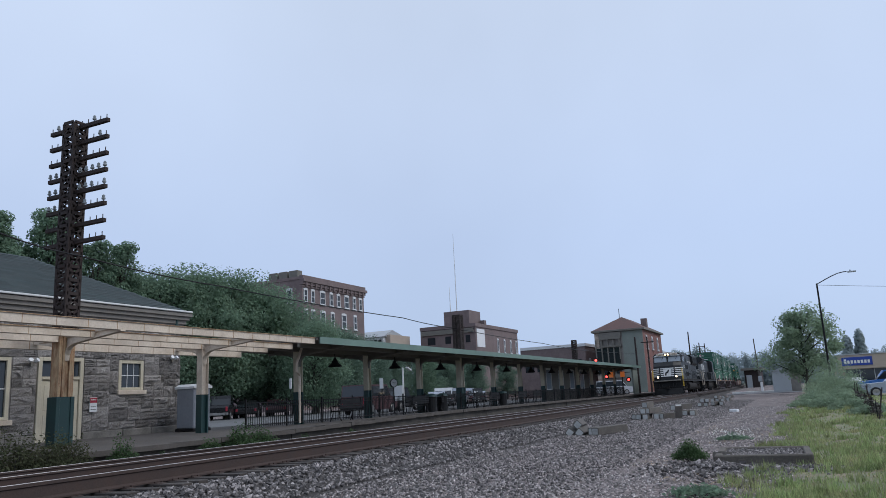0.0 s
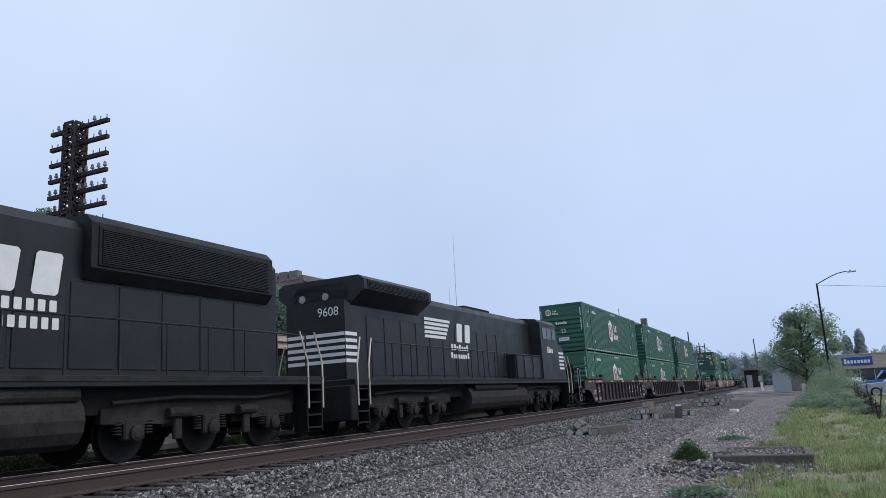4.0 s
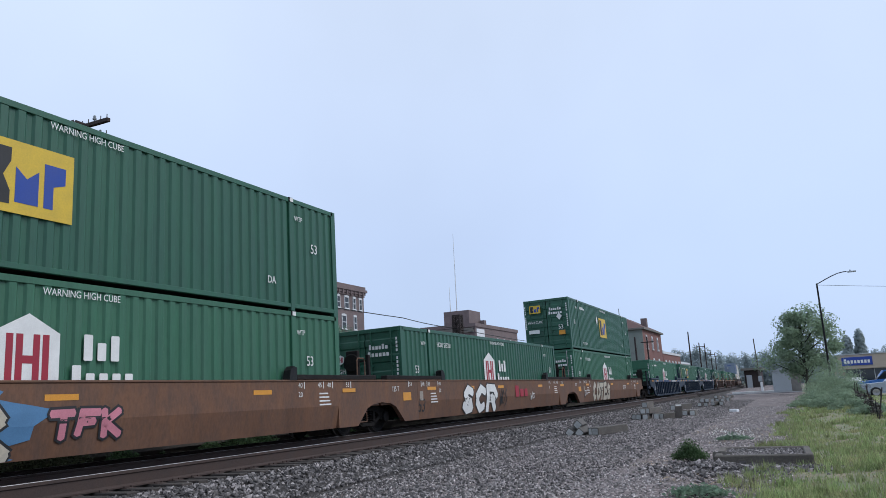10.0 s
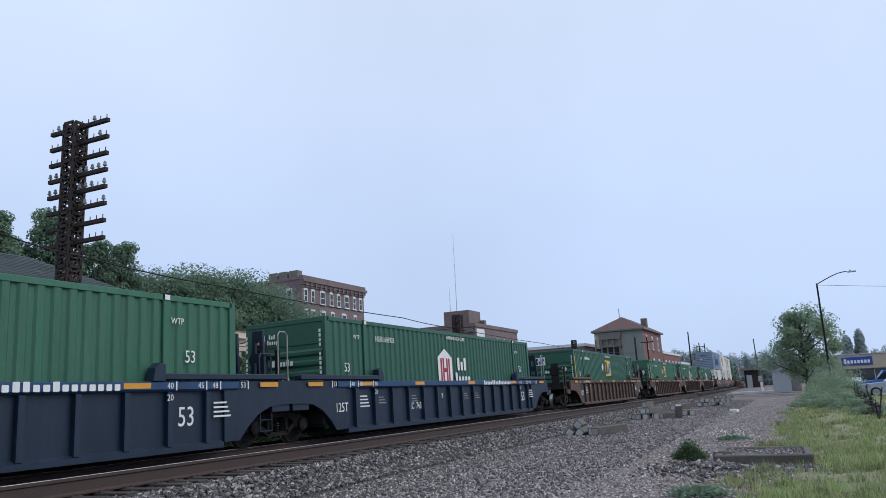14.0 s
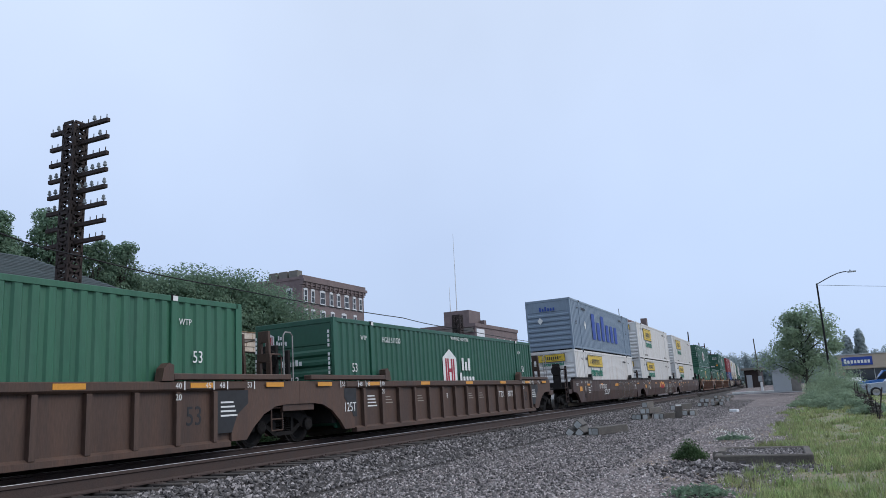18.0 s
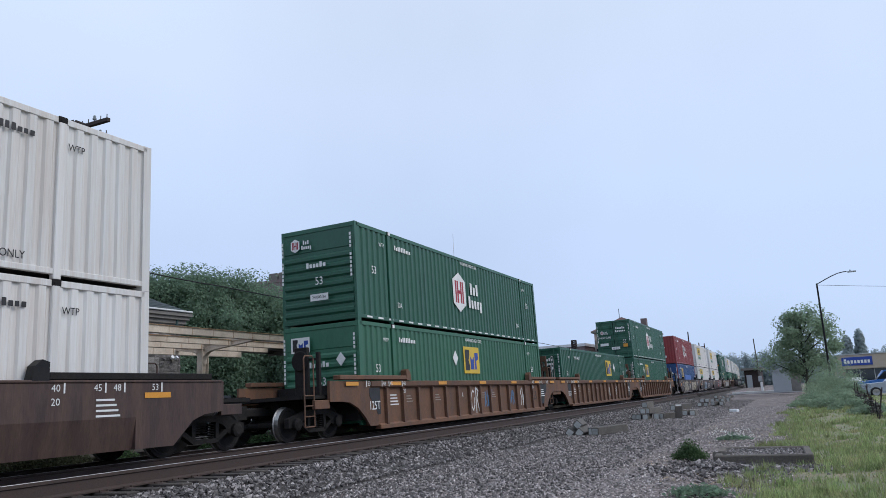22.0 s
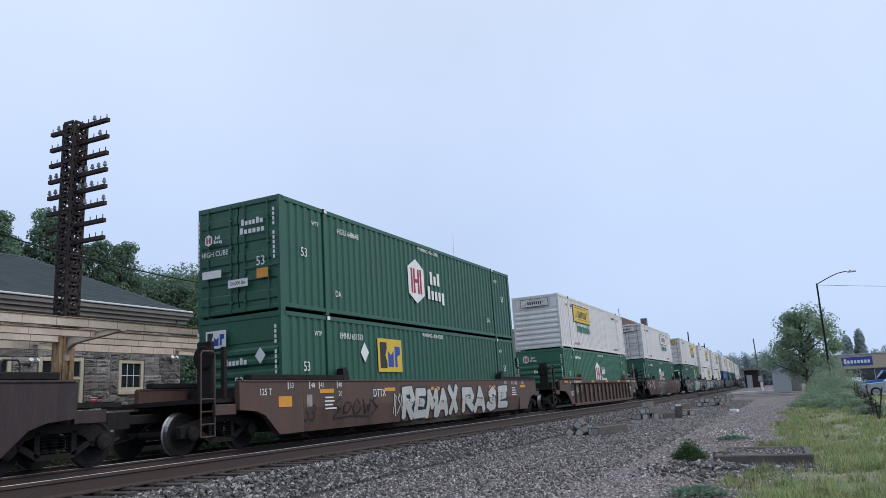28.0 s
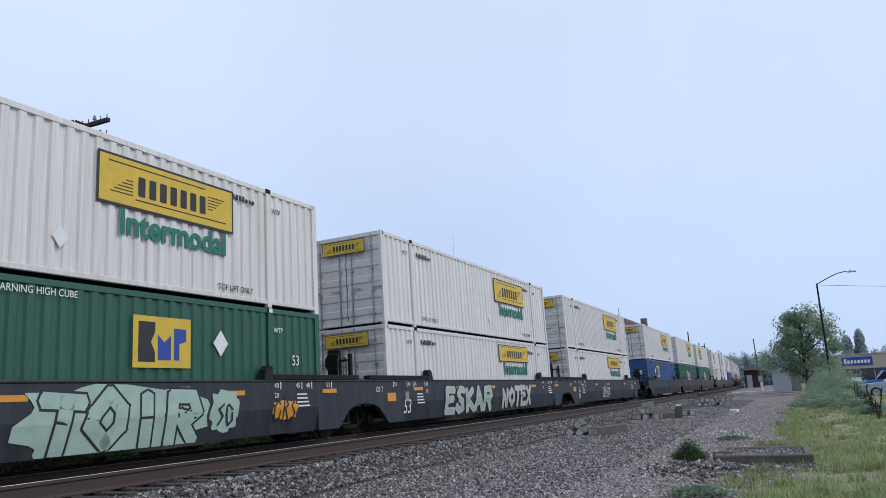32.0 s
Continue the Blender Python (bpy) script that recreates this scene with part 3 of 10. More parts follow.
def shell(paint, ends, posts=None):
    """The bare container in one paint; ends: 'wall' or 'door' for the end that leads."""
    key = (paint, ends, posts)
    if key in SHELLS:
        return SHELLS[key]
    p = M[paint]
    pp = M["red"] if posts == "red" else p
    parts = []
    hx, hy = CL / 2, CW / 2
    part_of = lambda name, me, mt, m=None, label="": parts.append((name, me.done(name, mt) if isinstance(me, Mesh) else me, m, label))
    side = corrugated(CL - 0.3, 0.16, CH - 0.12, -hy + 0.012).done("side_panel", p)
    part_of("side_panel", side, p)
    part_of("side_panel", side, p, pose(0, 0, 0, 0, 0, 180))
    roof = Mesh()
    roof.box(-hx + 0.1, hx - 0.1, -hy + 0.06, hy - 0.06, CH - 0.06, CH - 0.02)
    for i in range(26):
        x = -hx + 0.4 + i * (CL - 0.8) / 25
        roof.box(x - 0.09, x + 0.09, -hy + 0.12, hy - 0.12, CH - 0.02, CH - 0.005)
    part_of("roof", roof, p)
    part_of("floor", Mesh().box(-hx + 0.1, hx - 0.1, -hy + 0.1, hy - 0.1, 0.09, 0.17), M["under"])
    top = Mesh().box(-hx + 0.1, hx - 0.1, -hy, -hy + 0.07, CH - 0.12, CH - 0.004, 0.008).done("top_rail", p)
    low = Mesh().box(-hx + 0.1, hx - 0.1, -hy + 0.004, -hy + 0.08, 0.085, 0.19, 0.01).done("bottom_rail", p)
    for r in (0, 180):
        part_of("top_rail", top, p, pose(0, 0, 0, 0, 0, r))
        part_of("bottom_rail", low, p, pose(0, 0, 0, 0, 0, r))
    post = Mesh().prism([(-0.09, -0.0), (0.09, -0.0), (0.09, 0.14), (-0.03, 0.14), (-0.09, 0.08)], 0.0, CH, "z").done("corner_post", pp)
    lift = Mesh().box(-0.075, 0.075, -0.012, 0.1, 0.0, CH, 0.012).done("lift_post", p)
    cast = Mesh()
    cast.box(-0.09, 0.09, -0.02, 0.12, 0, 0.12, 0.015)
    cast.prism([(-0.03 + 0.03 * math.cos(a * math.pi / 4), 0.06 + 0.045 * math.sin(a * math.pi / 4)) for a in range(8)], -0.026, -0.02, "y")
    fitting = cast.done("corner_casting", M["under"])
    for sx in (-1, 1):
        for r in (0, 180):
            part_of("corner_post", post, p, pose(0, 0, 0, 0, 0, r) @ pose(sx * (hx - 0.09), -hy, 0) @ Matrix.Diagonal((-sx if r == 0 else -sx, 1, 1, 1)))
            part_of("lift_post", lift, p, pose(0, 0, 0, 0, 0, r) @ pose(sx * 6.095, -hy, 0))
            if r == 0:
                part_of("corner_casting", fitting, p, pose(sx * 6.095, -hy, CH - 0.11))

    def wall():
        if paint == "red":
            edge = [(0.03, -hy + 0.1), (-0.03, -hy + 0.1)]
            for i in range(8):
                a = -hy + 0.2 + i * 0.28
                edge += [(-0.03, a), (-0.075, a + 0.05), (-0.075, a + 0.15), (-0.03, a + 0.2)]
            return Mesh().prism(edge + [(-0.03, hy - 0.1), (0.03, hy - 0.1)], 0.1, CH - 0.02, "z")
        edge = [(0.03, 0.1), (-0.03, 0.1)]
        for i in range(7):
            z = 0.25 + i * 0.27
            edge += [(-0.03, z), (-0.08, z + 0.06), (-0.08, z + 0.14), (-0.03, z + 0.2)]
        edge += [(-0.03, CH - 0.72), (-0.05, CH - 0.7), (-0.05, CH - 0.03), (0.03, CH - 0.03)]
        return Mesh().prism(edge, -hy + 0.1, hy - 0.1, "y")

    def leaf():
        edge = [(0.02, 0.1), (-0.03, 0.1)]
        for i in range(5):
            z = 0.3 + i * 0.5
            edge += [(-0.03, z), (-0.055, z + 0.04), (-0.055, z + 0.22), (-0.03, z + 0.26)]
        return Mesh().prism(edge + [(-0.03, CH - 0.05), (0.02, CH - 0.05)], 0.02, hy - 0.06, "y")

    def lock():
        me = Mesh()
        me.tube((-0.08, 0, 0.06), (-0.08, 0, CH - 0.06), 0.022, n=8)
        for z in (0.3, 1.0, 1.7, 2.4):
            me.box(-0.1, -0.03, -0.05, 0.05, z, z + 0.07, 0.006)
        me.box(-0.11, -0.09, -0.02, 0.32, 1.12, 1.17)
        return me
    if ends == "wall":
        part_of("end_wall", wall(), p, pose(-hx + 0.06, 0, 0))
    else:
        lf = leaf().done("door", p)
        lk = lock().done("lock_rod", M["steel"] if paint != "green" else p)
        for sgn in (-1, 1):
            part_of("door", lf, p, pose(-hx + 0.06, 0, 0) @ Matrix.Diagonal((1, sgn, 1, 1)))
            for dy in (0.22, 0.95):
                part_of("lock_rod", lk, p, pose(-hx + 0.06, sgn * dy, 0) @ Matrix.Diagonal((1, sgn, 1, 1)))
    part_of("end_wall", wall(), p, pose(hx - 0.06, 0, 0, 0, 0, 180))
    sill = Mesh().box(-0.02, 0.1, -hy + 0.05, hy - 0.05, 0.06, 0.17, 0.01).done("end_sill", p)
    head = Mesh().box(-0.02, 0.1, -hy + 0.05, hy - 0.05, CH - 0.14, CH - 0.004, 0.01).done("end_header", p)
    for r in (0, 180):
        part_of("end_sill", sill, p, pose(0, 0, 0, 0, 0, r) @ pose(-hx + 0.01, 0, 0))
        part_of("end_header", head, p, pose(0, 0, 0, 0, 0, r) @ pose(-hx + 0.01, 0, 0))
    SHELLS[key] = parts
    return parts


def joined(parts, name, keep):
    """Parts that stay far off, joined into one mesh."""
    q = Mesh()
    for n, me, m, _ in parts:
        if keep(n):
            m = m or Matrix.Identity(4)
            q.add([m @ v.co for v in me.vertices], [tuple(f.vertices) for f in me.polygons])
    return q


FAR = {}


def far_shell(paint, ends, posts):
    key = (paint, ends, posts)
    if key not in FAR:
        parts = shell(paint, ends, posts)
        FAR[key] = [p for p in parts if p[0] in ("side_panel", "roof")]
        frame_me = joined(parts, "frame", lambda n: n in ("top_rail", "bottom_rail", "corner_post", "lift_post", "end_sill", "end_header")).done("frame", M[paint])
        end_me = joined(parts, "ends", lambda n: n in ("end_wall", "door")).done("end_panels", M[paint])
        FAR[key] += [("frame", frame_me, None, ""), ("end_panels", end_me, None, "")]
    return FAR[key]


FAR_WELLS = {}


def far_well(paint, ribbed):
    key = (paint, ribbed)
    if key not in FAR_WELLS:
        parts = well_parts(paint, ribbed)
        body = joined(parts, "body", lambda n: n not in ("floor_beam", "end_platform", "draft_sill", "brake_stand", "ladder")).done("body", M[paint])
        gear = joined(parts, "gear", lambda n: n in ("floor_beam", "end_platform", "draft_sill", "brake_stand", "ladder")).done("end_platforms", M["under"])
        FAR_WELLS[key] = [("body", body, None, ""), ("end_platforms", gear, None, "")]
    return FAR_WELLS[key]


def dashes():
    q = Mesh()
    for i in range(24):
        a = -CL / 2 + 0.5 + i * 0.64
        q.prism([(a, -0.025), (a + 0.3, -0.025), (a + 0.3, 0.025), (a, 0.025)], -0.003, 0)
    return q


def upright(n):
    """Plain bars one above the other, a letter high each."""
    q = Mesh()
    for i in range(n):
        z = 0.62 - i * 0.12
        if i == 4:
            continue
        q.prism([(-0.03, z), (0.03, z), (0.03, z + 0.085), (-0.03, z + 0.085)], -0.002, 0)
    return q


# numbers painted on the containers that can be read: place of the car, whether in the well
SERIALS = {(19.70, True): "HGIU 651967", (39.30, True): "EMHU 640762", (86.82, True): "HGIU 650299", (86.82, False): "EMHU 634595", (106.42, True): "HGIU 513281", (126.12, True): "HGIU 505696",
           (169.54, True): "EMHU 270161", (189.12, True): "HGIU 643926", (236.70, True): "EMHU 270339", (276.36, True): "HGIU 511030", (382.44, True): "EMHU 648631", (488.50, True): "EMHU 651573",
           (488.50, False): "HGIU 648648", (559.72, True): "EMHU 273975"}
PAINT_WORDS = dict(green="green", green_light="worn light green", white="white", grey="pale blue-grey", red="red", blue="blue")


def container(u, z, paint, brand, ends="wall", logo="mid", where="on a well car", posts=None, lower=False):
    """brand: 'hex', 'square', 'banner' or 'name'."""
    deco = {"hex": "hexagon emblem", "square": "yellow emblem panel", "banner": "yellow banner", "name": "blue painted name"}[brand]
    c = thing("container", "%s container with %s, %s" % (PAINT_WORDS[paint], deco, where), "container", group="stacked containers")
    for name, me, m, label in (shell(paint, ends, posts) if u < 640 else far_shell(paint, ends, posts)):
        part(name, me, None, c, label, m)
    y = -CW / 2 - 0.016
    s = lambda d: -CL / 2 + d
    tone = "mark_black" if paint in ("white", "grey") else "mark"
    lab = "black stencilled letters" if tone == "mark_black" else "white stencilled letters"
    front = Matrix.Translation((-CL / 2 - 0.055, 0, 0)) @ Matrix.Rotation(radians(-90), 4, "Z")
    if brand == "hex":
        mark_hex(c, s(7.2), y, 1.55, 0.98, mono=(paint == "red"))
        plate = part("placard", shared("weight plate", lambda: rect(0.62, 0.2), M["mark"]), None, c, "white plate", front @ pose(0.1, -0.075, 0.78))
        if u < 615:
            part("plate_text", lettering("24,000 lbs", 0.085, M["mark_black"]), None, plate, "black letters", pose(0, -0.004, 0))
        if ends == "wall" and paint != "red":
            mark_hex(c, -0.75, -0.02, 2.42, 0.27, mono=(paint == "red"), m=front)
        elif ends == "door":
            mark_hex(c, -0.85, -0.06, 2.0, 0.2, m=front)
    elif brand == "square":
        spot = 5.2 if logo == "mid" else logo
        mark_square(c, s(spot), y, 1.95 if lower else 1.6, 1.0 if lower else 1.25)
        mark_square(c, -0.62, -0.06, 2.35, 0.45, white=(ends == "wall"), m=front)
        diamond(c, s(spot - 1.45 if spot < 8.5 else spot + 1.6), y, 2.0)
        diamond(c, 0.75, -0.06, 1.85, 0.2, m=front)
    elif brand == "banner":
        mark_banner(c, s(4.6 if logo == "mid" else 11.1), y, 2.05 if not lower else 2.32, 0.98, flat=0.7 if lower else 1.0, plain=(u == 535.94))
        mark_banner(c, 0.0, -0.06, 2.5, 0.42, word=(lower and ends == "wall"), plain=(ends == "wall" and not lower and u > 360) or u == 535.94, m=front)
        diamond(c, s(8.6), y, 0.75, 0.2)
        words(c, "TOP LIFT ONLY", 0.135, s(13.0), y, 0.32, "mark_black", label=lab)
        words(c, "TOP LIFT ONLY", 0.135, s(3.1), y, 0.32, "mark_black", label=lab)
    elif brand == "name":
        part("painted_name", shared("large name", lambda: blocks(7.4, 1.6, 6, pattern="tltlll"), M["mark_blue"]), None, c, "large blue letter blocks", pose(s(8.2), y, 1.55))
        part("painted_name", shared("small name", lambda: blocks(0.95, 0.24, 6, pattern="tltlll"), M["mark_blue"]), None, c, "blue letter blocks", front @ pose(0, -0.06, 2.35))
        diamond(c, s(3.0), y, 1.5, 0.26)
        diamond(c, -0.45, -0.06, 1.7, 0.2, m=front)
    if u > 615:
        return rolls(c, u + CL / 2, z)
    if brand != "banner":
        words(c, "53", 0.5 if paint == "blue" else 0.24, s(0.98), y, 1.55, tone, label=lab)
        words(c, "53", 0.25, s(15.1 if ends == "door" else 14.8), y, 1.68, tone, label=lab)
    words(c, "WTP", 0.125, s(1.5), y, 2.4, tone, label=lab)
    words(c, "WTP", 0.13, s(14.45), y, 2.38, tone, label=lab)
    if brand in ("hex", "square"):
        if brand == "square" and not lower:
            words(c, "TOP LIFT ONLY", 0.13, s(2.9), y, 0.4, tone, label=lab)
        else:
            words(c, "DA", 0.17, s(2.5), y, 0.62, tone, label=lab)
        words(c, "DA", 0.18, s(13.35), y, 0.68, tone, label=lab)
    if paint == "blue":
        part("paint_patch", shared("blue patch", lambda: rect(5.2, 0.55), M["patch_blue"]), None, c, "brighter blue repainted patch", pose(s(8.2), y, 1.5))
    if u in (0.0, 19.70, 39.30, 362.78, 402.04) and not lower:
        part("reflector_dashes", shared("dashes", dashes, M["mark"]), None, c, "white reflective dashes", pose(0, y + 0.015, 0.14))
    serial = SERIALS.get((u, lower))
    if serial:
        words(c, serial, 0.165, s(3.1), y, 2.4, tone, label=lab)
    else:
        number_bars(c, s(2.85), y, 2.45, 1.1, 0.15, 10, tone)
    if brand in ("hex", "square") and paint != "red":
        column = shared("post column", lambda: upright(11), M["mark"])
        part("post_marks", column, None, c, "column of white marks", front @ pose(1.2, -0.045, 1.85))
        part("post_marks", column, None, c, "column of white marks", front @ pose(-1.2, -0.045, 1.85))
    if brand not in ("hex", "square"):
        number_bars(c, s(13.1), y, 2.45, 1.1, 0.13, 10, tone)
    if brand in ("hex", "square"):
        words(c, "WARNING HIGH CUBE", 0.125, s(8.2), y, 2.68, tone, label=lab)
        words(c, "53", 0.24, 0.1 if ends == "wall" else 0.8, -0.06, 1.25, tone, front, lab)
        number_bars(c, 0.55 if ends == "door" else 0.0, -0.06, 2.3 if ends == "door" else 1.75, 0.7, 0.16, 6, tone, front)
        if ends == "door":
            number_bars(c, 0.55, -0.06, 2.08, 0.8, 0.16, 6, tone, front)
            words(c, "HIGH CUBE", 0.14, -0.65, -0.06, 1.62, tone, front, lab)
            part("placard", shared("weight plate", lambda: rect(0.5, 0.2), M["mark"]), None, c, "white plate", front @ pose(-0.75, -0.06, 1.1))
            part("placard", shared("orange plate", lambda: rect(0.35, 0.24), M["amber"]), None, c, "orange plate", front @ pose(0.85, -0.06, 0.95))
    white_cap = shared("casting patch", lambda: rect(0.13, 0.1), M["mark"])
    if paint not in ("white", "grey"):
        for d in (1.98, 14.17):
            part("casting_patch", white_cap, None, c, "white patch", pose(s(d), y - 0.014, CH - 0.06))
    if posts == "yellow":
        strip = shared("yellow strip", lambda: rect(0.1, 1.6), M["yellow"])
        part("edge_strip", strip, None, c, "yellow strip", pose(s(0.12), y - 0.004, 1.7))
        part("edge_strip", strip, None, c, "yellow strip", front @ pose(-1.2, -0.05, 1.7))
    return rolls(c, u + CL / 2, z)


# ---- well cars ----
def wheelset_mesh(r=0.42, gauge=0.75):
    me = Mesh()
    me.tube((0, -gauge - 0.32, 0), (0, gauge + 0.32, 0), 0.08, n=8)
    for s in (-1, 1):
        o = s * gauge
        me.lathe([(0.1, -0.09), (0.13, -0.075), (r - 0.1, -0.055), (r - 0.06, -0.08), (r, -0.07), (r, 0.05), (r + 0.025, 0.062), (r + 0.025, 0.08), (r - 0.1, 0.07)],
                 24, pose(0, o, 0, 90 * s))
        for k in range(3):
            a = 2 * math.pi * k / 3
            me.tube((math.cos(a) * 0.2, o - 0.1 * s * -1, math.sin(a) * 0.2), (math.cos(a) * 0.2, o + 0.1 * s, math.sin(a) * 0.2), 0.03, n=6)
    return me


def polish(me, r):
    """Bare steel on the tread and the rim's face of a wheelset."""
    me.materials.append(M["steel"])
    for f in me.polygons:
        if all(math.hypot(me.vertices[i].co.x, me.vertices[i].co.z) > r - 0.004 for i in f.vertices):
            f.material_index = 1


GEAR = {}
LIFT = 0.11  # the rail heads' height


def truck_mesh(base=1.78):
    """Two cast side frames with springs and a bolster; the origin is over the rail between the axles."""
    me = Mesh()
    for s in (-1, 1):
        y0, y1 = s * 0.98 - 0.07, s * 0.98 + 0.07
        h = base / 2
        me.prism([(-h - 0.28, 0.34), (-h - 0.28, 0.56), (-h + 0.1, 0.66), (-0.35, 0.76), (0.35, 0.76), (h - 0.1, 0.66), (h + 0.28, 0.56), (h + 0.28, 0.34),
                  (h - 0.2, 0.36), (h - 0.32, 0.52), (0.32, 0.62), (-0.32, 0.62), (-h + 0.32, 0.52), (-h + 0.2, 0.36)], y0, y1)
        me.prism([(-h + 0.15, 0.44), (-0.34, 0.2), (0.34, 0.2), (h - 0.15, 0.44), (h - 0.32, 0.46), (0.3, 0.29), (-0.3, 0.29), (-h + 0.32, 0.46)], y0, y1)
        for x in (-0.34, 0.34):
            me.box(x - 0.05, x + 0.05, y0, y1, 0.25, 0.66)
        for x in (-0.2, 0, 0.2):
            for k in range(6):
                me.lathe([(0.055, 0), (0.085, 0.014), (0.055, 0.028)], 8, pose(x, s * 0.98, 0.3 + k * 0.05))
        for x in (-h, h):
            me.lathe([(0.12, 0), (0.15, 0.03), (0.15, 0.1), (0.09, 0.13)], 12, pose(x, s * 1.03, 0.42, -90 * s))
    me.box(-0.2, 0.2, -0.9, 0.9, 0.4, 0.66, 0.03)
    for x in (-0.55, 0.55):
        me.box(x - 0.06, x + 0.06, -0.85, 0.85, 0.42, 0.54)
    return me


def truck(car, x, u):
    if "truck" not in GEAR:
        GEAR["truck"] = truck_mesh().done("truck", M["under"])
        GEAR["wheelset"] = wheelset_mesh().done("wheelset", M["under"])
        polish(GEAR["wheelset"], 0.42)
    t = part("truck", GEAR["truck"], None, car, "sooty cast steel truck", pose(x, 0, LIFT))
    for dx in (-0.89, 0.89):
        m = pose(dx, 0, 0.42)
        w = part("wheelset", GEAR["wheelset"], None, t, "", m)
        WHEELS.append((w, u + x, 0.42, m))
    return t


def hug(me, zc):
    """Lay flat paint on a smooth car's side, whose lower half slopes inward."""
    me.v = [(x, y + max(0.0, 0.92 - zc - z) * 0.179, z) for x, y, z in me.v]
    return me


def bubble(w, h, t):
    """The uneven round outline of a fat sprayed letter."""
    me, n = Mesh(), 36
    ring = []
    for k in range(n):
        a = 2 * math.pi * k / n
        e = 0.8
        r = 1 + 0.03 * math.sin(3 * a + w)
        co, si = math.cos(a), math.sin(a)
        p = (math.copysign(abs(co) ** e, co) * r, math.copysign(abs(si) ** e, si) * r)
        k2 = t * (0.75 + 0.35 * math.sin(a + 1.0))
        ring.append(((p[0] * w / 2, p[1] * h / 2), (p[0] * (w / 2 - k2), p[1] * (h / 2 - k2))))
    verts = [(x, 0, z) for o, i in ring for x, z in (o, i)]
    return me.add(verts, [(2 * k, 2 * ((k + 1) % n), 2 * ((k + 1) % n) + 1, 2 * k + 1) for k in range(n)])


# stroke skeletons of sprayed capitals, in a box one wide and one high
STROKES = dict(
    A=("00 49 90", "23 73"), B=("10 19 79 86 64 14", "64 92 70 10"), C=("88 59 26 23 50 81",), D=("10 19 69 96 92 60 10",), E=("89 19 10 90", "15 75"), F=("10 19 99", "15 75"), G=("88 49 16 12 40 81 84 54",),
    H=("10 19", "15 85", "80 89"), I=("50 59",), J=("89 82 50 12",), K=("10 19", "89 15 90"), M=("00 19 54 89 90",), N=("10 19 80 89",), O=("50 13 16 59 96 93 50",), P=("10 19 79 96 74 14",), R=("10 19 79 96 74 15", "45 90"),
    S=("88 59 27 45 74 81 40 12",), T=("09 99", "59 50"), U=("19 13 50 83 89",), X=("10 89", "19 80"), Y=("19 54 89", "54 50"), Z=("19 89 10 80"))


def sprayed_word(rng, text, w, h):
    """Fat hand-sprayed letters, each leaning and stretched its own way: outline, fill and highlight meshes."""
    out, fill, inner = Mesh(), Mesh(), Mesh()
    step = w / len(text)
    fat = min(0.15 * step, 0.13 * h)
    for i, ch in enumerate(text):
        lean, drop, tall, turn = rng.uniform(-0.15, 0.25), rng.uniform(-0.05, 0.05) * h, rng.uniform(0.86, 1.0), rng.uniform(-0.25, 0.25)
        lines = STROKES[ch]
        for line in ((lines,) if isinstance(lines, str) else lines):
            pts = []
            for q in line.split():
                x, z = (int(q[0]) / 9 - 0.5) * step * 0.78, (int(q[1]) / 9 - 0.5) * (h - 2 * fat) * tall
                x += rng.uniform(-0.05, 0.05) * step + lean * z * 0.35 + turn * 0.1 * step * math.sin(z / h * 6)
                pts.append((x - w / 2 + step * (i + 0.5), z + drop + rng.uniform(-0.03, 0.03) * h))
            for mesh, r, y in ((out, fat + 0.045, -0.001), (fill, fat, -0.003), (inner, fat * 0.45, -0.005)):
                stroke(mesh, pts, r, y - 0.0007 * (i % 2))
                for p in pts:
                    mesh.add([(p[0] + r * math.cos(k * math.pi / 4), y - 0.0003 - 0.0007 * (i % 2), p[1] + r * math.sin(k * math.pi / 4)) for k in range(8)], [tuple(range(8))])
    for mesh in (out, fill, inner):
        mesh.v = [(x, y, max(-0.5, min(0.66, z))) for x, y, z in mesh.v]
    return out, fill, inner


def blotch(rng, w, h, n=40):
    """A ragged cloud of background paint."""
    pts = []
    for i in range(n):
        a = 2 * math.pi * i / n
        r = 1.0 + 0.1 * math.sin(i * 1.3) + rng.uniform(-0.05, 0.05)
        c, d = math.cos(a), math.sin(a)
        pts.append((w / 2 * r * math.copysign(abs(c) ** 0.6, c), max(-0.5, min(0.64, h / 2 * r * math.copysign(abs(d) ** 0.6, d)))))
    me = Mesh()
    me.add([(0, 0, 0.05)] + [(x, 0, z) for x, z in pts], [(0, 1 + i, 1 + (i + 1) % n) for i in range(n)])
    return me


def stroke(me, pts, r, y=0.0):
    """A flat brush line through the points, cut short enough to follow a bent side."""
    for a, b in zip(pts[:-1], pts[1:]):
        a, b = Vector((a[0], a[1])), Vector((b[0], b[1]))
        d = b - a
        if d.length < 1e-5:
            continue
        nrm = Vector((-d.y, d.x)).normalized() * r
        ext = d.normalized() * r * 0.6
        a, b = a - ext, b + ext
        n = max(1, int(math.ceil((b - a).length / 0.12)))
        for k in range(n):
            p, q = a.lerp(b, k / n), a.lerp(b, (k + 1) / n)
            me.quad((p.x - nrm.x, y, p.y - nrm.y), (q.x - nrm.x, y, q.y - nrm.y), (q.x + nrm.x, y, q.y + nrm.y), (p.x + nrm.x, y, p.y + nrm.y))


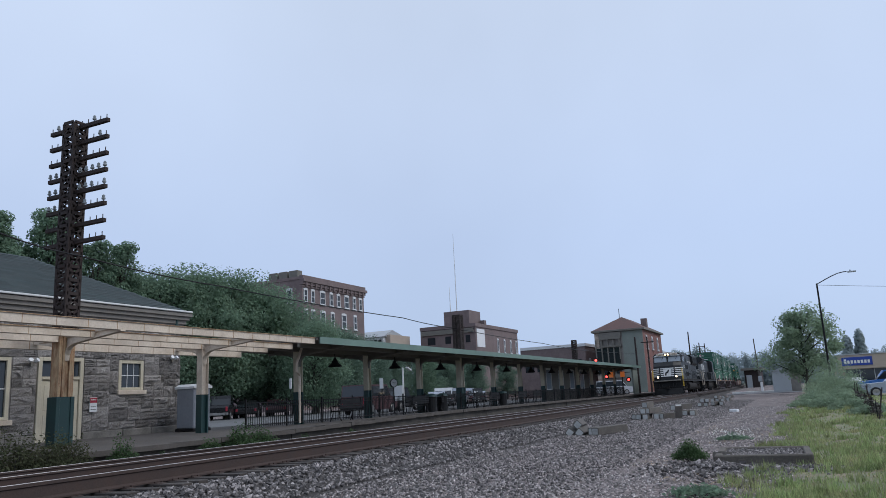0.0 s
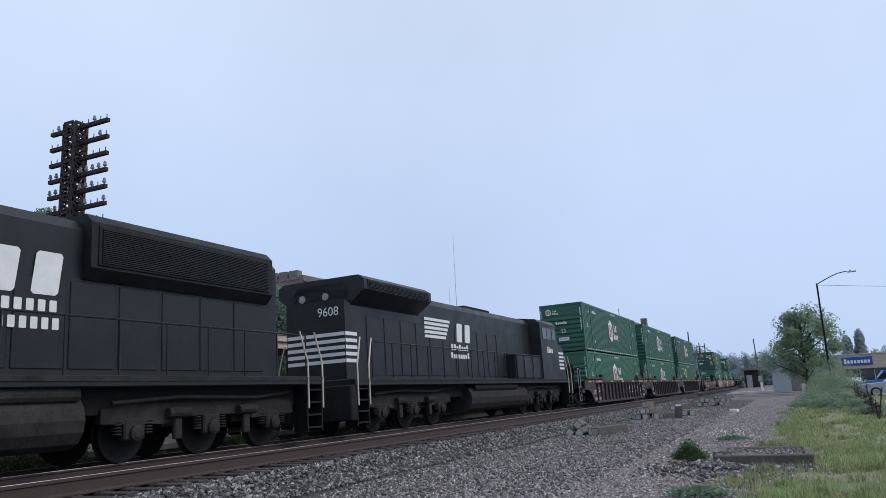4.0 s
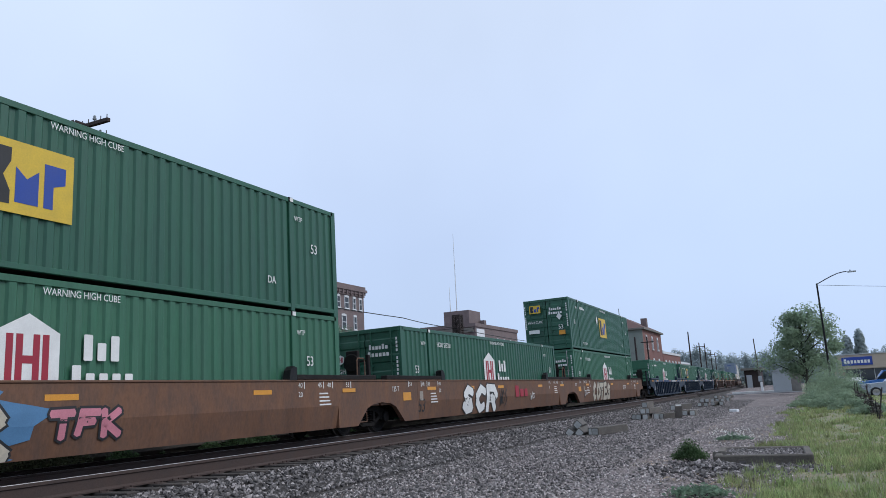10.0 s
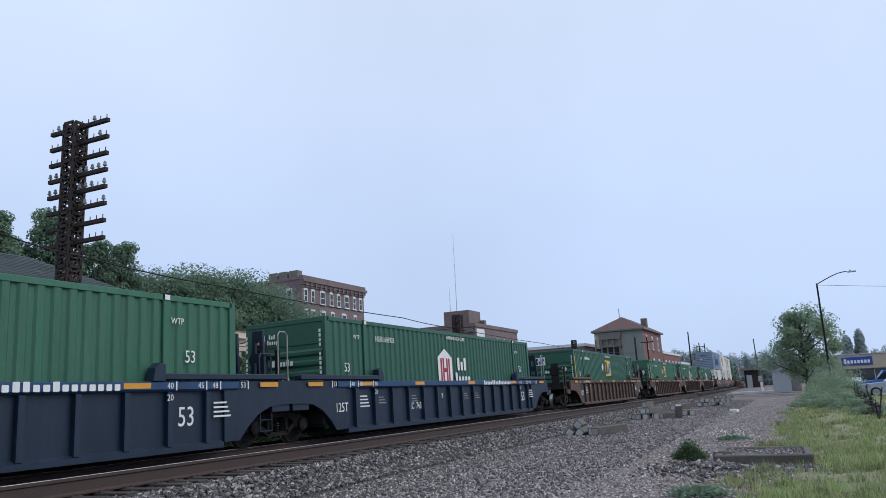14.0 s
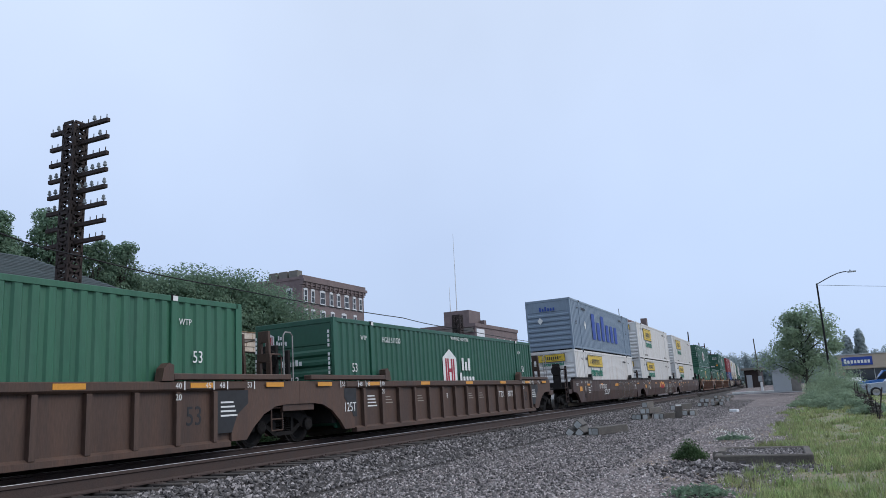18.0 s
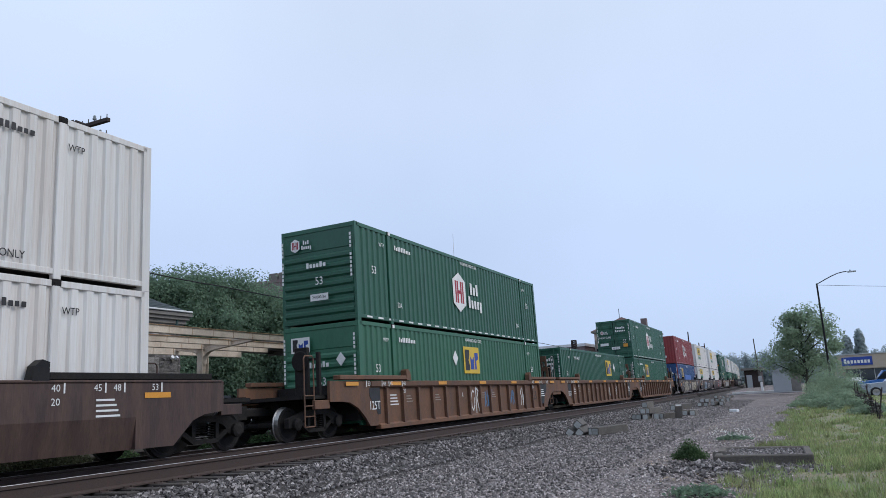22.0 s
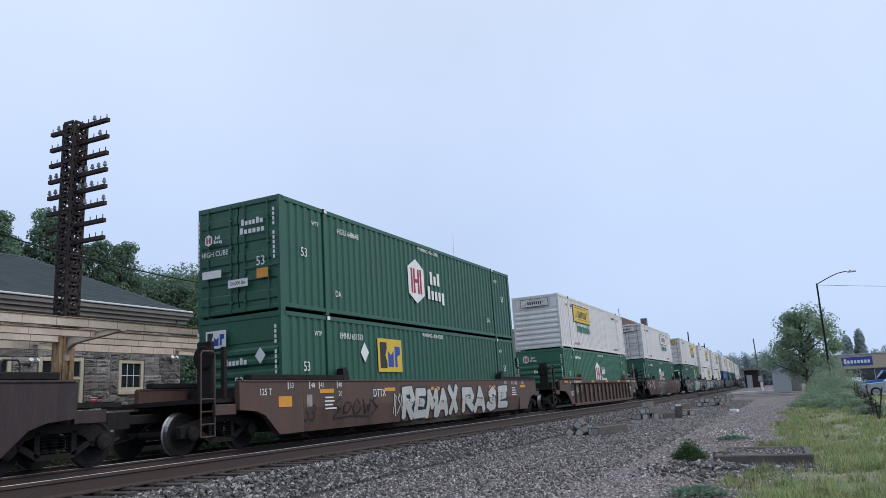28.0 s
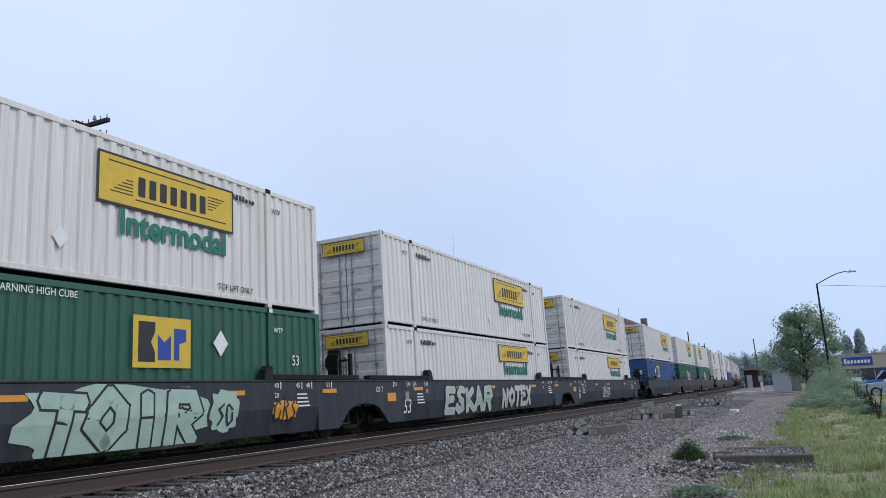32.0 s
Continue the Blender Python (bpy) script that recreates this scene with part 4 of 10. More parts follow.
def tagline(rng, w, h, n):
    """A thin sprayed scribble: loops, hooks and slashes side by side, with a tail under them."""
    me = Mesh()
    step = w / n
    for i in range(n):
        cx = -w / 2 + step * (i + 0.5)
        kind = rng.randrange(4)
        a, b = step * 0.5, h * rng.uniform(0.36, 0.5)
        if kind == 0:
            pts = [(cx - a * 0.7, b), (cx - a * 0.3, -b), (cx + a * 0.2, b * 0.3), (cx + a * 0.5, -b * 0.9), (cx + a * 0.9, b)]
        elif kind == 1:
            pts = [(cx + a * 0.8 * math.cos(t), b * 0.8 * math.sin(t)) for t in (0.7, 1.5, 2.4, 3.2, 4.0, 4.8, 5.6, 6.4)]
        elif kind == 2:
            pts = [(cx - a * 0.5, -b), (cx - a * 0.4, b), (cx + a * 0.5, b * 0.6), (cx - a * 0.2, 0.05), (cx + a * 0.8, -b)]
        else:
            pts = [(cx + a * 0.6, b), (cx - a * 0.6, b * 0.5), (cx + a * 0.5, -b * 0.2), (cx - a * 0.6, -b)]
        stroke(me, [(x + rng.uniform(-0.03, 0.03), z + rng.uniform(-0.04, 0.04)) for x, z in pts], 0.016 + 0.012 * h)
    if w > 1.0:
        stroke(me, [(-w * 0.45, -h * 0.52), (-w * 0.1, -h * 0.46), (w * 0.3, -h * 0.55)], 0.02)
    return me


def load_table():
    me = Mesh()
    for k in range(4):
        me.prism([(-0.25, 0.09 * k - 0.15), (0.25 - 0.04 * k, 0.09 * k - 0.15), (0.25 - 0.04 * k, 0.09 * k - 0.115), (-0.25, 0.09 * k - 0.115)], -0.002, 0)
    return me


def small_table():
    me = Mesh()
    for k in range(3):
        me.prism([(-0.2, 0.08 * k - 0.1), (0.22 - 0.07 * k, 0.08 * k - 0.1), (0.22 - 0.07 * k, 0.08 * k - 0.075), (-0.2, 0.08 * k - 0.075)], -0.002, 0)
    return me


WELLS = {}
HL = CL / 2
# painted car numbers: text, place along the car, height, letter height
CAR_NUMBERS = {63.05: ("SMW  218768", -4.6, 0.74, 0.2), 149.92: ("74353", -3.0, 0.62, 0.24), 189.12: ("FEC  74353", -3.4, 0.78, 0.2), 236.70: ("DTTX", -2.5, 1.0, 0.2), 276.36: ("DTTX  788077", 4.0, 1.0, 0.24), 300.06: ("DTTX 723252", -3.1, 1.16, 0.26),
               559.72: ("DTTX 888282", -3.4, 1.1, 0.2), 488.50: ("DTTX", -4.0, 1.2, 0.22), 126.12: ("DTTX", 3.3, 1.05, 0.28)}


def well_parts(paint, ribbed):
    key = (paint, ribbed)
    if key in WELLS:
        return WELLS[key]
    p = M[paint]
    parts = []
    keep = lambda name, me, m=None, label="": parts.append((name, me, m, label))
    turn = pose(0, 0, 0, 0, 0, 180)
    if ribbed:
        sill = Mesh().prism([(-1.54, 1.40), (-1.54, 1.53), (-1.5, 1.55), (-1.40, 1.55), (-1.40, 1.36), (-1.5, 1.36)], -7.9, 7.9, "x").done("side_sill", M["navy_sill"] if paint == "navy" else p)
        sheet = Mesh().box(-7.75, 7.75, -1.43, -1.41, 0.34, 1.38).done("side_sheet", p)
        foot = Mesh().prism([(-1.53, 0.22), (-1.53, 0.32), (-1.44, 0.37), (-1.36, 0.37), (-1.36, 0.22)], -7.45, 7.45, "x").done("bottom_sill", p)
        back = Mesh().box(-7.75, 7.75, -1.43, -1.41, 0.34, 1.38)
        for i in range(15):
            back.prism([(-1.425, 0.3), (-1.53, 0.34), (-1.535, 1.34), (-1.425, 1.38)], -7.05 + i, -6.95 + i, "x")
        back = back.done("side_sheet", p)
        rib = Mesh().prism([(-1.425, 0.3), (-1.53, 0.34), (-1.535, 1.34), (-1.425, 1.38)], -0.055, 0.055, "x").done("side_rib", p)
        for r in (None, turn):
            b = r or Matrix.Identity(4)
            keep("side_sill", sill, r)
            keep("bottom_sill", foot, r)
            keep("side_sheet", sheet if r is None else back, r)
            if r is None:
                for i in range(15):
                    keep("side_rib", rib, b @ pose(-7.0 + i, 0, 0))
    else:
        zt = 1.33 if paint == "maroon_red" else 1.55
        side = Mesh().prism([(-1.40, zt), (-1.52, zt), (-1.54, zt - 0.03), (-1.54, 0.92), (-1.44, 0.36), (-1.38, 0.36), (-1.46, 0.9), (-1.40, 1.3)], -7.6, 7.6, "x")
        for s in (-1, 1):
            side.prism([(s * 7.6, 0.36), (s * 7.6, zt), (s * 9.85, zt if zt > 1.5 else 1.5), (s * 9.85, 0.95), (s * 9.3, 0.9), (s * 9.0, 0.8), (s * (8.5 if zt > 1.5 else 7.7), 0.36)], -1.535, -1.40, "y")
        side = side.done("side_sheet", p)
        rim = Mesh().box(-9.8, 9.8, -1.56, -1.38, zt - 0.02, zt + 0.025, 0.01).done("side_sill", p)
        for r in (None, turn):
            keep("side_sheet", side, r)
            keep("side_sill", rim, r)
    beam = Mesh().box(-0.25, 0.25, -1.38, 1.38, 0.4, 0.47).done("floor_beam", M["under"])
    for i in range(7):
        keep("floor_beam", beam, pose(-7.2 + i * 2.4, 0, 0))
    # a shelf and guide lug over each end of the sides
    lift_z = -0.2 if paint == "maroon_red" else 0.0
    shelf = Mesh().box(-9.5, -5.85, -1.56, -1.34, 1.58 + lift_z, 1.70 + lift_z, 0.015).done("end_shelf", p if ribbed or lift_z else M["under"])
    lug = Mesh().prism([(-5.85, 1.56), (-5.85, 1.86), (-5.72, 1.9), (-5.6, 1.8), (-5.55, 1.56)], -1.56, -1.36, "y").done("guide_lug", M["black"] if not ribbed else p)
    arch = Mesh().prism([(-7.5, 0.32), (-7.5, 1.55), (-9.9, 1.55), (-9.9, 1.02), (-9.35, 1.02), (-8.95, 0.98), (-8.55, 0.82), (-8.2, 0.56), (-7.97, 0.32)], -1.5, -1.42, "y").done("bolster_side", p)
    stub = Mesh().box(-10.5, -9.86, -1.46, -1.36, 0.86, 1.08, 0.01).done("step_sill", p)
    edge = [(-10.9, 1.12), (-8.35, 1.12), (-8.35, 0.5), (-8.12, 0.5), (-8.12, 1.5), (-8.35, 1.5), (-8.35, 1.2)]
    for i in range(10):
        x = -8.5 - i * 0.24
        edge += [(x, 1.2), (x, 1.215), (x - 0.1, 1.215), (x - 0.1, 1.2)]
    deck = Mesh().prism(edge + [(-10.9, 1.2)], -1.35, 1.35, "y")
    draft = Mesh().box(-10.5, -8.36, -0.3, 0.3, 0.75, 1.119, 0.02).done("draft_sill", M["under"])
    deck = deck.done("end_platform", M["under"])
    for r in (None, turn):
        b = r or Matrix.Identity(4)
        keep("end_platform", deck, r)
        keep("draft_sill", draft, r)
        for mir in (1, -1):
            mm = b @ Matrix.Diagonal((1, mir, 1, 1))
            keep("end_shelf", shelf, mm)
            keep("guide_lug", lug, mm)
            if ribbed:
                keep("bolster_side", arch, mm, "side plate arched over the truck")
            keep("step_sill", stub, mm, "short sill beside the end platform")
    rail = Mesh()
    rail.path([(-10.85, -1.4, 0.45), (-10.85, -1.4, 2.1), (-10.8, -1.4, 2.17), (-10.5, -1.4, 2.17), (-10.45, -1.4, 2.1), (-10.45, -1.4, 0.45)], 0.02)
    for i in range(4):
        rail.tube((-10.85, -1.4, 0.45 + 0.25 * i), (-10.45, -1.4, 0.45 + 0.25 * i), 0.016, n=6)
    keep("ladder", rail.done("ladder", M["ladder"] if paint in ("maroon", "maroon_red") else p))
    keep("ladder", rail.done("ladder", p), turn)
    brake = Mesh().lathe([(0.24, -0.02), (0.27, 0.0), (0.24, 0.02), (0.2, 0.0)], 16, pose(-10.1, -0.75, 2.1, 0, 90))
    brake.box(-10.08, -9.95, -0.95, -0.55, 1.2, 2.45, 0.02).box(-10.06, -9.96, -1.3, -1.2, 1.2, 2.3, 0.01).box(-10.04, -9.98, -1.2, -0.95, 2.1, 2.16)
    keep("brake_stand", brake.done("brake_stand", M["under"]))
    if ribbed:
        # two tall guide plates with holes at the far end, a white hoop beside them
        guide = Mesh()
        for z0, z1, a, b in ((1.2, 1.62, 0.0, 0.46), (1.62, 2.0, 0.02, 0.14), (1.62, 2.0, 0.3, 0.42), (2.0, 2.2, 0.03, 0.41), (2.2, 2.45, 0.05, 0.15), (2.2, 2.45, 0.28, 0.38), (2.45, 2.72, 0.06, 0.37)):
            guide.box(-0.04, 0.04, a, b, z0, z1, 0.006)
        guide = guide.done("guide_plate", p)
        for y in (-1.38, -0.62):
            keep("guide_plate", guide, pose(9.0, y, 0), "tall steel guide plate with cut-outs")
        keep("hoop", Mesh().path([(9.35, -1.45, 1.2), (9.35, -1.45, 2.62), (9.42, -1.45, 2.7), (9.62, -1.45, 2.7), (9.7, -1.45, 2.62), (9.7, -1.45, 1.2)], 0.018).done("hoop", M["ladder"]), None, "pale grab hoop")
    WELLS[key] = parts
    return parts


def coupler_mesh():
    if "coupler" not in GEAR:
        c = Mesh().box(-11.55, -10.3, -0.1, 0.1, 0.78, 0.98, 0.02)
        c.prism([(-11.9, -0.2), (-11.55, -0.22), (-11.45, 0.0), (-11.55, 0.24), (-11.75, 0.24), (-11.9, 0.1)], 0.72, 1.04, "z")
        c.path([(-10.4, 0.35, 0.8), (-10.9, 0.4, 0.5), (-11.4, 0.35, 0.42), (-11.85, 0.2, 0.55)], 0.03)
        GEAR["coupler"] = c.done("coupler", M["under"])
    return GEAR["coupler"]


def coupler(car, sgn):
    part("coupler", coupler_mesh(), None, car, "sooty coupler with air hose", pose(0, 0, 0, 0, 0, 0 if sgn < 0 else 180))


CAR_WORDS = dict(maroon="dark maroon-brown", maroon_red="oxide-red", tan="rusty orange-brown", brown="dirty brown", umber="dark brown", navy="dark blue", ink="faded blue-black")


def well_car(u, paint, ribbed, left_end, right_end, load, spray=(), seed=0):
    """left_end, right_end: True at a coupled end, False where the unit shares a truck with the next."""
    rng = random.Random(seed * 31 + 5)
    state = {0: "empty", 1: "carrying one container", 2: "carrying stacked containers"}[load]
    lab = "%s %s well car, %s%s" % (CAR_WORDS[paint], "ribbed" if ribbed else "smooth-sided", state, ", with graffiti" if spray else "")
    c = thing("well_car", lab, "railcar", group="well cars of the train")
    for name, me, m, label in (well_parts(paint, ribbed) if u < 640 else far_well(paint, ribbed)):
        part(name, me, None, c, label, m)
    uc = u + HL
    if left_end:
        truck(c, -HL - 1.78, uc)
        coupler(c, -1)
    if right_end:
        truck(c, HL + 1.78, uc)
        coupler(c, 1)
    else:
        truck(c, HL + 1.73, uc)
    y = -1.544
    if ribbed:
        y = -1.546
    if u > 615:
        return rolls(c, uc, 0.0)
    # reflective strips, load marks and stencils
    strip = shared("amber strip", lambda: rect(0.62, 0.1), M["amber"])
    for x in (-8.9, -6.5, -3.3, 0.8, 5.2, 8.9) if paint == "navy" else (-8.9, -6.5, -3.3, 0.2, 3.6, 6.6, 8.9) if ribbed else (-6.6, -3.4, -0.4, 4.6, 8.1):
        part("reflector", strip, None, c, "amber reflective strip", pose(x, y, 1.47 if ribbed else 1.1 if paint == "maroon_red" else 1.3))
    zm = 1.46 if ribbed else 1.22 if paint == "maroon_red" else 1.44
    part("load_marks", shared("load marks", load_marks, M["mark"]), None, c, "white load ticks and lengths", pose(0, y - 0.002, zm))
    part("load_marks", shared("load marks far", load_marks_far, M["mark"]), None, c, "white load ticks and lengths", pose(0, y - 0.002, zm))
    face = -1.434 if ribbed else y
    if ribbed:
        words(c, "53", 0.38, 6.5, face, 0.86, "mark_black" if paint in ("brown", "tan") else "mark", label="stencilled number")
        words(c, "125T", 0.24, -7.72, -1.511, 0.86)
        if paint in ("brown", "tan"):
            part("stencil_panel", shared("large stencil panel", lambda: Mesh().prism([(7.02, 0.5), (7.5, 0.5), (7.68, 0.86), (8.02, 1.08), (8.02, 1.36), (7.02, 1.36)], -1.5085, -1.5045), M["mark_black"]), None, c, "black stencil panel")
            part("stencil_panel", shared("small stencil panel", lambda: Mesh().prism([(-7.98, 1.12), (-7.98, 1.36), (-7.4, 1.36), (-7.4, 0.62), (-7.56, 0.62), (-7.7, 0.86)], -1.5085, -1.5045), M["mark_black"]), None, c, "black stencil panel")
        part("load_table", shared("load table", load_table, M["mark"]), None, c, "white stencil lines", pose(7.42, -1.511, 0.98))
        if paint == "maroon":
            for x, w in ((-6.5, 0.8), (-7.6, 0.5), (6.5, 0.8), (7.5, 0.5)):
                part("dusty_patch", shared("dusty patch %.1f" % w, lambda: rect(w, 0.16), M["pale_dirt"]), None, c, "pale dusty patch", pose(x, -1.504 if abs(x) > 7 else face, 0.48))
        for x in (-5.5, -3.5, 0.5, 1.5):
            part("load_table", shared("small load table", small_table, M["pale_dirt"]), None, c, "faint stencil lines", pose(x, face, 1.02))
        words(c, "A" if u in (0.0, 39.3, 149.92, 212.95, 236.7, 362.78) else "B", 0.16, -1.5, face, 1.05, label="stencilled letter")
    else:
        words(c, "125 T", 0.15, -9.0, y - 0.001, 1.3)
        low = "mark_black" if paint in ("tan", "umber", "brown") else "mark"
        if not (spray and spray[0][0] == "word" and spray[0][1] < -4):
            words(c, "53", 0.42, -7.3, y + 0.03, 0.76, low, Matrix.Translation((0, y + 0.03, 0.76)) @ Matrix.Rotation(radians(8.4), 4, "X") @ Matrix.Translation((0, -y - 0.03, -0.76)), "large stencilled number")
        part("load_table", shared("load table", load_table, M["mark"]), None, c, "white stencil lines", pose(7.0, y, 1.1))
        part("stencil_panel", shared("amber panel", lambda: rect(0.5, 0.24), M["amber"]), None, c, "amber panel", pose(-8.3, y - 0.001, 1.08))
        part("stencil_panel", shared("pale panel", lambda: rect(0.22, 0.28), M["pale_dirt"]), None, c, "pale paper panel", pose(-7.35, y - 0.001, 1.08))
    part("load_table", shared("load table", load_table, M["mark"]), None, c, "white stencil lines", pose(-6.45, face, 1.0))
    if u in CAR_NUMBERS:
        text, x, z, h = CAR_NUMBERS[u]
        words(c, text, h, x, face - 0.002, z)
    zc = 0.87
    for kind, x, w, h, n, fills in spray:
        lay = (lambda q: q) if ribbed else (lambda q: hug(q, zc))
        yy = face - (0.003 if ribbed else 0.011)
        if kind == "word":
            fill, line, shine, cloud = fills
            if cloud:
                part("graffiti_cloud", lay(blotch(rng, w * 1.12, h * 1.1)), M[cloud], c, "sprayed background cloud", pose(x, yy, zc))
            o, f, g = sprayed_word(rng, n, w, h)
            part("graffiti_outline", lay(o), M[line], c, "sprayed letter outlines", pose(x, yy - 0.003, zc))
            part("graffiti_fill", lay(f), M[fill], c, "fat sprayed letters", pose(x, yy - 0.003, zc))
            if shine:
                part("graffiti_inner", lay(g), M[shine], c, "paler sprayed letter middles", pose(x, yy - 0.003, zc))
        elif kind == "blot":
            part("paint_patch", lay(blotch(rng, w, h)), M[fills[0]], c, "patch of uneven paint", pose(x, yy, n))
        elif kind == "bubble":
            part("graffiti_outline", lay(bubble(w, h, 0.055)), M[fills[0]], c, "round black sprayed outline", pose(x, yy - 0.004, zc))
            part("graffiti_inner", lay(bubble(w - 0.11, h - 0.11, 0.018)), M[fills[1]], c, "thin pale sprayed line", pose(x, yy - 0.004, zc))
            part("graffiti_ring", lay(bubble(n * 1.8, n * 2.2, 0.1)), M[fills[0]], c, "black sprayed ring", pose(x, yy - 0.004, zc))
        elif kind == "tag":
            part("graffiti_tag", lay(tagline(rng, w, h, n)), M[fills[0]], c, "thin sprayed scribble", pose(x, yy - 0.004, zc))
        elif kind == "bars":
            part("painted_name", shared("red bars %d" % n, lambda: blocks(w, h, n), M[fills[0]]), None, c, "plain letter blocks", pose(x, yy - 0.002, 1.1))
        elif kind == "name":
            for i in range(n):
                xx = x + w * (i / (n - 1) - 0.5)
                part("painted_name", shared("slant block", lambda: blocks(0.6, 0.27, 1, 0.4), M["mark"]), None, c, "white painted block", pose(xx - 0.05, face, 1.02))
                part("painted_name", shared("under bar", lambda: rect(0.72, 0.05), M["mark"]), None, c, "white painted bar", pose(xx - 0.12, face, 0.76))
        elif kind == "banner":
            part("painted_name", shared("sill name %d" % n, lambda: blocks(w, 0.16, n), M["mark"]), None, c, "white painted name blocks", pose(x, -1.547, 1.47))
    return rolls(c, uc, 0.0)


# ---- the train's make-up: place, car, ends, lower and upper container ----
Z1, Z2 = 0.36, 3.265
BAS = ("mark", "spray_grey")
H, E, J = "hex", "square", "banner"
BN = (("name", 4.0, 3.0, 0, 4, ()),)
FE = (("banner", 3.4, 2.9, 0, 17, ()), ("tag", 2.0, 1.6, 0.7, 5, ("spray_grey",)), ("tag", 4.3, 2.2, 0.8, 6, ("spray_grey",)))
FE2 = (("banner", 3.4, 2.9, 0, 17, ()), ("tag", -5.6, 0.8, 0.6, 3, ("spray_grey",)), ("tag", -4.4, 0.8, 0.6, 3, ("spray_grey",)), ("tag", -2.4, 2.0, 0.8, 6, ("spray_grey",)))
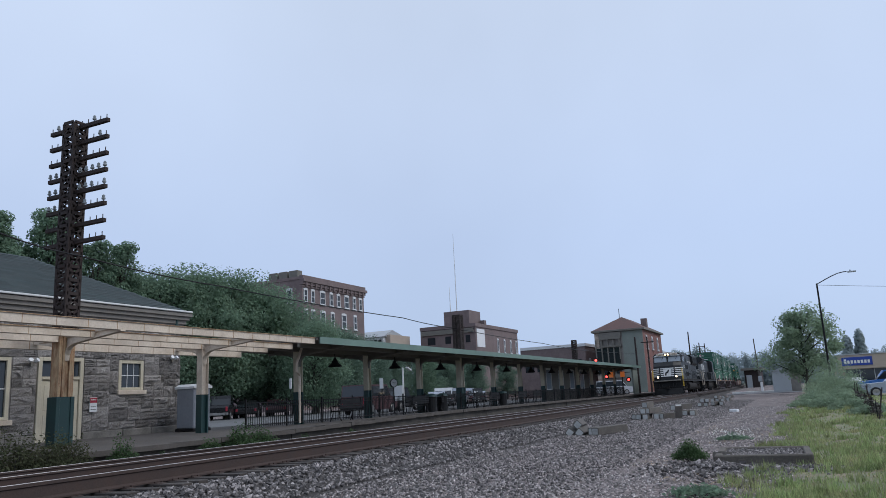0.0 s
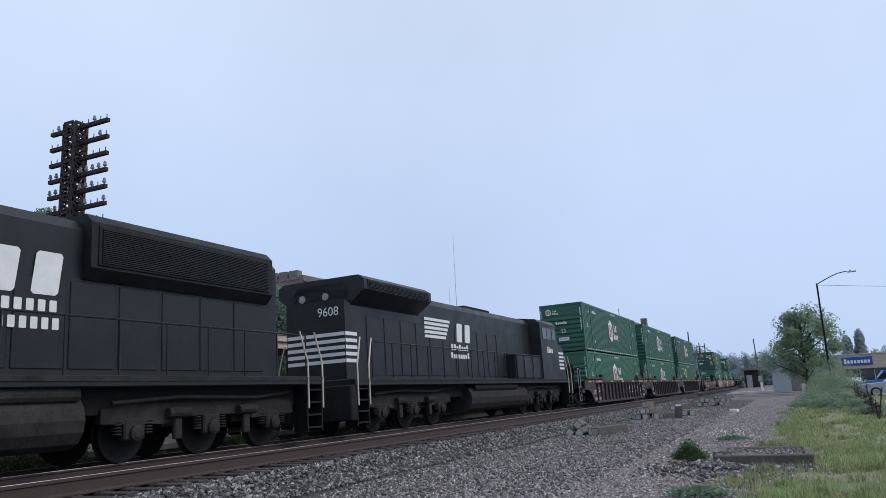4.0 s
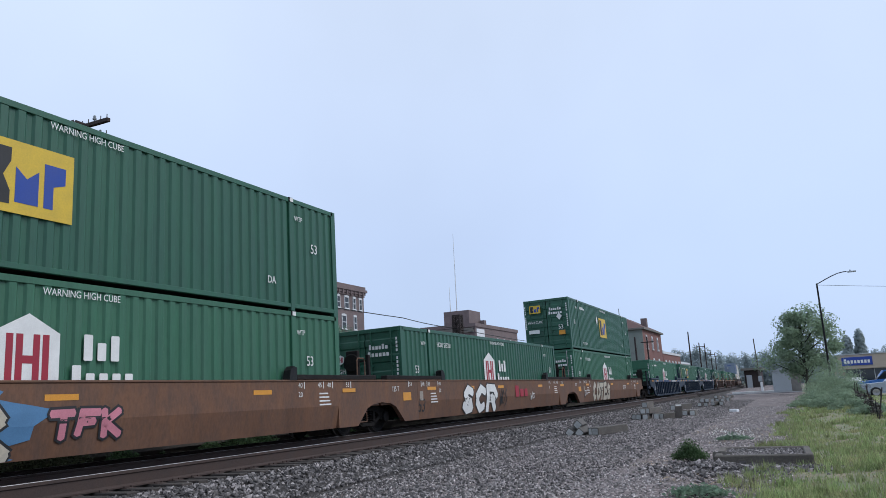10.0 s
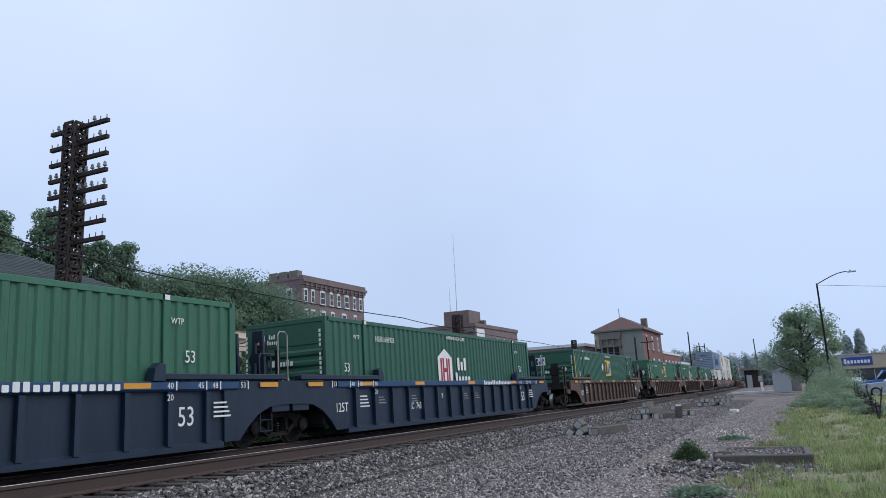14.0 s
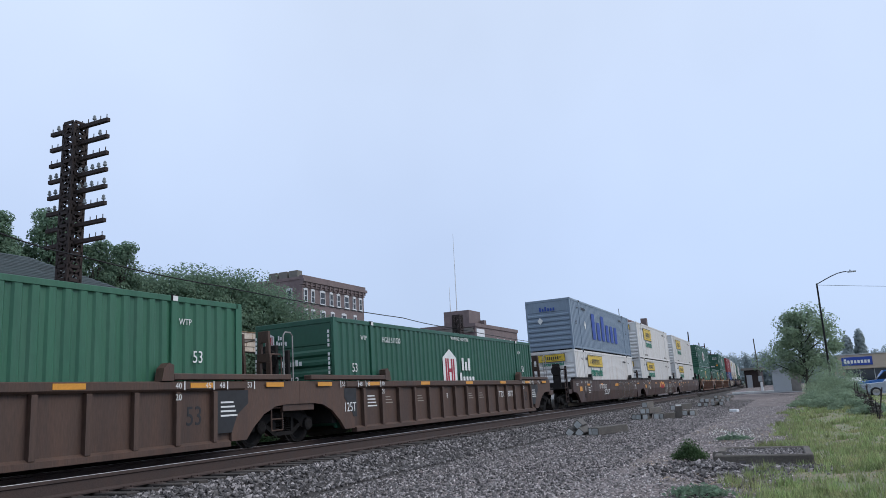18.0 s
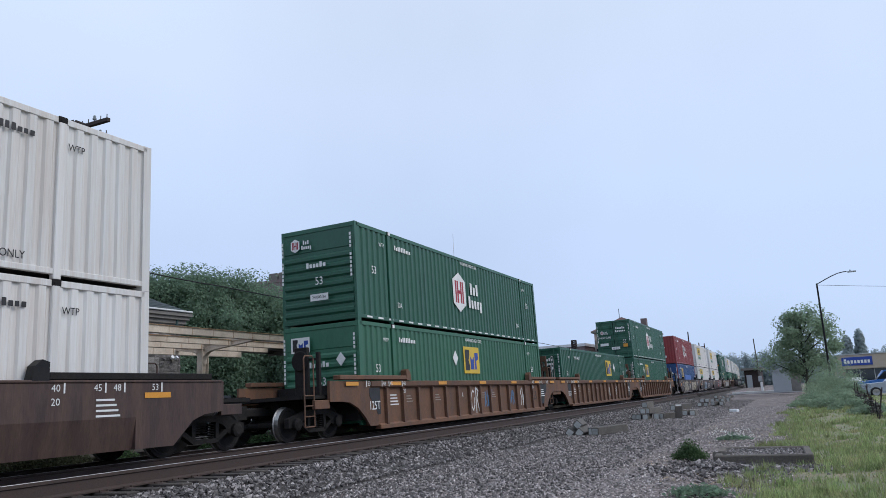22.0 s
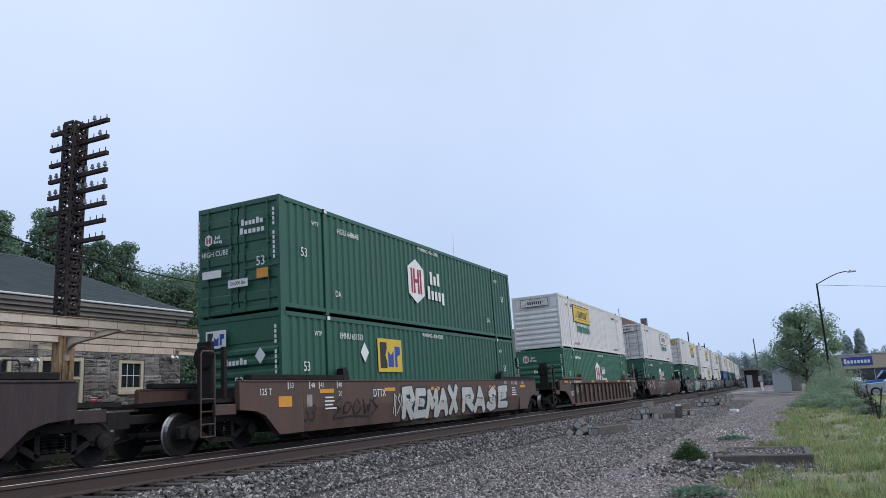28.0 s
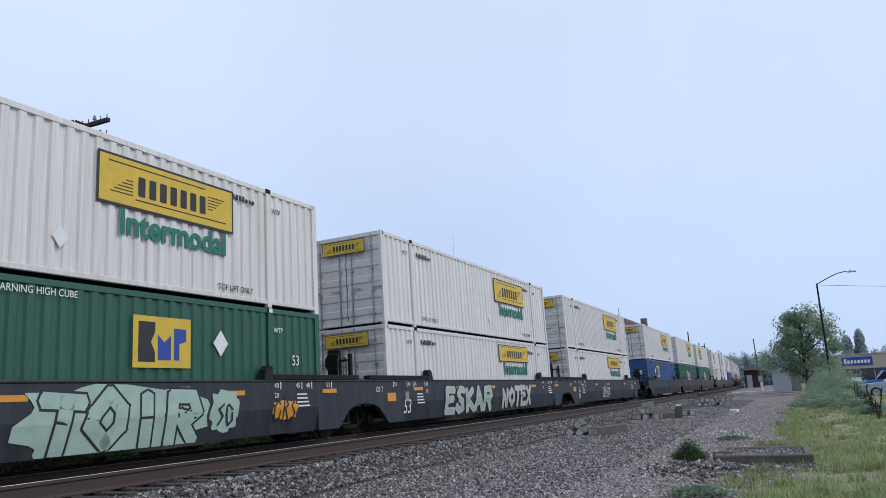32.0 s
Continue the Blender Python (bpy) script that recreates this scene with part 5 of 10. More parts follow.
TRAIN = (
    (0.00, "maroon", 1, 1, 0, ("green_light", H, "wall"), ("green", H, "wall"), BN),
    (19.70, "maroon", 1, 0, 0, ("green_light", H, "wall"), ("green", H, "wall"), BN),
    (39.30, "maroon", 1, 0, 1, ("green_light", E, "wall"), ("green", H, "wall"), BN),
    (63.05, "maroon_red", 0, 1, 1, None, None, ()),
    (86.82, "tan", 0, 1, 0, ("green_light", H, "wall"), ("green", E, "door", 7.0), (("word", -4.6, 6.6, 1.12, "AMUER", ("graffiti_cream", "mark_black", None, "spray_blue")), ("word", 0.1, 1.4, 0.5, "TFK", ("pink", "mark_black", None, None)))),
    (106.42, "tan", 0, 0, 0, ("green", H, "door"), None, (("word", -2.6, 3.4, 1.1, "SCR", ("mark", "mark_black", None, None)), ("tag", -0.2, 0.9, 0.7, 3, ("mark_black",)), ("bars", 2.0, 1.7, 0.46, 3, ("mark_red",)), ("tag", 3.4, 0.6, 0.3, 2, ("mark",)))),
    (126.12, "tan", 0, 0, 1, ("green_light", H, "door"), ("green", E, "door", 7.8), (("word", -3.3, 4.4, 1.1, "COTES", ("graffiti_cream", "mark_black", None, None)), ("tag", -7.0, 0.6, 0.4, 2, ("mark",)))),
    (149.92, "navy", 1, 1, 0, ("green_light", H, "wall"), None, FE),
    (169.54, "navy", 1, 0, 0, ("green_light", E, "wall", "mid", "yellow"), None, FE2),
    (189.12, "navy", 1, 0, 1, ("green", H, "wall"), None, (("banner", 3.4, 2.9, 0, 17, ()),)),
    (212.95, "brown", 1, 1, 1, ("green", E, "wall", 8.0, "yellow"), None, ()),
    (236.70, "brown", 1, 1, 0, ("green_light", E, "wall", 7.8, "yellow"), None, ()),
    (256.60, "brown", 1, 0, 0, ("green_light", H, "wall"), None, ()),
    (276.36, "brown", 1, 0, 1, ("green", H, "wall"), None, ()),
    (300.06, "umber", 0, 1, 0, ("white", J, "wall"), ("grey", "name", "wall"), (("tag", -2.2, 1.5, 0.3, 4, ("mark",)), ("blot", -0.6, 1.3, 1.0, 0.92, ("brown",)), ("blot", 0.9, 1.4, 0.28, 1.2, ("amber",)), ("blot", 2.05, 1.9, 1.1, 0.88, ("brown",)), ("blot", 3.85, 1.5, 1.1, 0.88, ("brown",)), ("blot", 5.4, 1.4, 1.1, 0.88, ("brown",)), ("bubble", 2.05, 2.0, 1.2, 0.36, ("mark_black", "spray_grey")), ("bubble", 3.85, 1.54, 1.2, 0.26, ("mark_black", "spray_grey")), ("bubble", 5.4, 1.5, 1.2, 0.2, ("mark_black", "spray_grey")))),
    (319.58, "umber", 0, 0, 0, ("white", J, "wall"), ("white", J, "wall"), (("blot", -0.2, 2.7, 0.8, 1.0, ("amber",)), ("bars", -0.2, 2.0, 0.44, 3, ("mark_red",)), ("tag", 2.2, 1.6, 0.8, 4, ("spray_grey",)), ("tag", 4.8, 2.0, 0.8, 4, ("spray_grey",)))),
    (339.12, "umber", 0, 0, 1, ("white", J, "wall"), ("white", J, "wall"), (("blot", -6.0, 1.4, 1.0, 0.92, ("brown",)), ("blot", -4.3, 1.6, 1.0, 0.92, ("brown",)), ("blot", -2.5, 1.5, 1.0, 0.92, ("brown",)), ("blot", -5.2, 0.6, 0.22, 1.2, ("amber",)))),
    (362.78, "tan", 1, 1, 0, ("green_light", E, "wall", 7.9), ("green", H, "wall"), (("tag", -0.4, 0.8, 1.0, 2, ("mark",)), ("tag", 0.9, 0.8, 0.6, 3, ("spray_blue",)), ("tag", 3.5, 0.6, 0.6, 2, ("spray_blue",)), ("tag", 4.9, 0.8, 0.7, 3, ("mark",)))),
    (382.44, "tan", 1, 0, 0, ("green", E, "door", 10.7), None, (("tag", 1.5, 0.7, 0.6, 2, ("mark",)), ("tag", 3.4, 0.9, 0.7, 3, ("mark",)))),
    (402.04, "tan", 1, 0, 1, ("green", E, "wall"), ("green", H, "door"), (("blot", 2.3, 0.75, 0.8, 0.95, ("mark",)), ("tag", 2.3, 0.5, 0.5, 2, ("mark_black",)), ("tag", 0.5, 0.7, 0.5, 3, ("spray_grey",)))),
    (425.74, "maroon", 0, 1, 0, ("blue", E, "wall", 3.9, "red"), ("red", H, "wall"), (("word", -3.7, 3.7, 1.15, "USHGJ", ("graffiti_cream", "mark_black", None, None)), ("tag", -0.9, 1.2, 0.6, 4, ("mark",)), ("word", 3.0, 4.6, 0.95, "HEMPOS", ("graffiti_cream", "mark_black", None, None)))),
    (445.28, "maroon", 0, 0, 0, ("white", J, "wall"), ("white", J, "wall"), (("word", -2.2, 3.8, 1.0, "ISDOR", ("spray_grey", "mark_black", "spray_blue", None)), ("tag", 2.4, 1.8, 0.6, 5, ("mark",)))),
    (464.86, "maroon", 0, 0, 1, ("white", J, "wall"), ("white", J, "wall"), (("word", 3.5, 4.6, 1.16, "YORE", ("mark_black", "mark", None, "mark_red")), ("tag", 0.4, 0.8, 0.4, 3, ("mark",)))),
    (488.50, "brown", 0, 1, 1, ("green", E, "wall"), ("green", H, "door"), (("word", -0.7, 4.1, 1.0, "REMAX", ("spray_grey", "mark_black", None, None)), ("word", 3.9, 4.6, 1.0, "RASE", ("spray_grey", "mark_black", None, None)), ("tag", -2.9, 0.7, 0.6, 3, ("spray_grey",)), ("tag", -5.2, 2.4, 0.5, 5, ("mark_black",)))),
    (512.18, "brown", 1, 1, 1, ("green_light", H, "wall"), ("white", J, "wall"), (("tag", -6.0, 2.0, 0.5, 5, ("mark_black",)),)),
    (535.94, "umber", 0, 1, 1, ("green", H, "wall"), ("white", J, "door", "right"), (("word", -2.2, 2.4, 1.0, "BHUZ", ("mark_black", "spray_grey", None, None)), ("tag", -0.2, 0.8, 0.6, 3, ("dull_pink",)), ("word", 3.9, 6.0, 1.0, "BREUK", ("umber", "mark_black", None, "dull_pink")), ("tag", -4.2, 0.6, 0.7, 2, ("pink",)))),
    (559.72, "ink", 0, 1, 0, ("green", E, "door", 10.9), ("white", J, "door", "right"), (("tag", -4.6, 2.9, 0.6, 6, ("spray_grey",)), ("word", 1.8, 3.5, 1.12, "TOIR", ("spray_mint", "mark_black", None, "spray_mint")), ("blot", 4.3, 0.8, 0.8, 0.95, ("spray_mint",)), ("tag", 4.3, 0.5, 0.5, 2, ("mark_black",)), ("blot", 6.3, 0.9, 0.4, 0.9, ("amber",)), ("tag", 6.3, 0.9, 0.6, 3, ("mark_black",)))),
    (579.28, "ink", 0, 0, 0, ("white", J, "door", "right"), ("white", J, "door", "right"), (("word", -2.6, 4.2, 1.0, "ESKAR", ("spray_grey", "mark_black", "spray_mint", None)), ("word", 2.4, 3.6, 0.9, "NOTEX", ("spray_grey", "mark_black", None, None)))),
    (598.90, "ink", 0, 0, 1, ("white", J, "door", "right"), ("white", J, "door", "right"), (("tag", -1.0, 2.0, 0.6, 6, ("mark",)),)),
    (622.6, "ink", 0, 1, 0, ("blue", E, "wall"), ("white", J, "door", "right"), ()),
    (642.2, "maroon", 0, 0, 0, ("green", H, "door"), ("white", J, "door", "right"), ()),
    (661.8, "maroon", 0, 0, 1, ("green", H, "wall"), ("white", J, "wall"), ()),
    (685.5, "maroon", 0, 1, 0, ("white", J, "wall"), ("white", J, "wall"), ()),
    (705.1, "maroon", 0, 0, 0, ("white", J, "wall"), ("white", J, "wall"), ()),
    (724.7, "maroon", 0, 0, 1, ("blue", E, "wall"), ("white", J, "wall"), ()),
    (748.4, "brown", 1, 1, 0, ("white", J, "wall"), ("white", J, "wall"), ()),
    (768.0, "brown", 1, 0, 0, ("red", H, "wall"), ("white", J, "wall"), ()),
    (787.6, "brown", 1, 0, 1, ("white", J, "wall"), ("white", J, "wall"), ()),
    (811.3, "umber", 0, 1, 0, ("white", J, "wall"), ("white", J, "wall"), ()),
    (830.9, "umber", 0, 0, 0, ("green", H, "wall"), ("white", J, "wall"), ()),
    (850.5, "umber", 0, 0, 1, ("white", J, "wall"), ("white", J, "wall"), ()),
)


def build_train():
    for i, (u, paint, ribbed, le, re, low, high, spray) in enumerate(TRAIN):
        well_car(u, paint, bool(ribbed), bool(le), bool(re), (low is not None) + (high is not None), spray, i)
        for spec, z, lower in ((low, Z1, True), (high, Z2, False)):
            if spec:
                posts = spec[4] if len(spec) > 4 else None
                where = "in a well car" if lower else "atop another container"
                container(u, z, spec[0], spec[1], spec[2], spec[3] if len(spec) > 3 else "mid", where, posts, lower)


# ---- locomotives ----
def loco_truck(car, x, u):
    if "loco_truck" not in GEAR:
        me = Mesh()
        for s in (-1, 1):
            y0, y1 = s * 1.08 - 0.08, s * 1.08 + 0.08
            me.prism([(-2.75, 0.72), (-2.75, 0.98), (-2.2, 1.05), (2.2, 1.05), (2.75, 0.98), (2.75, 0.72), (1.3, 0.66), (0.6, 0.78), (-0.6, 0.78), (-1.3, 0.66)], y0, y1)
            for ax in (-2.0, 0.0, 2.0):
                me.box(ax - 0.24, ax + 0.24, y0 - 0.02, y1 + 0.02, 0.4, 0.8, 0.03)
                me.lathe([(0.1, 0.0), (0.15, 0.03), (0.15, 0.1), (0.08, 0.14)], 12, pose(ax, s * 1.15, 0.53, -90 * s))
                for d in (-0.36, 0.36):
                    for k in range(5):
                        me.lathe([(0.07, 0), (0.1, 0.02), (0.07, 0.04)], 8, pose(ax + d, s * 1.1, 0.5 + k * 0.055))
            for ax in (-1.0, 1.0):
                me.tube((ax - 0.28, s * 1.24, 0.86), (ax + 0.28, s * 1.24, 0.86), 0.1, n=10)
                me.box(ax - 0.1, ax + 0.1, s * 1.2 - 0.05, s * 1.2 + 0.05, 0.35, 0.75, 0.02)
            me.path([(-2.6, s * 1.25, 1.08), (-1.0, s * 1.3, 1.16), (1.2, s * 1.28, 1.1), (2.6, s * 1.2, 1.2)], 0.035)
        for ax in (-1.0, 1.0):
            me.box(ax - 0.2, ax + 0.2, -1.0, 1.0, 0.6, 1.0)
        GEAR["loco_truck"] = me.done("truck", M["dusty"])
        GEAR["loco_wheel"] = wheelset_mesh(0.52).done("wheelset", M["under"])
    t = part("truck", GEAR["loco_truck"], None, car, "sooty three-axle truck with coil springs", pose(x, 0, LIFT))
    for dx in (-2.0, 0.0, 2.0):
        m = pose(dx, 0, 0.52)
        w = part("wheelset", GEAR["loco_wheel"], None, t, "", m)
        WHEELS.append((w, u + x, 0.52, m))


def louvre(x0, x1, z0, z1, y, n):
    me = Mesh().box(x0, x1, y, y + 0.03, z0, z1, 0.01)
    for i in range(n):
        z = z0 + 0.05 + (z1 - z0 - 0.1) * i / n
        me.prism([(x0 + 0.06, z), (x1 - 0.06, z), (x1 - 0.06, z + 0.02), (x0 + 0.06, z + 0.02)], y - 0.025, y)
    return me


def stripes(rows, y=0.0):
    me = Mesh()
    for z, a, b in rows:
        me.prism([(a, z), (b, z), (b, z + 0.1), (a, z + 0.1)], -0.004 + y, y)
    return me


def handrails(c, x0, x1, n, s, material="loco"):
    me = Mesh()
    for i in range(n + 1):
        x = x0 + (x1 - x0) * i / n
        part("stanchion", Mesh().tube((x, s * 1.48, 1.62), (x, s * 1.48, 2.66), 0.02, n=6), M[material], c)
    part("handrail", me.tube((x0, s * 1.48, 2.66), (x1, s * 1.48, 2.66), 0.02, n=6), M[material], c)


def steps_and_rails(c, x, sgn, rail_paint):
    """Corner steps with two tall grab rails at one end of a locomotive."""
    for s in (-1, 1):
        st = Mesh()
        for d in (-0.3, 0.3):
            st.box(x + d - 0.02, x + d + 0.02, s * 1.3 - 0.2, s * 1.3 + 0.2, 0.35, 1.6)
        for k in range(4):
            st.box(x - 0.28, x + 0.28, s * 1.3 - 0.2, s * 1.3 + 0.2, 0.42 + 0.3 * k, 0.46 + 0.3 * k)
        part("steps", st, M["black"], c, "black boarding steps")
        for d in (-0.3, 0.3):
            part("grab_rail", Mesh().path([(x + d, s * 1.54, 0.9), (x + d, s * 1.54, 2.0), (x + d - sgn * 0.25, s * 1.5, 2.75)], 0.022, 8), M[rail_paint], c, "%s grab rail" % ("yellow" if rail_paint == "yellow" else "pale"))


def plow(c, x):
    """A V-shaped plow that leans back, its point at x."""
    for s in (-1, 1):
        me = Mesh()
        pts = [(x, 0.0, 0.14), (x + 0.22, 0.0, 0.82), (x + 0.55, s * 1.42, 0.78), (x + 0.45, s * 1.5, 0.14)]
        me.add(pts + [(p[0] + 0.06, p[1], p[2]) for p in pts], [(0, 1, 2, 3), (4, 7, 6, 5), (1, 5, 6, 2), (0, 3, 7, 4), (3, 2, 6, 7), (0, 4, 5, 1)])
        part("plow_blade", me, M["black"], c, "sooty black plow blade")


TANK = [(-1.30, 1.3), (-1.42, 1.12), (-1.46, 0.92), (-1.42, 0.72), (-1.3, 0.54), (-1.1, 0.44), (1.1, 0.44), (1.3, 0.54), (1.42, 0.72), (1.46, 0.92), (1.42, 1.12), (1.30, 1.3)]


def locomotive_front():
    u = -37.4
    c = thing("locomotive", "black diesel locomotive with white nose stripes and lit headlights", "locomotive", group="locomotives of the train")
    lk = M["loco"]
    part("deck", Mesh().box(-10.5, 10.3, -1.53, 1.53, 1.46, 1.66, 0.02), lk, c)
    part("sill_edge", Mesh().box(-10.4, 10.2, -1.552, -1.53, 1.56, 1.65), M["dusty"], c, "dusty worn edge strip")
    # nose and cab
    nose = Mesh().add([(-10.25, -0.75, 1.66), (-10.25, 0.75, 1.66), (-9.75, -1.5, 1.66), (-9.75, 1.5, 1.66), (-8.9, -1.5, 1.66), (-8.9, 1.5, 1.66),
                       (-10.1, -0.7, 3.15), (-10.1, 0.7, 3.15), (-9.6, -1.46, 3.1), (-9.6, 1.46, 3.1), (-8.9, -1.5, 3.1), (-8.9, 1.5, 3.1),
                       (-9.75, -0.68, 3.55), (-9.75, 0.68, 3.55), (-9.3, -1.44, 3.5), (-9.3, 1.44, 3.5), (-8.9, -1.46, 3.5), (-8.9, 1.46, 3.5)],
                      [(0, 6, 7, 1), (0, 2, 8, 6), (1, 7, 9, 3), (2, 4, 10, 8), (3, 9, 11, 5), (6, 12, 13, 7), (6, 8, 14, 12), (7, 13, 15, 9), (8, 10, 16, 14), (9, 15, 17, 11),
                       (12, 14, 16, 17, 15, 13), (0, 1, 3, 5, 4, 2), (4, 5, 11, 17, 16, 10)])
    part("nose", nose, lk, c, "black wide nose")
    cab = Mesh().prism([(-9.0, 1.66), (-9.0, 3.5), (-8.72, 4.22), (-6.5, 4.3), (-6.5, 1.66)], -1.5, 1.5)
    cabin = part("cab", cab, lk, c, "black wide cab")
    part("cab_roof", Mesh().prism([(-1.52, 4.2), (-1.3, 4.46), (-0.5, 4.6), (0.5, 4.6), (1.3, 4.46), (1.52, 4.2)], -8.95, -6.35, "x"), lk, cabin, "black cab roof")
    part("visor_band", Mesh().add([(-9.0, -1.46, 4.19), (-9.0, 1.46, 4.19), (-8.96, 0.8, 4.56), (-8.96, -0.8, 4.56), (-8.9, -1.46, 4.19), (-8.9, 1.46, 4.19), (-8.9, 0.8, 4.56), (-8.9, -0.8, 4.56)],
                                  [(0, 1, 2, 3), (4, 7, 6, 5), (0, 3, 7, 4), (1, 5, 6, 2), (3, 2, 6, 7), (0, 4, 5, 1)]), M["mark"], cabin, "white painted band over the windscreens")
    tilt = Matrix.Translation((-8.9, 0, 3.86)) @ Matrix.Rotation(radians(21), 4, "Y")
    for a, b in ((-1.38, -0.08), (0.08, 1.38)):
        part("windscreen", Mesh().box(-0.05, -0.02, a, b, -0.3, 0.3, 0.01), M["glass_pale"], cabin, "sloping windscreen", tilt)
        part("wiper", Mesh().tube((-0.07, a + 0.3, 0.32), (-0.07, a + 0.55, -0.1), 0.015, n=5), M["black"], cabin, "", tilt)
    for s in (-1, 1):
        for a, b in ((-8.6, -8.15), (-8.05, -7.5), (-7.45, -6.95)):
            w = part("side_window", Mesh().box(a, b, s * 1.505 - 0.012, s * 1.505 + 0.012, 3.6, 4.12, 0.008), M["glass"], cabin, "dark side window")
            fr = Mesh()
            for p, q, r, t in ((a - 0.03, a, 3.57, 4.15), (b, b + 0.03, 3.57, 4.15), (a, b, 3.57, 3.6), (a, b, 4.12, 4.15)):
                fr.box(p, q, s * 1.51 - 0.02, s * 1.51 + 0.02, r, t)
            part("window_frame", fr, M["steel"], w)
        part("sunshade", Mesh().box(-8.65, -6.7, s * 1.6 - 0.14, s * 1.6 + 0.14, 4.16, 4.19), M["steel"], cabin, "bright metal sunshade")
    words(cabin, "1825", 0.34, -7.55, -1.503, 3.0)
    part("louvre", louvre(-7.7, -7.0, 2.05, 2.5, -1.53, 5), lk, cabin)
    # number boards and headlights
    for y in (-0.72, 0.72):
        nb = part("number_board", Mesh().box(-9.08, -8.95, y - 0.36, y + 0.36, 4.28, 4.48, 0.015), M["cream"], c, "cream number board")
        part("number", lettering("1825", 0.13, M["mark_black"]), None, nb, "black number", Matrix.Translation((-9.085, y, 4.38)) @ Matrix.Rotation(radians(-90), 4, "Z"))
    part("headlight_case", Mesh().box(-9.07, -8.95, -0.32, 0.32, 4.24, 4.5, 0.02), lk, c, "black headlight casing")
    for y in (-0.15, 0.15):
        part("headlight", Mesh().lathe([(0.095, 0.0), (0.1, 0.03), (0.08, 0.06)], 16, pose(-9.07, y, 4.37, 0, -90)), M["headlight"], c, "lit headlight")
    for y in (-0.95, 0.95):
        part("ditch_light", Mesh().lathe([(0.09, 0.0), (0.1, 0.04), (0.08, 0.08)], 14, pose(-10.62, y, 1.98, 0, -90)), M["ditch"], c, "lit ditch light")
        part("light_bracket", Mesh().box(-10.6, -10.45, y - 0.12, y + 0.12, 1.66, 2.1, 0.02), lk, c)
    # stripes across the nose: front face and both chamfers
    rows = [(2.82, -0.7, 0.7), (2.62, -0.7, -0.4), (2.62, 0.4, 0.7), (2.42, -0.7, -0.4), (2.42, 0.4, 0.7), (2.22, -0.7, -0.4), (2.22, 0.4, 0.7), (2.03, -0.7, -0.35), (2.03, 0.35, 0.7)]
    lean = Matrix.Translation((-10.275, 0, 1.66)) @ Matrix.Rotation(radians(5.7), 4, "Y") @ Matrix.Translation((0, 0, -1.66)) @ Matrix.Rotation(radians(-90), 4, "Z")
    for z, a, b in rows:
        part("nose_stripe", stripes([(z, a, b)]), M["mark"], c, "white stripe", lean)
    part("nose_panel", poly([(-0.36, 2.02), (0.36, 2.02), (0.4, 2.8), (-0.4, 2.8)], -0.004), M["mark"], c, "white panel", lean)
    part("nose_emblem", poly([(-0.22, 2.1), (-0.12, 2.1), (-0.05, 2.35), (0.1, 2.38), (0.2, 2.6), (0.24, 2.76), (0.1, 2.72), (-0.02, 2.55), (-0.16, 2.5), (-0.24, 2.3)], -0.008), M["mark_black"], c, "black emblem shape", lean)
    for s in (-1, 1):
        a0, b0 = Vector((-10.2, s * 0.75, 0)), Vector((-9.72, s * 1.49, 0))
        d = (b0 - a0) if s < 0 else (a0 - b0)
        ang = math.atan2(d.y, d.x)
        o = a0 if s < 0 else b0
        for i, z in enumerate((2.82, 2.62, 2.42, 2.22, 2.03)):
            part("nose_stripe", stripes([(z, 0.04, d.length - 0.02)]), M["mark"], c, "white stripe", Matrix.Translation(o + Vector((-0.02 + 0.06 * (z - 2), s * 0.03, 0))) @ Matrix.Rotation(ang, 4, "Z") @ pose(0, -0.03, 0))
            part("nose_stripe", stripes([(z, -9.7, -8.95 - 0.08 * i)]), M["mark"], c, "white stripe", pose(0, -1.508, 0) if s < 0 else pose(0, 1.508, 0, 0, 0, 180) @ pose(18.6, 0, 0))
    part("anticlimber", Mesh().box(-10.95, -10.4, -1.35, 1.35, 1.5, 1.62, 0.03), M["canopy_dark"], c, "dusty anticlimber shelf")
    part("pilot", Mesh().box(-10.6, -10.3, -1.45, 1.45, 0.8, 1.5, 0.03), M["black"], c, "sooty pilot plate")
    part("centre_sill", Mesh().box(-10.2, 10.0, -1.1, 1.1, 1.0, 1.47), M["under"], c)
    plow(c, -11.2)
    part("coupler", GEAR["coupler"], None, c, "sooty coupler with air hose", pose(0.6, 0, 0))
    hoses = Mesh()
    for y in (-0.9, -0.6, 0.6, 0.9):
        hoses.path([(-10.76, y, 1.3), (-11.0, y * 0.9, 0.95), (-11.05, y * 0.7, 0.8), (-10.9, y * 0.5, 1.0)], 0.025)
    part("air_hoses", hoses, M["black"], c, "hanging black hoses")
    steps_and_rails(c, -10.15, -1, "yellow")
    steps_and_rails(c, 9.9, 1, "cream")
    # long hood
    part("hood", Mesh().prism([(-1.0, 1.66), (-1.0, 4.3), (-0.85, 4.5), (0.85, 4.5), (1.0, 4.3), (1.0, 1.66)], -6.5, 9.1, "x"), lk, c, "black long hood")
    part("radiator", Mesh().prism([(-1.05, 3.4), (-1.22, 3.6), (-1.22, 4.45), (-1.05, 4.62), (1.05, 4.62), (1.22, 4.45), (1.22, 3.6), (1.05, 3.4)], 3.6, 8.7, "x"), M["black"], c, "flared radiator section")
    part("radiator_grille", louvre(3.75, 8.55, 3.65, 4.4, -1.25, 18), M["black"], c)
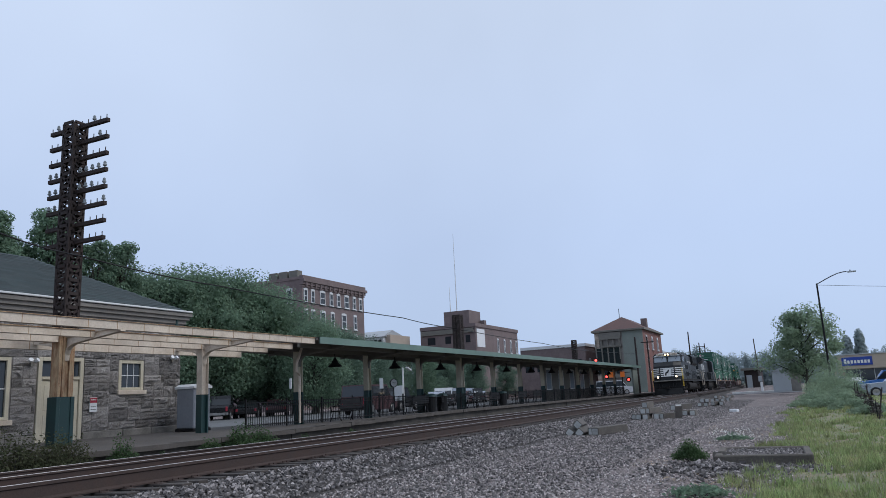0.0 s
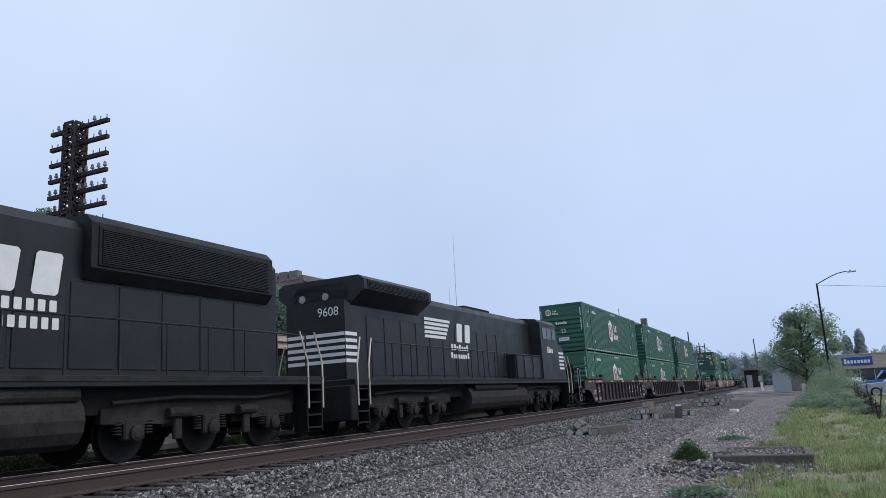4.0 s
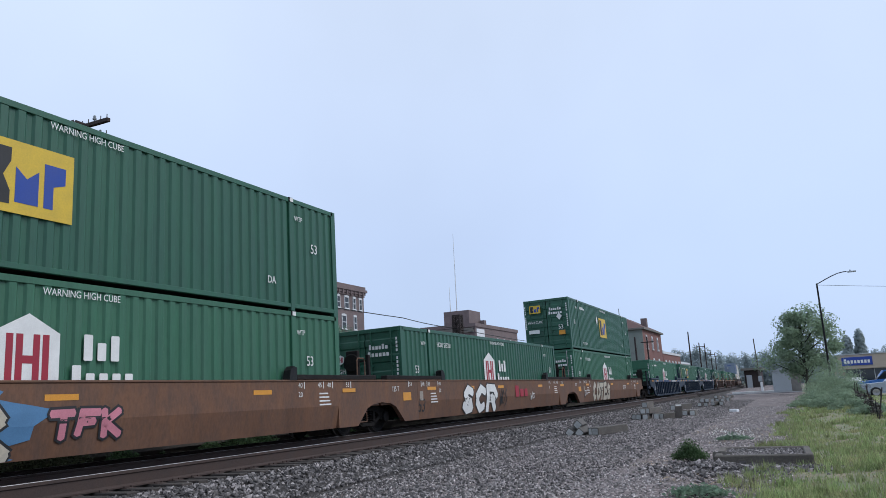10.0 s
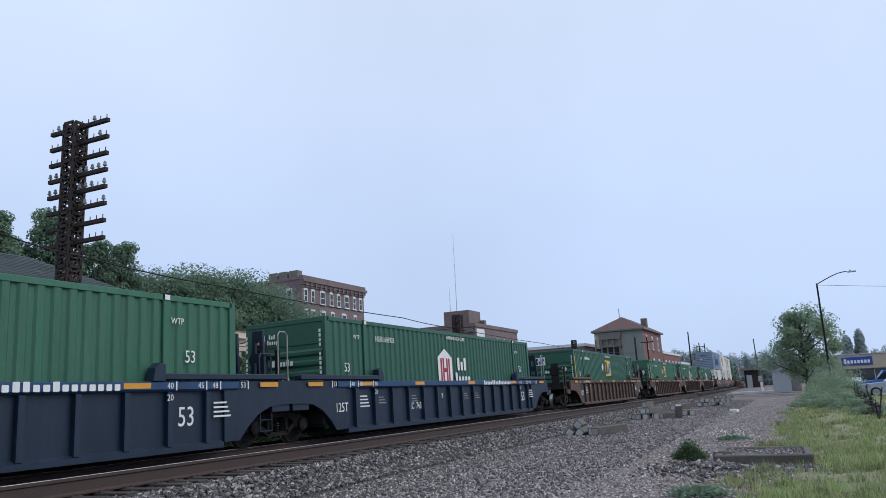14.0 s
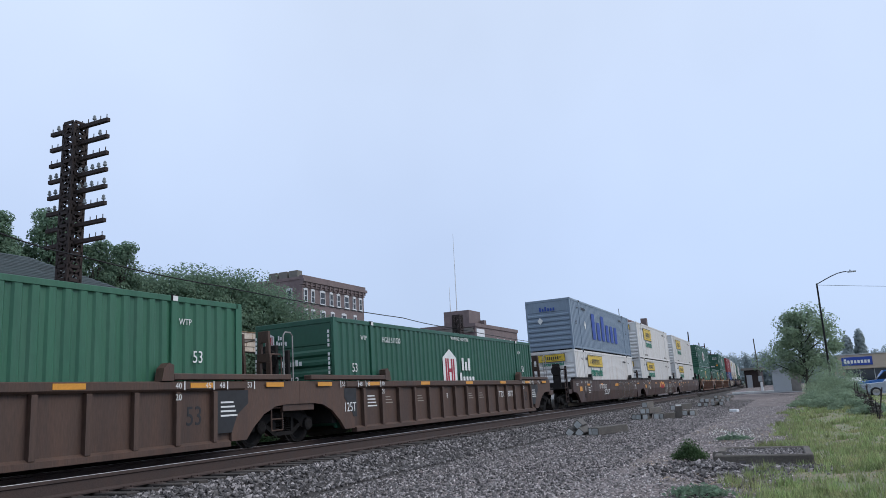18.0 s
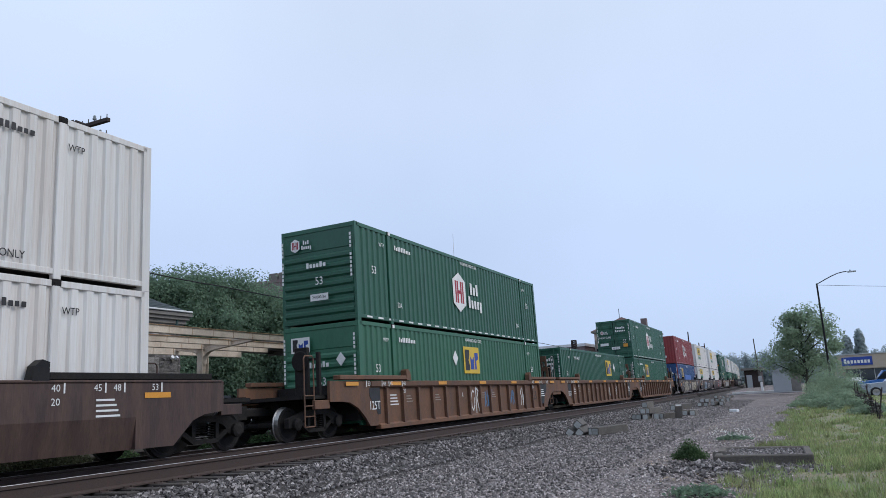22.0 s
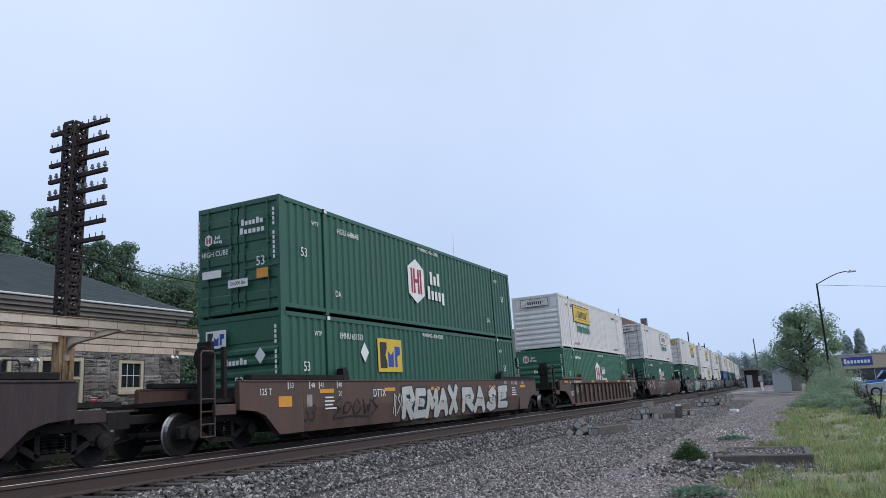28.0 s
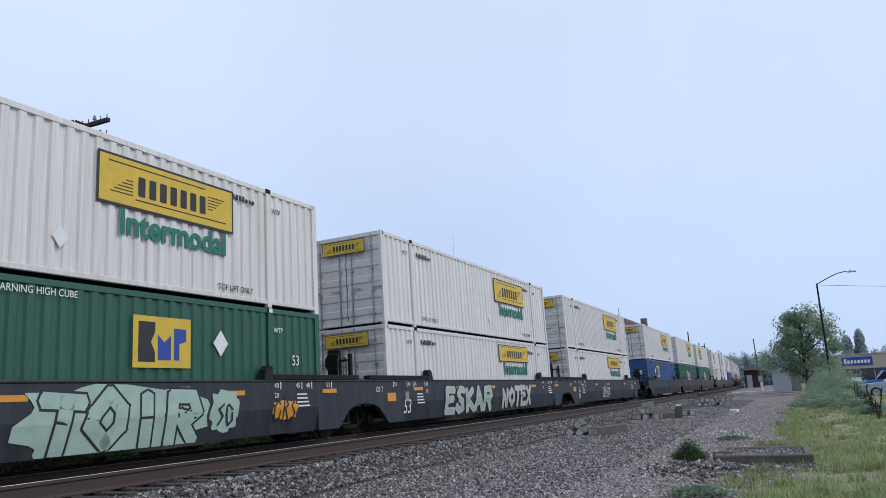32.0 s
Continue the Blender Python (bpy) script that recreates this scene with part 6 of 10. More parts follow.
    for x in (4.4, 5.7, 7.0, 8.1):
        part("roof_fan", Mesh().lathe([(0.5, 0.0), (0.52, 0.08), (0.45, 0.14), (0.1, 0.16)], 20, pose(x, 0, 4.6)), M["black"], c, "round roof fan")
    part("inverter_cabinet", Mesh().box(-6.45, -4.15, -1.49, 1.49, 1.68, 3.47, 0.03), lk, c, "black equipment cabinet")
    for z0, z1 in ((1.95, 2.45), (2.7, 3.2)):
        rim = Mesh()
        for a, b, d, e in ((-6.34, -6.24, z0 - 0.06, z1 + 0.06), (-4.36, -4.26, z0 - 0.06, z1 + 0.06), (-6.24, -4.36, z0 - 0.06, z0 + 0.02), (-6.24, -4.36, z1 - 0.02, z1 + 0.06)):
            rim.box(a, b, -1.53, -1.49, d, e, 0.01)
        part("intake_frame", rim, lk, c, "raised frame round a dark intake")
        part("intake_panel", Mesh().box(-6.24, -4.36, -1.5, -1.492, z0 + 0.02, z1 - 0.02), M["under"], c, "dark recessed intake")
    part("blower_housing", Mesh().prism([(-6.45, 3.85), (-6.45, 4.55), (-2.1, 4.5), (-2.1, 3.85)], -1.3, 1.3), lk, c)
    part("intake_grille", louvre(-6.2, -3.6, 3.5, 4.0, -1.33, 6), M["black"], c)
    part("filter_box", Mesh().prism([(-2.05, 3.3), (-2.05, 4.62), (-0.75, 4.62), (-0.4, 4.42), (-0.4, 3.3)], -1.12, 1.12), lk, c)
    part("side_locker", Mesh().box(-3.7, -0.45, -1.42, 1.42, 1.68, 3.5, 0.03), lk, c)
    for a, b in ((-3.6, -2.1), (-2.0, -0.55)):
        part("locker_door", Mesh().box(a, b, -1.445, -1.42, 1.8, 2.6, 0.01), lk, c)
        part("louvre", louvre(a + 0.3, b - 0.3, 2.15, 2.4, -1.47, 4), lk, c)
        part("locker_door", Mesh().box(a, b, -1.445, -1.42, 2.7, 3.4, 0.01), lk, c)
    door = Mesh().box(0.02, 0.98, -1.02, -1.0, 1.8, 3.35, 0.012).done("hood_door", lk)
    for i in range(8):
        part("hood_door", door, None, c, "", pose(0.2 + i * 1.05, 0, 0))
    # painted emblem on the hood
    y = -1.026
    for i in range(5):
        z = 3.72 - i * 0.16
        part("hood_stripe", poly([(-0.38, z), (1.35 - 0.1 * i, z), (1.35 - 0.1 * i, z + 0.1), (-0.38, z + 0.1)], -0.004), M["mark"], c, "white stripe", pose(0, y, 0))
    part("hood_emblem", poly([(0.9, 2.95), (1.3, 3.1), (1.6, 3.82), (1.25, 3.75), (0.8, 3.55)], -0.006), M["mark_black"], c, "black emblem shape", pose(0.1, y - 0.002, 0))
    part("painted_name", blocks(1.6, 0.75, 2, 0.12, pattern="tt"), M["mark"], c, "large white letter blocks", pose(2.5, y, 3.42))
    part("painted_name", blocks(1.5, 0.2, 7, pattern="ttttttt"), M["mark"], c, "white letter blocks", pose(2.4, y, 2.86))
    part("painted_name", blocks(1.6, 0.2, 8, pattern="tttttttt"), M["mark"], c, "white letter blocks", pose(2.4, y, 2.56))
    for s in (-1, 1):
        handrails(c, -0.4, 9.6, 9, s)
    part("horn", Mesh().tube((-0.3, -0.1, 4.62), (0.3, -0.1, 4.66), 0.05, 0.1).tube((-0.3, 0.12, 4.62), (0.2, 0.12, 4.64), 0.04, 0.08), M["black"], c, "roof horns")
    tank = Mesh().prism(TANK, -3.8, 3.4, "x")
    part("fuel_tank", tank, M["dusty"], c, "dusty rounded fuel tank")
    part("air_tank", Mesh().tube((-0.4, -1.3, 1.36), (3.3, -1.3, 1.36), 0.16, n=14), M["dusty"], c, "dusty air tank")
    part("air_tank", Mesh().tube((-0.4, 1.2, 1.38), (3.3, 1.2, 1.38), 0.14, n=14), M["under"], c)
    for x in (-6.7, 6.7):
        loco_truck(c, x, u)
    return rolls(c, u, 0.0)


def locomotive_rear():
    u = -15.1
    c = thing("locomotive", "black diesel locomotive running long hood first, dusty", "locomotive", group="locomotives of the train")
    lk = M["loco"]
    part("deck", Mesh().box(-10.6, 10.5, -1.53, 1.53, 1.42, 1.62, 0.02), lk, c)
    part("sill_edge", Mesh().box(-10.5, 10.4, -1.552, -1.53, 1.52, 1.61), M["dusty"], c, "dusty worn edge strip")
    part("hood", Mesh().prism([(-0.95, 1.62), (-0.95, 4.2), (-0.8, 4.42), (0.8, 4.42), (0.95, 4.2), (0.95, 1.62)], -9.9, 6.0, "x"), lk, c, "black long hood")
    part("radiator_wings", Mesh().prism([(-0.95, 3.75), (-1.5, 4.15), (-1.5, 4.45), (-1.3, 4.58), (1.3, 4.58), (1.5, 4.45), (1.5, 4.15), (0.95, 3.75)], -9.9, -5.6, "x"), lk, c, "overhanging radiator wings")
    part("radiator_grille", louvre(-9.7, -5.8, 4.17, 4.44, -1.52, 5), M["black"], c)
    part("end_hood", Mesh().prism([(-1.0, 1.62), (-1.0, 3.9), (1.0, 3.9), (1.0, 1.62)], -10.2, -9.9, "x"), lk, c)
    part("number", lettering("9608", 0.26, M["mark"]), None, c, "white number", Matrix.Translation((-10.21, -0.45, 3.55)) @ Matrix.Rotation(radians(-90), 4, "Z"))
    for i in range(5):
        part("end_stripe", stripes([(2.1 + i * 0.19, -0.98, 0.98)]), M["mark"], c, "white stripe", Matrix.Translation((-10.205, 0, 0)) @ Matrix.Rotation(radians(-90), 4, "Z"))
        part("end_stripe", stripes([(2.1 + i * 0.19, -10.2, -9.6)]), M["mark"], c, "white stripe", pose(0, -1.002, 0))
    for y in (-0.4, 0.4):
        part("end_light", Mesh().lathe([(0.1, 0.0), (0.11, 0.05)], 14, pose(-10.2, y, 4.0, 0, -90)), M["steel"], c)
    cabin = part("cab", Mesh().prism([(6.0, 1.62), (6.0, 4.3), (8.4, 4.25), (8.7, 3.5), (8.7, 1.62)], -1.5, 1.5), lk, c, "black wide cab")
    part("cab_roof", Mesh().prism([(-1.52, 4.2), (-1.3, 4.44), (-0.5, 4.55), (0.5, 4.55), (1.3, 4.44), (1.52, 4.2)], 5.95, 8.6, "x"), lk, cabin)
    for s in (-1, 1):
        for a, b in ((6.3, 6.9), (7.0, 7.7), (7.8, 8.3)):
            part("side_window", Mesh().box(a, b, s * 1.505 - 0.012, s * 1.505 + 0.012, 3.5, 4.05, 0.008), M["glass"], cabin, "dark side window")
    number_bars(cabin, 7.3, -1.505, 3.0, 0.9, 0.3, 4)
    part("nose", Mesh().prism([(8.7, 1.62), (8.7, 3.45), (9.8, 3.2), (10.1, 1.62)], -1.4, 1.4), lk, c, "black short nose")
    for i in range(5):
        part("nose_stripe", stripes([(2.1 + i * 0.19, 8.75, 9.85)]), M["mark"], c, "white stripe", pose(0, -1.404, 0))
    part("side_cabinet", Mesh().box(2.6, 5.9, -1.45, 1.45, 1.64, 2.7, 0.03), lk, c)
    door = Mesh().box(0.02, 0.98, -0.97, -0.95, 1.75, 3.5, 0.012).done("hood_door", lk)
    for i in range(11):
        part("hood_door", door, None, c, "", pose(-9.0 + i * 1.05, 0, 0))
    y = -0.976
    for i in range(5):
        z = 3.65 - i * 0.15
        part("hood_stripe", poly([(-5.2, z), (-3.1 - 0.1 * i, z), (-3.1 - 0.1 * i, z + 0.1), (-5.15, z + 0.1)], -0.004), M["mark"], c, "white stripe", pose(0, y, 0))
    part("painted_name", blocks(1.5, 0.7, 2, 0.12, pattern="tt"), M["mark"], c, "large white letter blocks", pose(-1.9, y, 3.35))
    part("painted_name", blocks(1.6, 0.22, 7), M["mark"], c, "white letter blocks", pose(-2.3, y, 2.8))
    part("painted_name", blocks(1.7, 0.22, 8), M["mark"], c, "white letter blocks", pose(-2.3, y, 2.5))
    part("exhaust_stack", Mesh().box(-0.5, 2.2, -0.5, 0.5, 4.42, 4.62, 0.04), M["under"], c)
    for s in (-1, 1):
        handrails(c, -9.6, 5.8, 13, s)
    steps_and_rails(c, -10.2, -1, "cream")
    steps_and_rails(c, 10.2, 1, "cream")
    part("pilot", Mesh().box(-10.8, -10.5, -1.5, 1.5, 0.5, 1.45, 0.03), M["under"], c)
    part("centre_sill", Mesh().box(-10.2, 10.0, -1.1, 1.1, 1.0, 1.43), M["under"], c)
    part("pilot", Mesh().box(10.4, 10.7, -1.5, 1.5, 0.5, 1.45, 0.03), M["under"], c)
    part("coupler", GEAR["coupler"], None, c, "sooty coupler", pose(0.6, 0, 0))
    part("coupler", GEAR["coupler"], None, c, "sooty coupler", pose(-0.6, 0, 0, 0, 0, 180))
    tank = Mesh().prism(TANK, -2.6, 3.6, "x")
    part("fuel_tank", tank, M["dusty"], c, "dusty fuel tank")
    part("air_tank", Mesh().tube((-2.2, -1.3, 1.3), (2.4, -1.3, 1.3), 0.16, n=14), M["under"], c)
    for x in (-6.6, 6.6):
        loco_truck(c, x, u)
    return rolls(c, u, 0.0)


# ---- ground ----
def smooth(a, b, x):
    t = min(1.0, max(0.0, (x - a) / (b - a)))
    return t * t * (3 - 2 * t)


def ground_z(x, y):
    """Yard level beside the track, a ditch before the platform, the town a little higher behind."""
    yard = -0.5 + 0.18 * smooth(70, 130, x)
    lat = y - line_y(x)
    z = yard
    if lat > 2.6:
        z = yard + (0.0 if lat < 4.6 else 0.55 * smooth(4.6, 7.0, lat))
    z += 0.05 * noise.noise(Vector((x * 0.25, y * 0.25, 0))) + 0.025 * noise.noise(Vector((x * 1.1, y * 1.1, 3)))
    if lat < -12.2:
        z += 0.10 * smooth(-12.2, -14.0, lat)
    return z


def grid_sheet(xs, ys, height):
    me = Mesh()
    vs = [(x, y, height(x, y)) for x in xs for y in ys]
    n = len(ys)
    return me.add(vs, [(i * n + j, (i + 1) * n + j, (i + 1) * n + j + 1, i * n + j + 1) for i in range(len(xs) - 1) for j in range(n - 1)])


def steps(*spans):
    out = []
    for a, b, n in spans:
        out += [a + (b - a) * i / n for i in range(n)]
    return out + [spans[-1][1]]


def lay_ground():
    xs = steps((-900, -60, 12), (-60, 0, 20), (0, 50, 130), (50, 130, 60), (130, 400, 30), (400, 2500, 14))
    ys = steps((-1500, -60, 10), (-60, -12, 16), (-12, 18, 110), (18, 60, 24), (60, 400, 16), (400, 1800, 8))
    solo("ground", grid_sheet(xs, ys, ground_z), ground_material(), "dark compacted gravel yard with weeds and thin grass", "ground", kind="structure")


def ground_material():
    """Gravel by the track, grass on the far side of the yard, divided by a ragged edge."""
    m = mat("yard surface", (0.19, 0.161, 0.156), 0.92, 0, 0.3, 0.35, 24, 1.0, (0.15, 0.118, 0.108), 0.55, depth=0.05)
    n, l = m.node_tree.nodes, m.node_tree.links
    b = n["Principled BSDF"]
    old = b.inputs["Base Color"].links[0].from_socket
    tc = n.new("ShaderNodeTexCoord")
    sep = n.new("ShaderNodeSeparateXYZ")
    l.new(tc.outputs["Object"], sep.inputs[0])
    t = n.new("ShaderNodeTexNoise")
    t.inputs["Scale"].default_value, t.inputs["Detail"].default_value = 0.5, 8
    l.new(tc.outputs["Object"], t.inputs["Vector"])

    def calc(op, a, c, clamp=False):
        x = n.new("ShaderNodeMath")
        x.operation, x.use_clamp = op, clamp
        for i, v in enumerate((a, c)):
            if isinstance(v, (int, float)):
                x.inputs[i].default_value = v
            else:
                l.new(v, x.inputs[i])
        return x.outputs[0]
    wob = calc("MULTIPLY", calc("SUBTRACT", t.outputs[0], 0.5), 3.0)
    edge = calc("ADD", calc("SUBTRACT", 0.9, sep.outputs["Y"]), wob)
    grass = calc("MULTIPLY", edge, 1.4, True)
    town = calc("MULTIPLY", calc("SUBTRACT", sep.outputs["Y"], 24.0), 0.5, True)
    far = calc("MULTIPLY", calc("SUBTRACT", sep.outputs["X"], 260.0), 0.02, True)
    t2 = n.new("ShaderNodeTexNoise")
    t2.inputs["Scale"].default_value, t2.inputs["Detail"].default_value = 2.5, 8
    l.new(tc.outputs["Object"], t2.inputs["Vector"])
    ramp = n.new("ShaderNodeValToRGB")
    e = ramp.color_ramp.elements
    e[0].position, e[0].color = 0.35, (0.18, 0.215, 0.11, 1)
    e[1].position, e[1].color = 0.68, (0.30, 0.25, 0.18, 1)
    l.new(t2.outputs[0], ramp.inputs[0])
    # single pebbles in the gravel
    cells = n.new("ShaderNodeTexVoronoi")
    cells.inputs["Scale"].default_value = 26.0
    l.new(tc.outputs["Object"], cells.inputs["Vector"])
    tone = n.new("ShaderNodeSeparateColor")
    l.new(cells.outputs["Color"], tone.inputs[0])
    speck = calc("ADD", calc("MULTIPLY", calc("POWER", tone.outputs[0], 2.2), 1.5), 0.5)
    sc = n.new("ShaderNodeVectorMath")
    sc.operation = "SCALE"
    l.new(old, sc.inputs[0])
    l.new(speck, sc.inputs["Scale"])
    old = sc.outputs[0]
    mx = n.new("ShaderNodeMix")
    mx.data_type = "RGBA"
    l.new(calc("MAXIMUM", grass, far), mx.inputs["Factor"])
    l.new(old, mx.inputs["A"])
    l.new(ramp.outputs[0], mx.inputs["B"])
    l.new(mx.outputs["Result"], b.inputs["Base Color"])
    return m


def sweep(xs, profile):
    """A strip that follows the track: profile of lateral and height pairs."""
    me = Mesh()
    k = len(profile)
    vs = [on_line(x, a, z) for x in xs for a, z in profile]
    return me.add(vs, [(i * k + j, (i + 1) * k + j, (i + 1) * k + (j + 1) % k, i * k + (j + 1) % k) for i in range(len(xs) - 1) for j in range(k)])


def lay_track():
    xs = steps((-120, 0, 40), (0, 160, 80), (160, 1400, 120))
    bed = Mesh()
    prof = [(-4.9, -0.62), (-4.2, -0.5), (-3.6, -0.38), (-3.0, -0.29), (-1.85, -0.27), (-1.45, -0.16), (0, -0.16), (1.4, -0.16), (1.9, -0.28), (2.5, -0.45), (3.0, -0.62)]
    k = len(prof)
    vs = [on_line(x, a, z + 0.02 * noise.noise(Vector((x, a * 2, 0)))) for x in xs for a, z in prof]
    bed.add(vs, [(i * k + j, (i + 1) * k + j, (i + 1) * k + j + 1, i * k + j + 1) for i in range(len(xs) - 1) for j in range(k - 1)])
    solo("ballast_bed", bed, M["ballast"], "grey-brown crushed stone ballast bed under the track", "ballast", kind="structure")
    track = thing("railway_track", "rusty steel rails on dark timber ties in ballast", "railway track", kind="structure")
    for c, up, tall in ((-2.215, LIFT - 0.03, 1.5), (-0.755, LIFT, 1.0), (0.755, LIFT, 1.0)):
        web = [(c - 0.07, -0.18), (c + 0.07, -0.18), (c + 0.07, -0.165), (c + 0.012, -0.145), (c + 0.012, -0.045), (c + 0.036, -0.035), (c + 0.036, -0.006),
               (c - 0.036, -0.006), (c - 0.036, -0.035), (c - 0.012, -0.045), (c - 0.012, -0.145), (c - 0.07, -0.165)]
        part("rail", sweep(xs, [(q, z * tall + up) for q, z in web]), M["rail"], track, "rusty steel rail")
        head = [(c - 0.016, -0.006), (c + 0.016, -0.006), (c + 0.013, 0.0), (c - 0.013, 0.0)]
        part("rail_head", sweep(xs, [(q, z + up) for q, z in head]), M["rail_top"], track, "polished running surface")
    tie = Mesh().box(-0.115, 0.115, -1.75, 1.3, -0.375 + LIFT, -0.2 + LIFT, 0.012).box(-0.115, 0.115, -2.95, -1.75, -0.46 + LIFT, -0.31 + LIFT, 0.012).done("tie", M["tie"])
    plate = Mesh()
    for c, up in ((-2.215, LIFT - 0.12), (-0.755, LIFT), (0.755, LIFT)):
        plate.box(-0.1, 0.1, c - 0.18, c + 0.18, -0.2 + up, -0.178 + up, 0.004)
        for dx in (-0.07, 0.07):
            for dy in (-0.1, 0.1):
                plate.box(dx - 0.014, dx + 0.014, c + dy - 0.014, c + dy + 0.014, -0.178 + up, -0.15 + up)
    plate = plate.done("tie_plates", M["rail"])
    rng = random.Random(3)
    for i in range(190):
        x = -8 + i * 0.5
        t = part("tie", tie, None, track, "", rail_pose(x) @ pose(rng.uniform(-0.03, 0.03), rng.uniform(-0.06, 0.06), rng.uniform(-0.012, 0.005), 0, 0, rng.uniform(-1.5, 1.5)))
        if i < 70:
            part("tie_plates", plate, None, t)
    rest = Mesh()
    for i in range(260):
        rest.box(-0.115, 0.115, -2.8, 1.3, -0.375 + LIFT, -0.2 + LIFT, 0, rail_pose(87.2 + i * 0.5))
    ob = part("far_ties", rest, M["tie"], track)
    ob["kind"] = "stuff"


def rock(rng, r):
    """A small angular stone as vertices and faces."""
    base = [(1, 0, 0), (-1, 0, 0), (0, 1, 0), (0, -1, 0), (0, 0, 1), (0, 0, -1)]
    q = Euler((rng.uniform(0, 6), rng.uniform(0, 6), rng.uniform(0, 6))).to_matrix()
    vs = [q @ (Vector(p) * r * rng.uniform(0.6, 1.25)) for p in base]
    return vs, [(0, 2, 4), (2, 1, 4), (1, 3, 4), (3, 0, 4), (2, 0, 5), (1, 2, 5), (3, 1, 5), (0, 3, 5)]


def stones(name, places, sizes, label, category, seed, surface="pebble"):
    """Many angular stones in one mesh."""
    g = np.random.RandomState(seed)
    n = len(places)
    base = np.array([(1, 0, 0), (-1, 0, 0), (0, 1, 0), (0, -1, 0), (0, 0, 1), (0, 0, -1), (.6, .6, .5), (-.6, -.5, .6)], float)[:6]
    v = base[None] * g.uniform(0.55, 1.3, (n, 6, 1)) * np.asarray(sizes)[:, None, None]
    q = g.normal(size=(n, 4))
    q /= np.linalg.norm(q, axis=1)[:, None]
    w, x, y, z = q.T
    rot = np.stack([1 - 2 * (y * y + z * z), 2 * (x * y - z * w), 2 * (x * z + y * w), 2 * (x * y + z * w), 1 - 2 * (x * x + z * z), 2 * (y * z - x * w),
                    2 * (x * z - y * w), 2 * (y * z + x * w), 1 - 2 * (x * x + y * y)], 1).reshape(n, 3, 3)
    v = np.einsum("nij,nkj->nki", rot, v) + np.asarray(places)[:, None, :]
    f = np.array([(0, 2, 4), (2, 1, 4), (1, 3, 4), (3, 0, 4), (2, 0, 5), (1, 2, 5), (3, 1, 5), (0, 3, 5)])
    faces = (np.arange(n) * 6)[:, None, None] + f[None]
    me = bpy.data.meshes.new(name)
    me.from_pydata(v.reshape(-1, 3).tolist(), [], faces.reshape(-1, 3).tolist())
    me.materials.append(M[surface])
    solo(name, me, None, label, category, kind="stuff")


def scatter_stones():
    rng = random.Random(11)
    pts, sz, dark, dsz = [], [], [], []
    while len(pts) < 62000:
        x = 0.5 + 70 * rng.random() ** 1.9
        lat = -1.4 - 7.5 * rng.random() ** 1.7 if rng.random() < 0.86 else rng.uniform(-1.4, 2.2)
        if min(abs(lat + 2.215), abs(abs(lat) - 0.755)) < 0.1 or (-2.75 < lat < 1.3 and rng.random() < 0.55):
            continue
        a = -lat
        z = -0.175 - 0.09 * smooth(1.5, 1.9, a) - 0.26 * smooth(3.0, 4.5, a) if lat < 0 else -0.17 - 0.28 * smooth(1.4, 2.5, lat)
        p = on_line(x, lat, z)
        if a > 3.4:
            p.z = max(p.z if a < 4.6 else -9, ground_z(p.x, p.y) + 0.004)
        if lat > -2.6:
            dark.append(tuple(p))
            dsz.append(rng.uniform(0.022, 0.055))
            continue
        pts.append(tuple(p))
        sz.append(rng.uniform(0.022, 0.06) * (1.0 if a < 4.5 else 0.75))
    stones("ballast_stones", pts, sz, "loose angular grey ballast stones beside the rails", "stones", 1)
    stones("fouled_ballast", dark, dsz, "dirty brown ballast stones between the rails, shade in their tone", "stones", 4, "shaded_stone")
    pts, sz = [], []
    for _ in range(46000):
        x = 5.0 + 45 * rng.random() ** 1.9
        y = rng.uniform(0.4, line_y(x) - 4.2)
        pts.append((x, y, ground_z(x, y) + 0.003))
        sz.append(rng.uniform(0.010, 0.03))
    stones("yard_gravel", pts, sz, "scattered small gravel on the yard", "gravel", 2, "chips")


# ---- the platform and its canopy ----
def plat_front(x):
    return 16.35 + BEND * x * x / 2


def plat_z(x):
    return 0.11 + 0.24 * smooth(11, 38, x)


COL_Y, COL_STEP, COL_0 = 19.0, 5.55, 14.5


def build_platform():
    xs = steps((-30, 10, 10), (10, 100, 45))
    top = Mesh()
    prof = lambda x: [(plat_front(x), plat_z(x)), (plat_front(x) + 1.6, plat_z(x) * 0.6 + 0.09), (COL_Y + BEND * x * x / 2, 0.235), (23.2 + BEND * x * x / 2, 0.25)]
    vs = [(x, y, z) for x in xs for y, z in prof(x)]
    top.add(vs, [(i * 4 + j, (i + 1) * 4 + j, (i + 1) * 4 + j + 1, i * 4 + j + 1) for i in range(len(xs) - 1) for j in range(3)])
    solo("platform", top, M["platform"], "dusty worn station platform paving", "platform", kind="structure")
    edge = thing("platform_edge", "stained concrete platform edge with a broken face", "platform edge", kind="structure")
    rng = random.Random(5)
    x = -24.0
    while x < 99:
        w = 1.83
        y, z = plat_front(x), plat_z(x)
        n = 6
        front = [(i * w / n, -0.05 + rng.uniform(-0.035, 0.06)) for i in range(n + 1)]
        slab = Mesh().prism(front + [(w, 0.42), (0, 0.42)], z - 0.13, z + 0.008, "z")
        part("edge_slab", slab, M["platform"], edge, "", pose(x, y, 0))
        face = Mesh().box(0.0, w, 0.1 + rng.uniform(0, 0.06), 0.4, -0.75, z - 0.13, 0.0)
        part("face_block", face, M["edge_dark"], edge, "dark stained concrete face", pose(x, y, 0))
        x += w


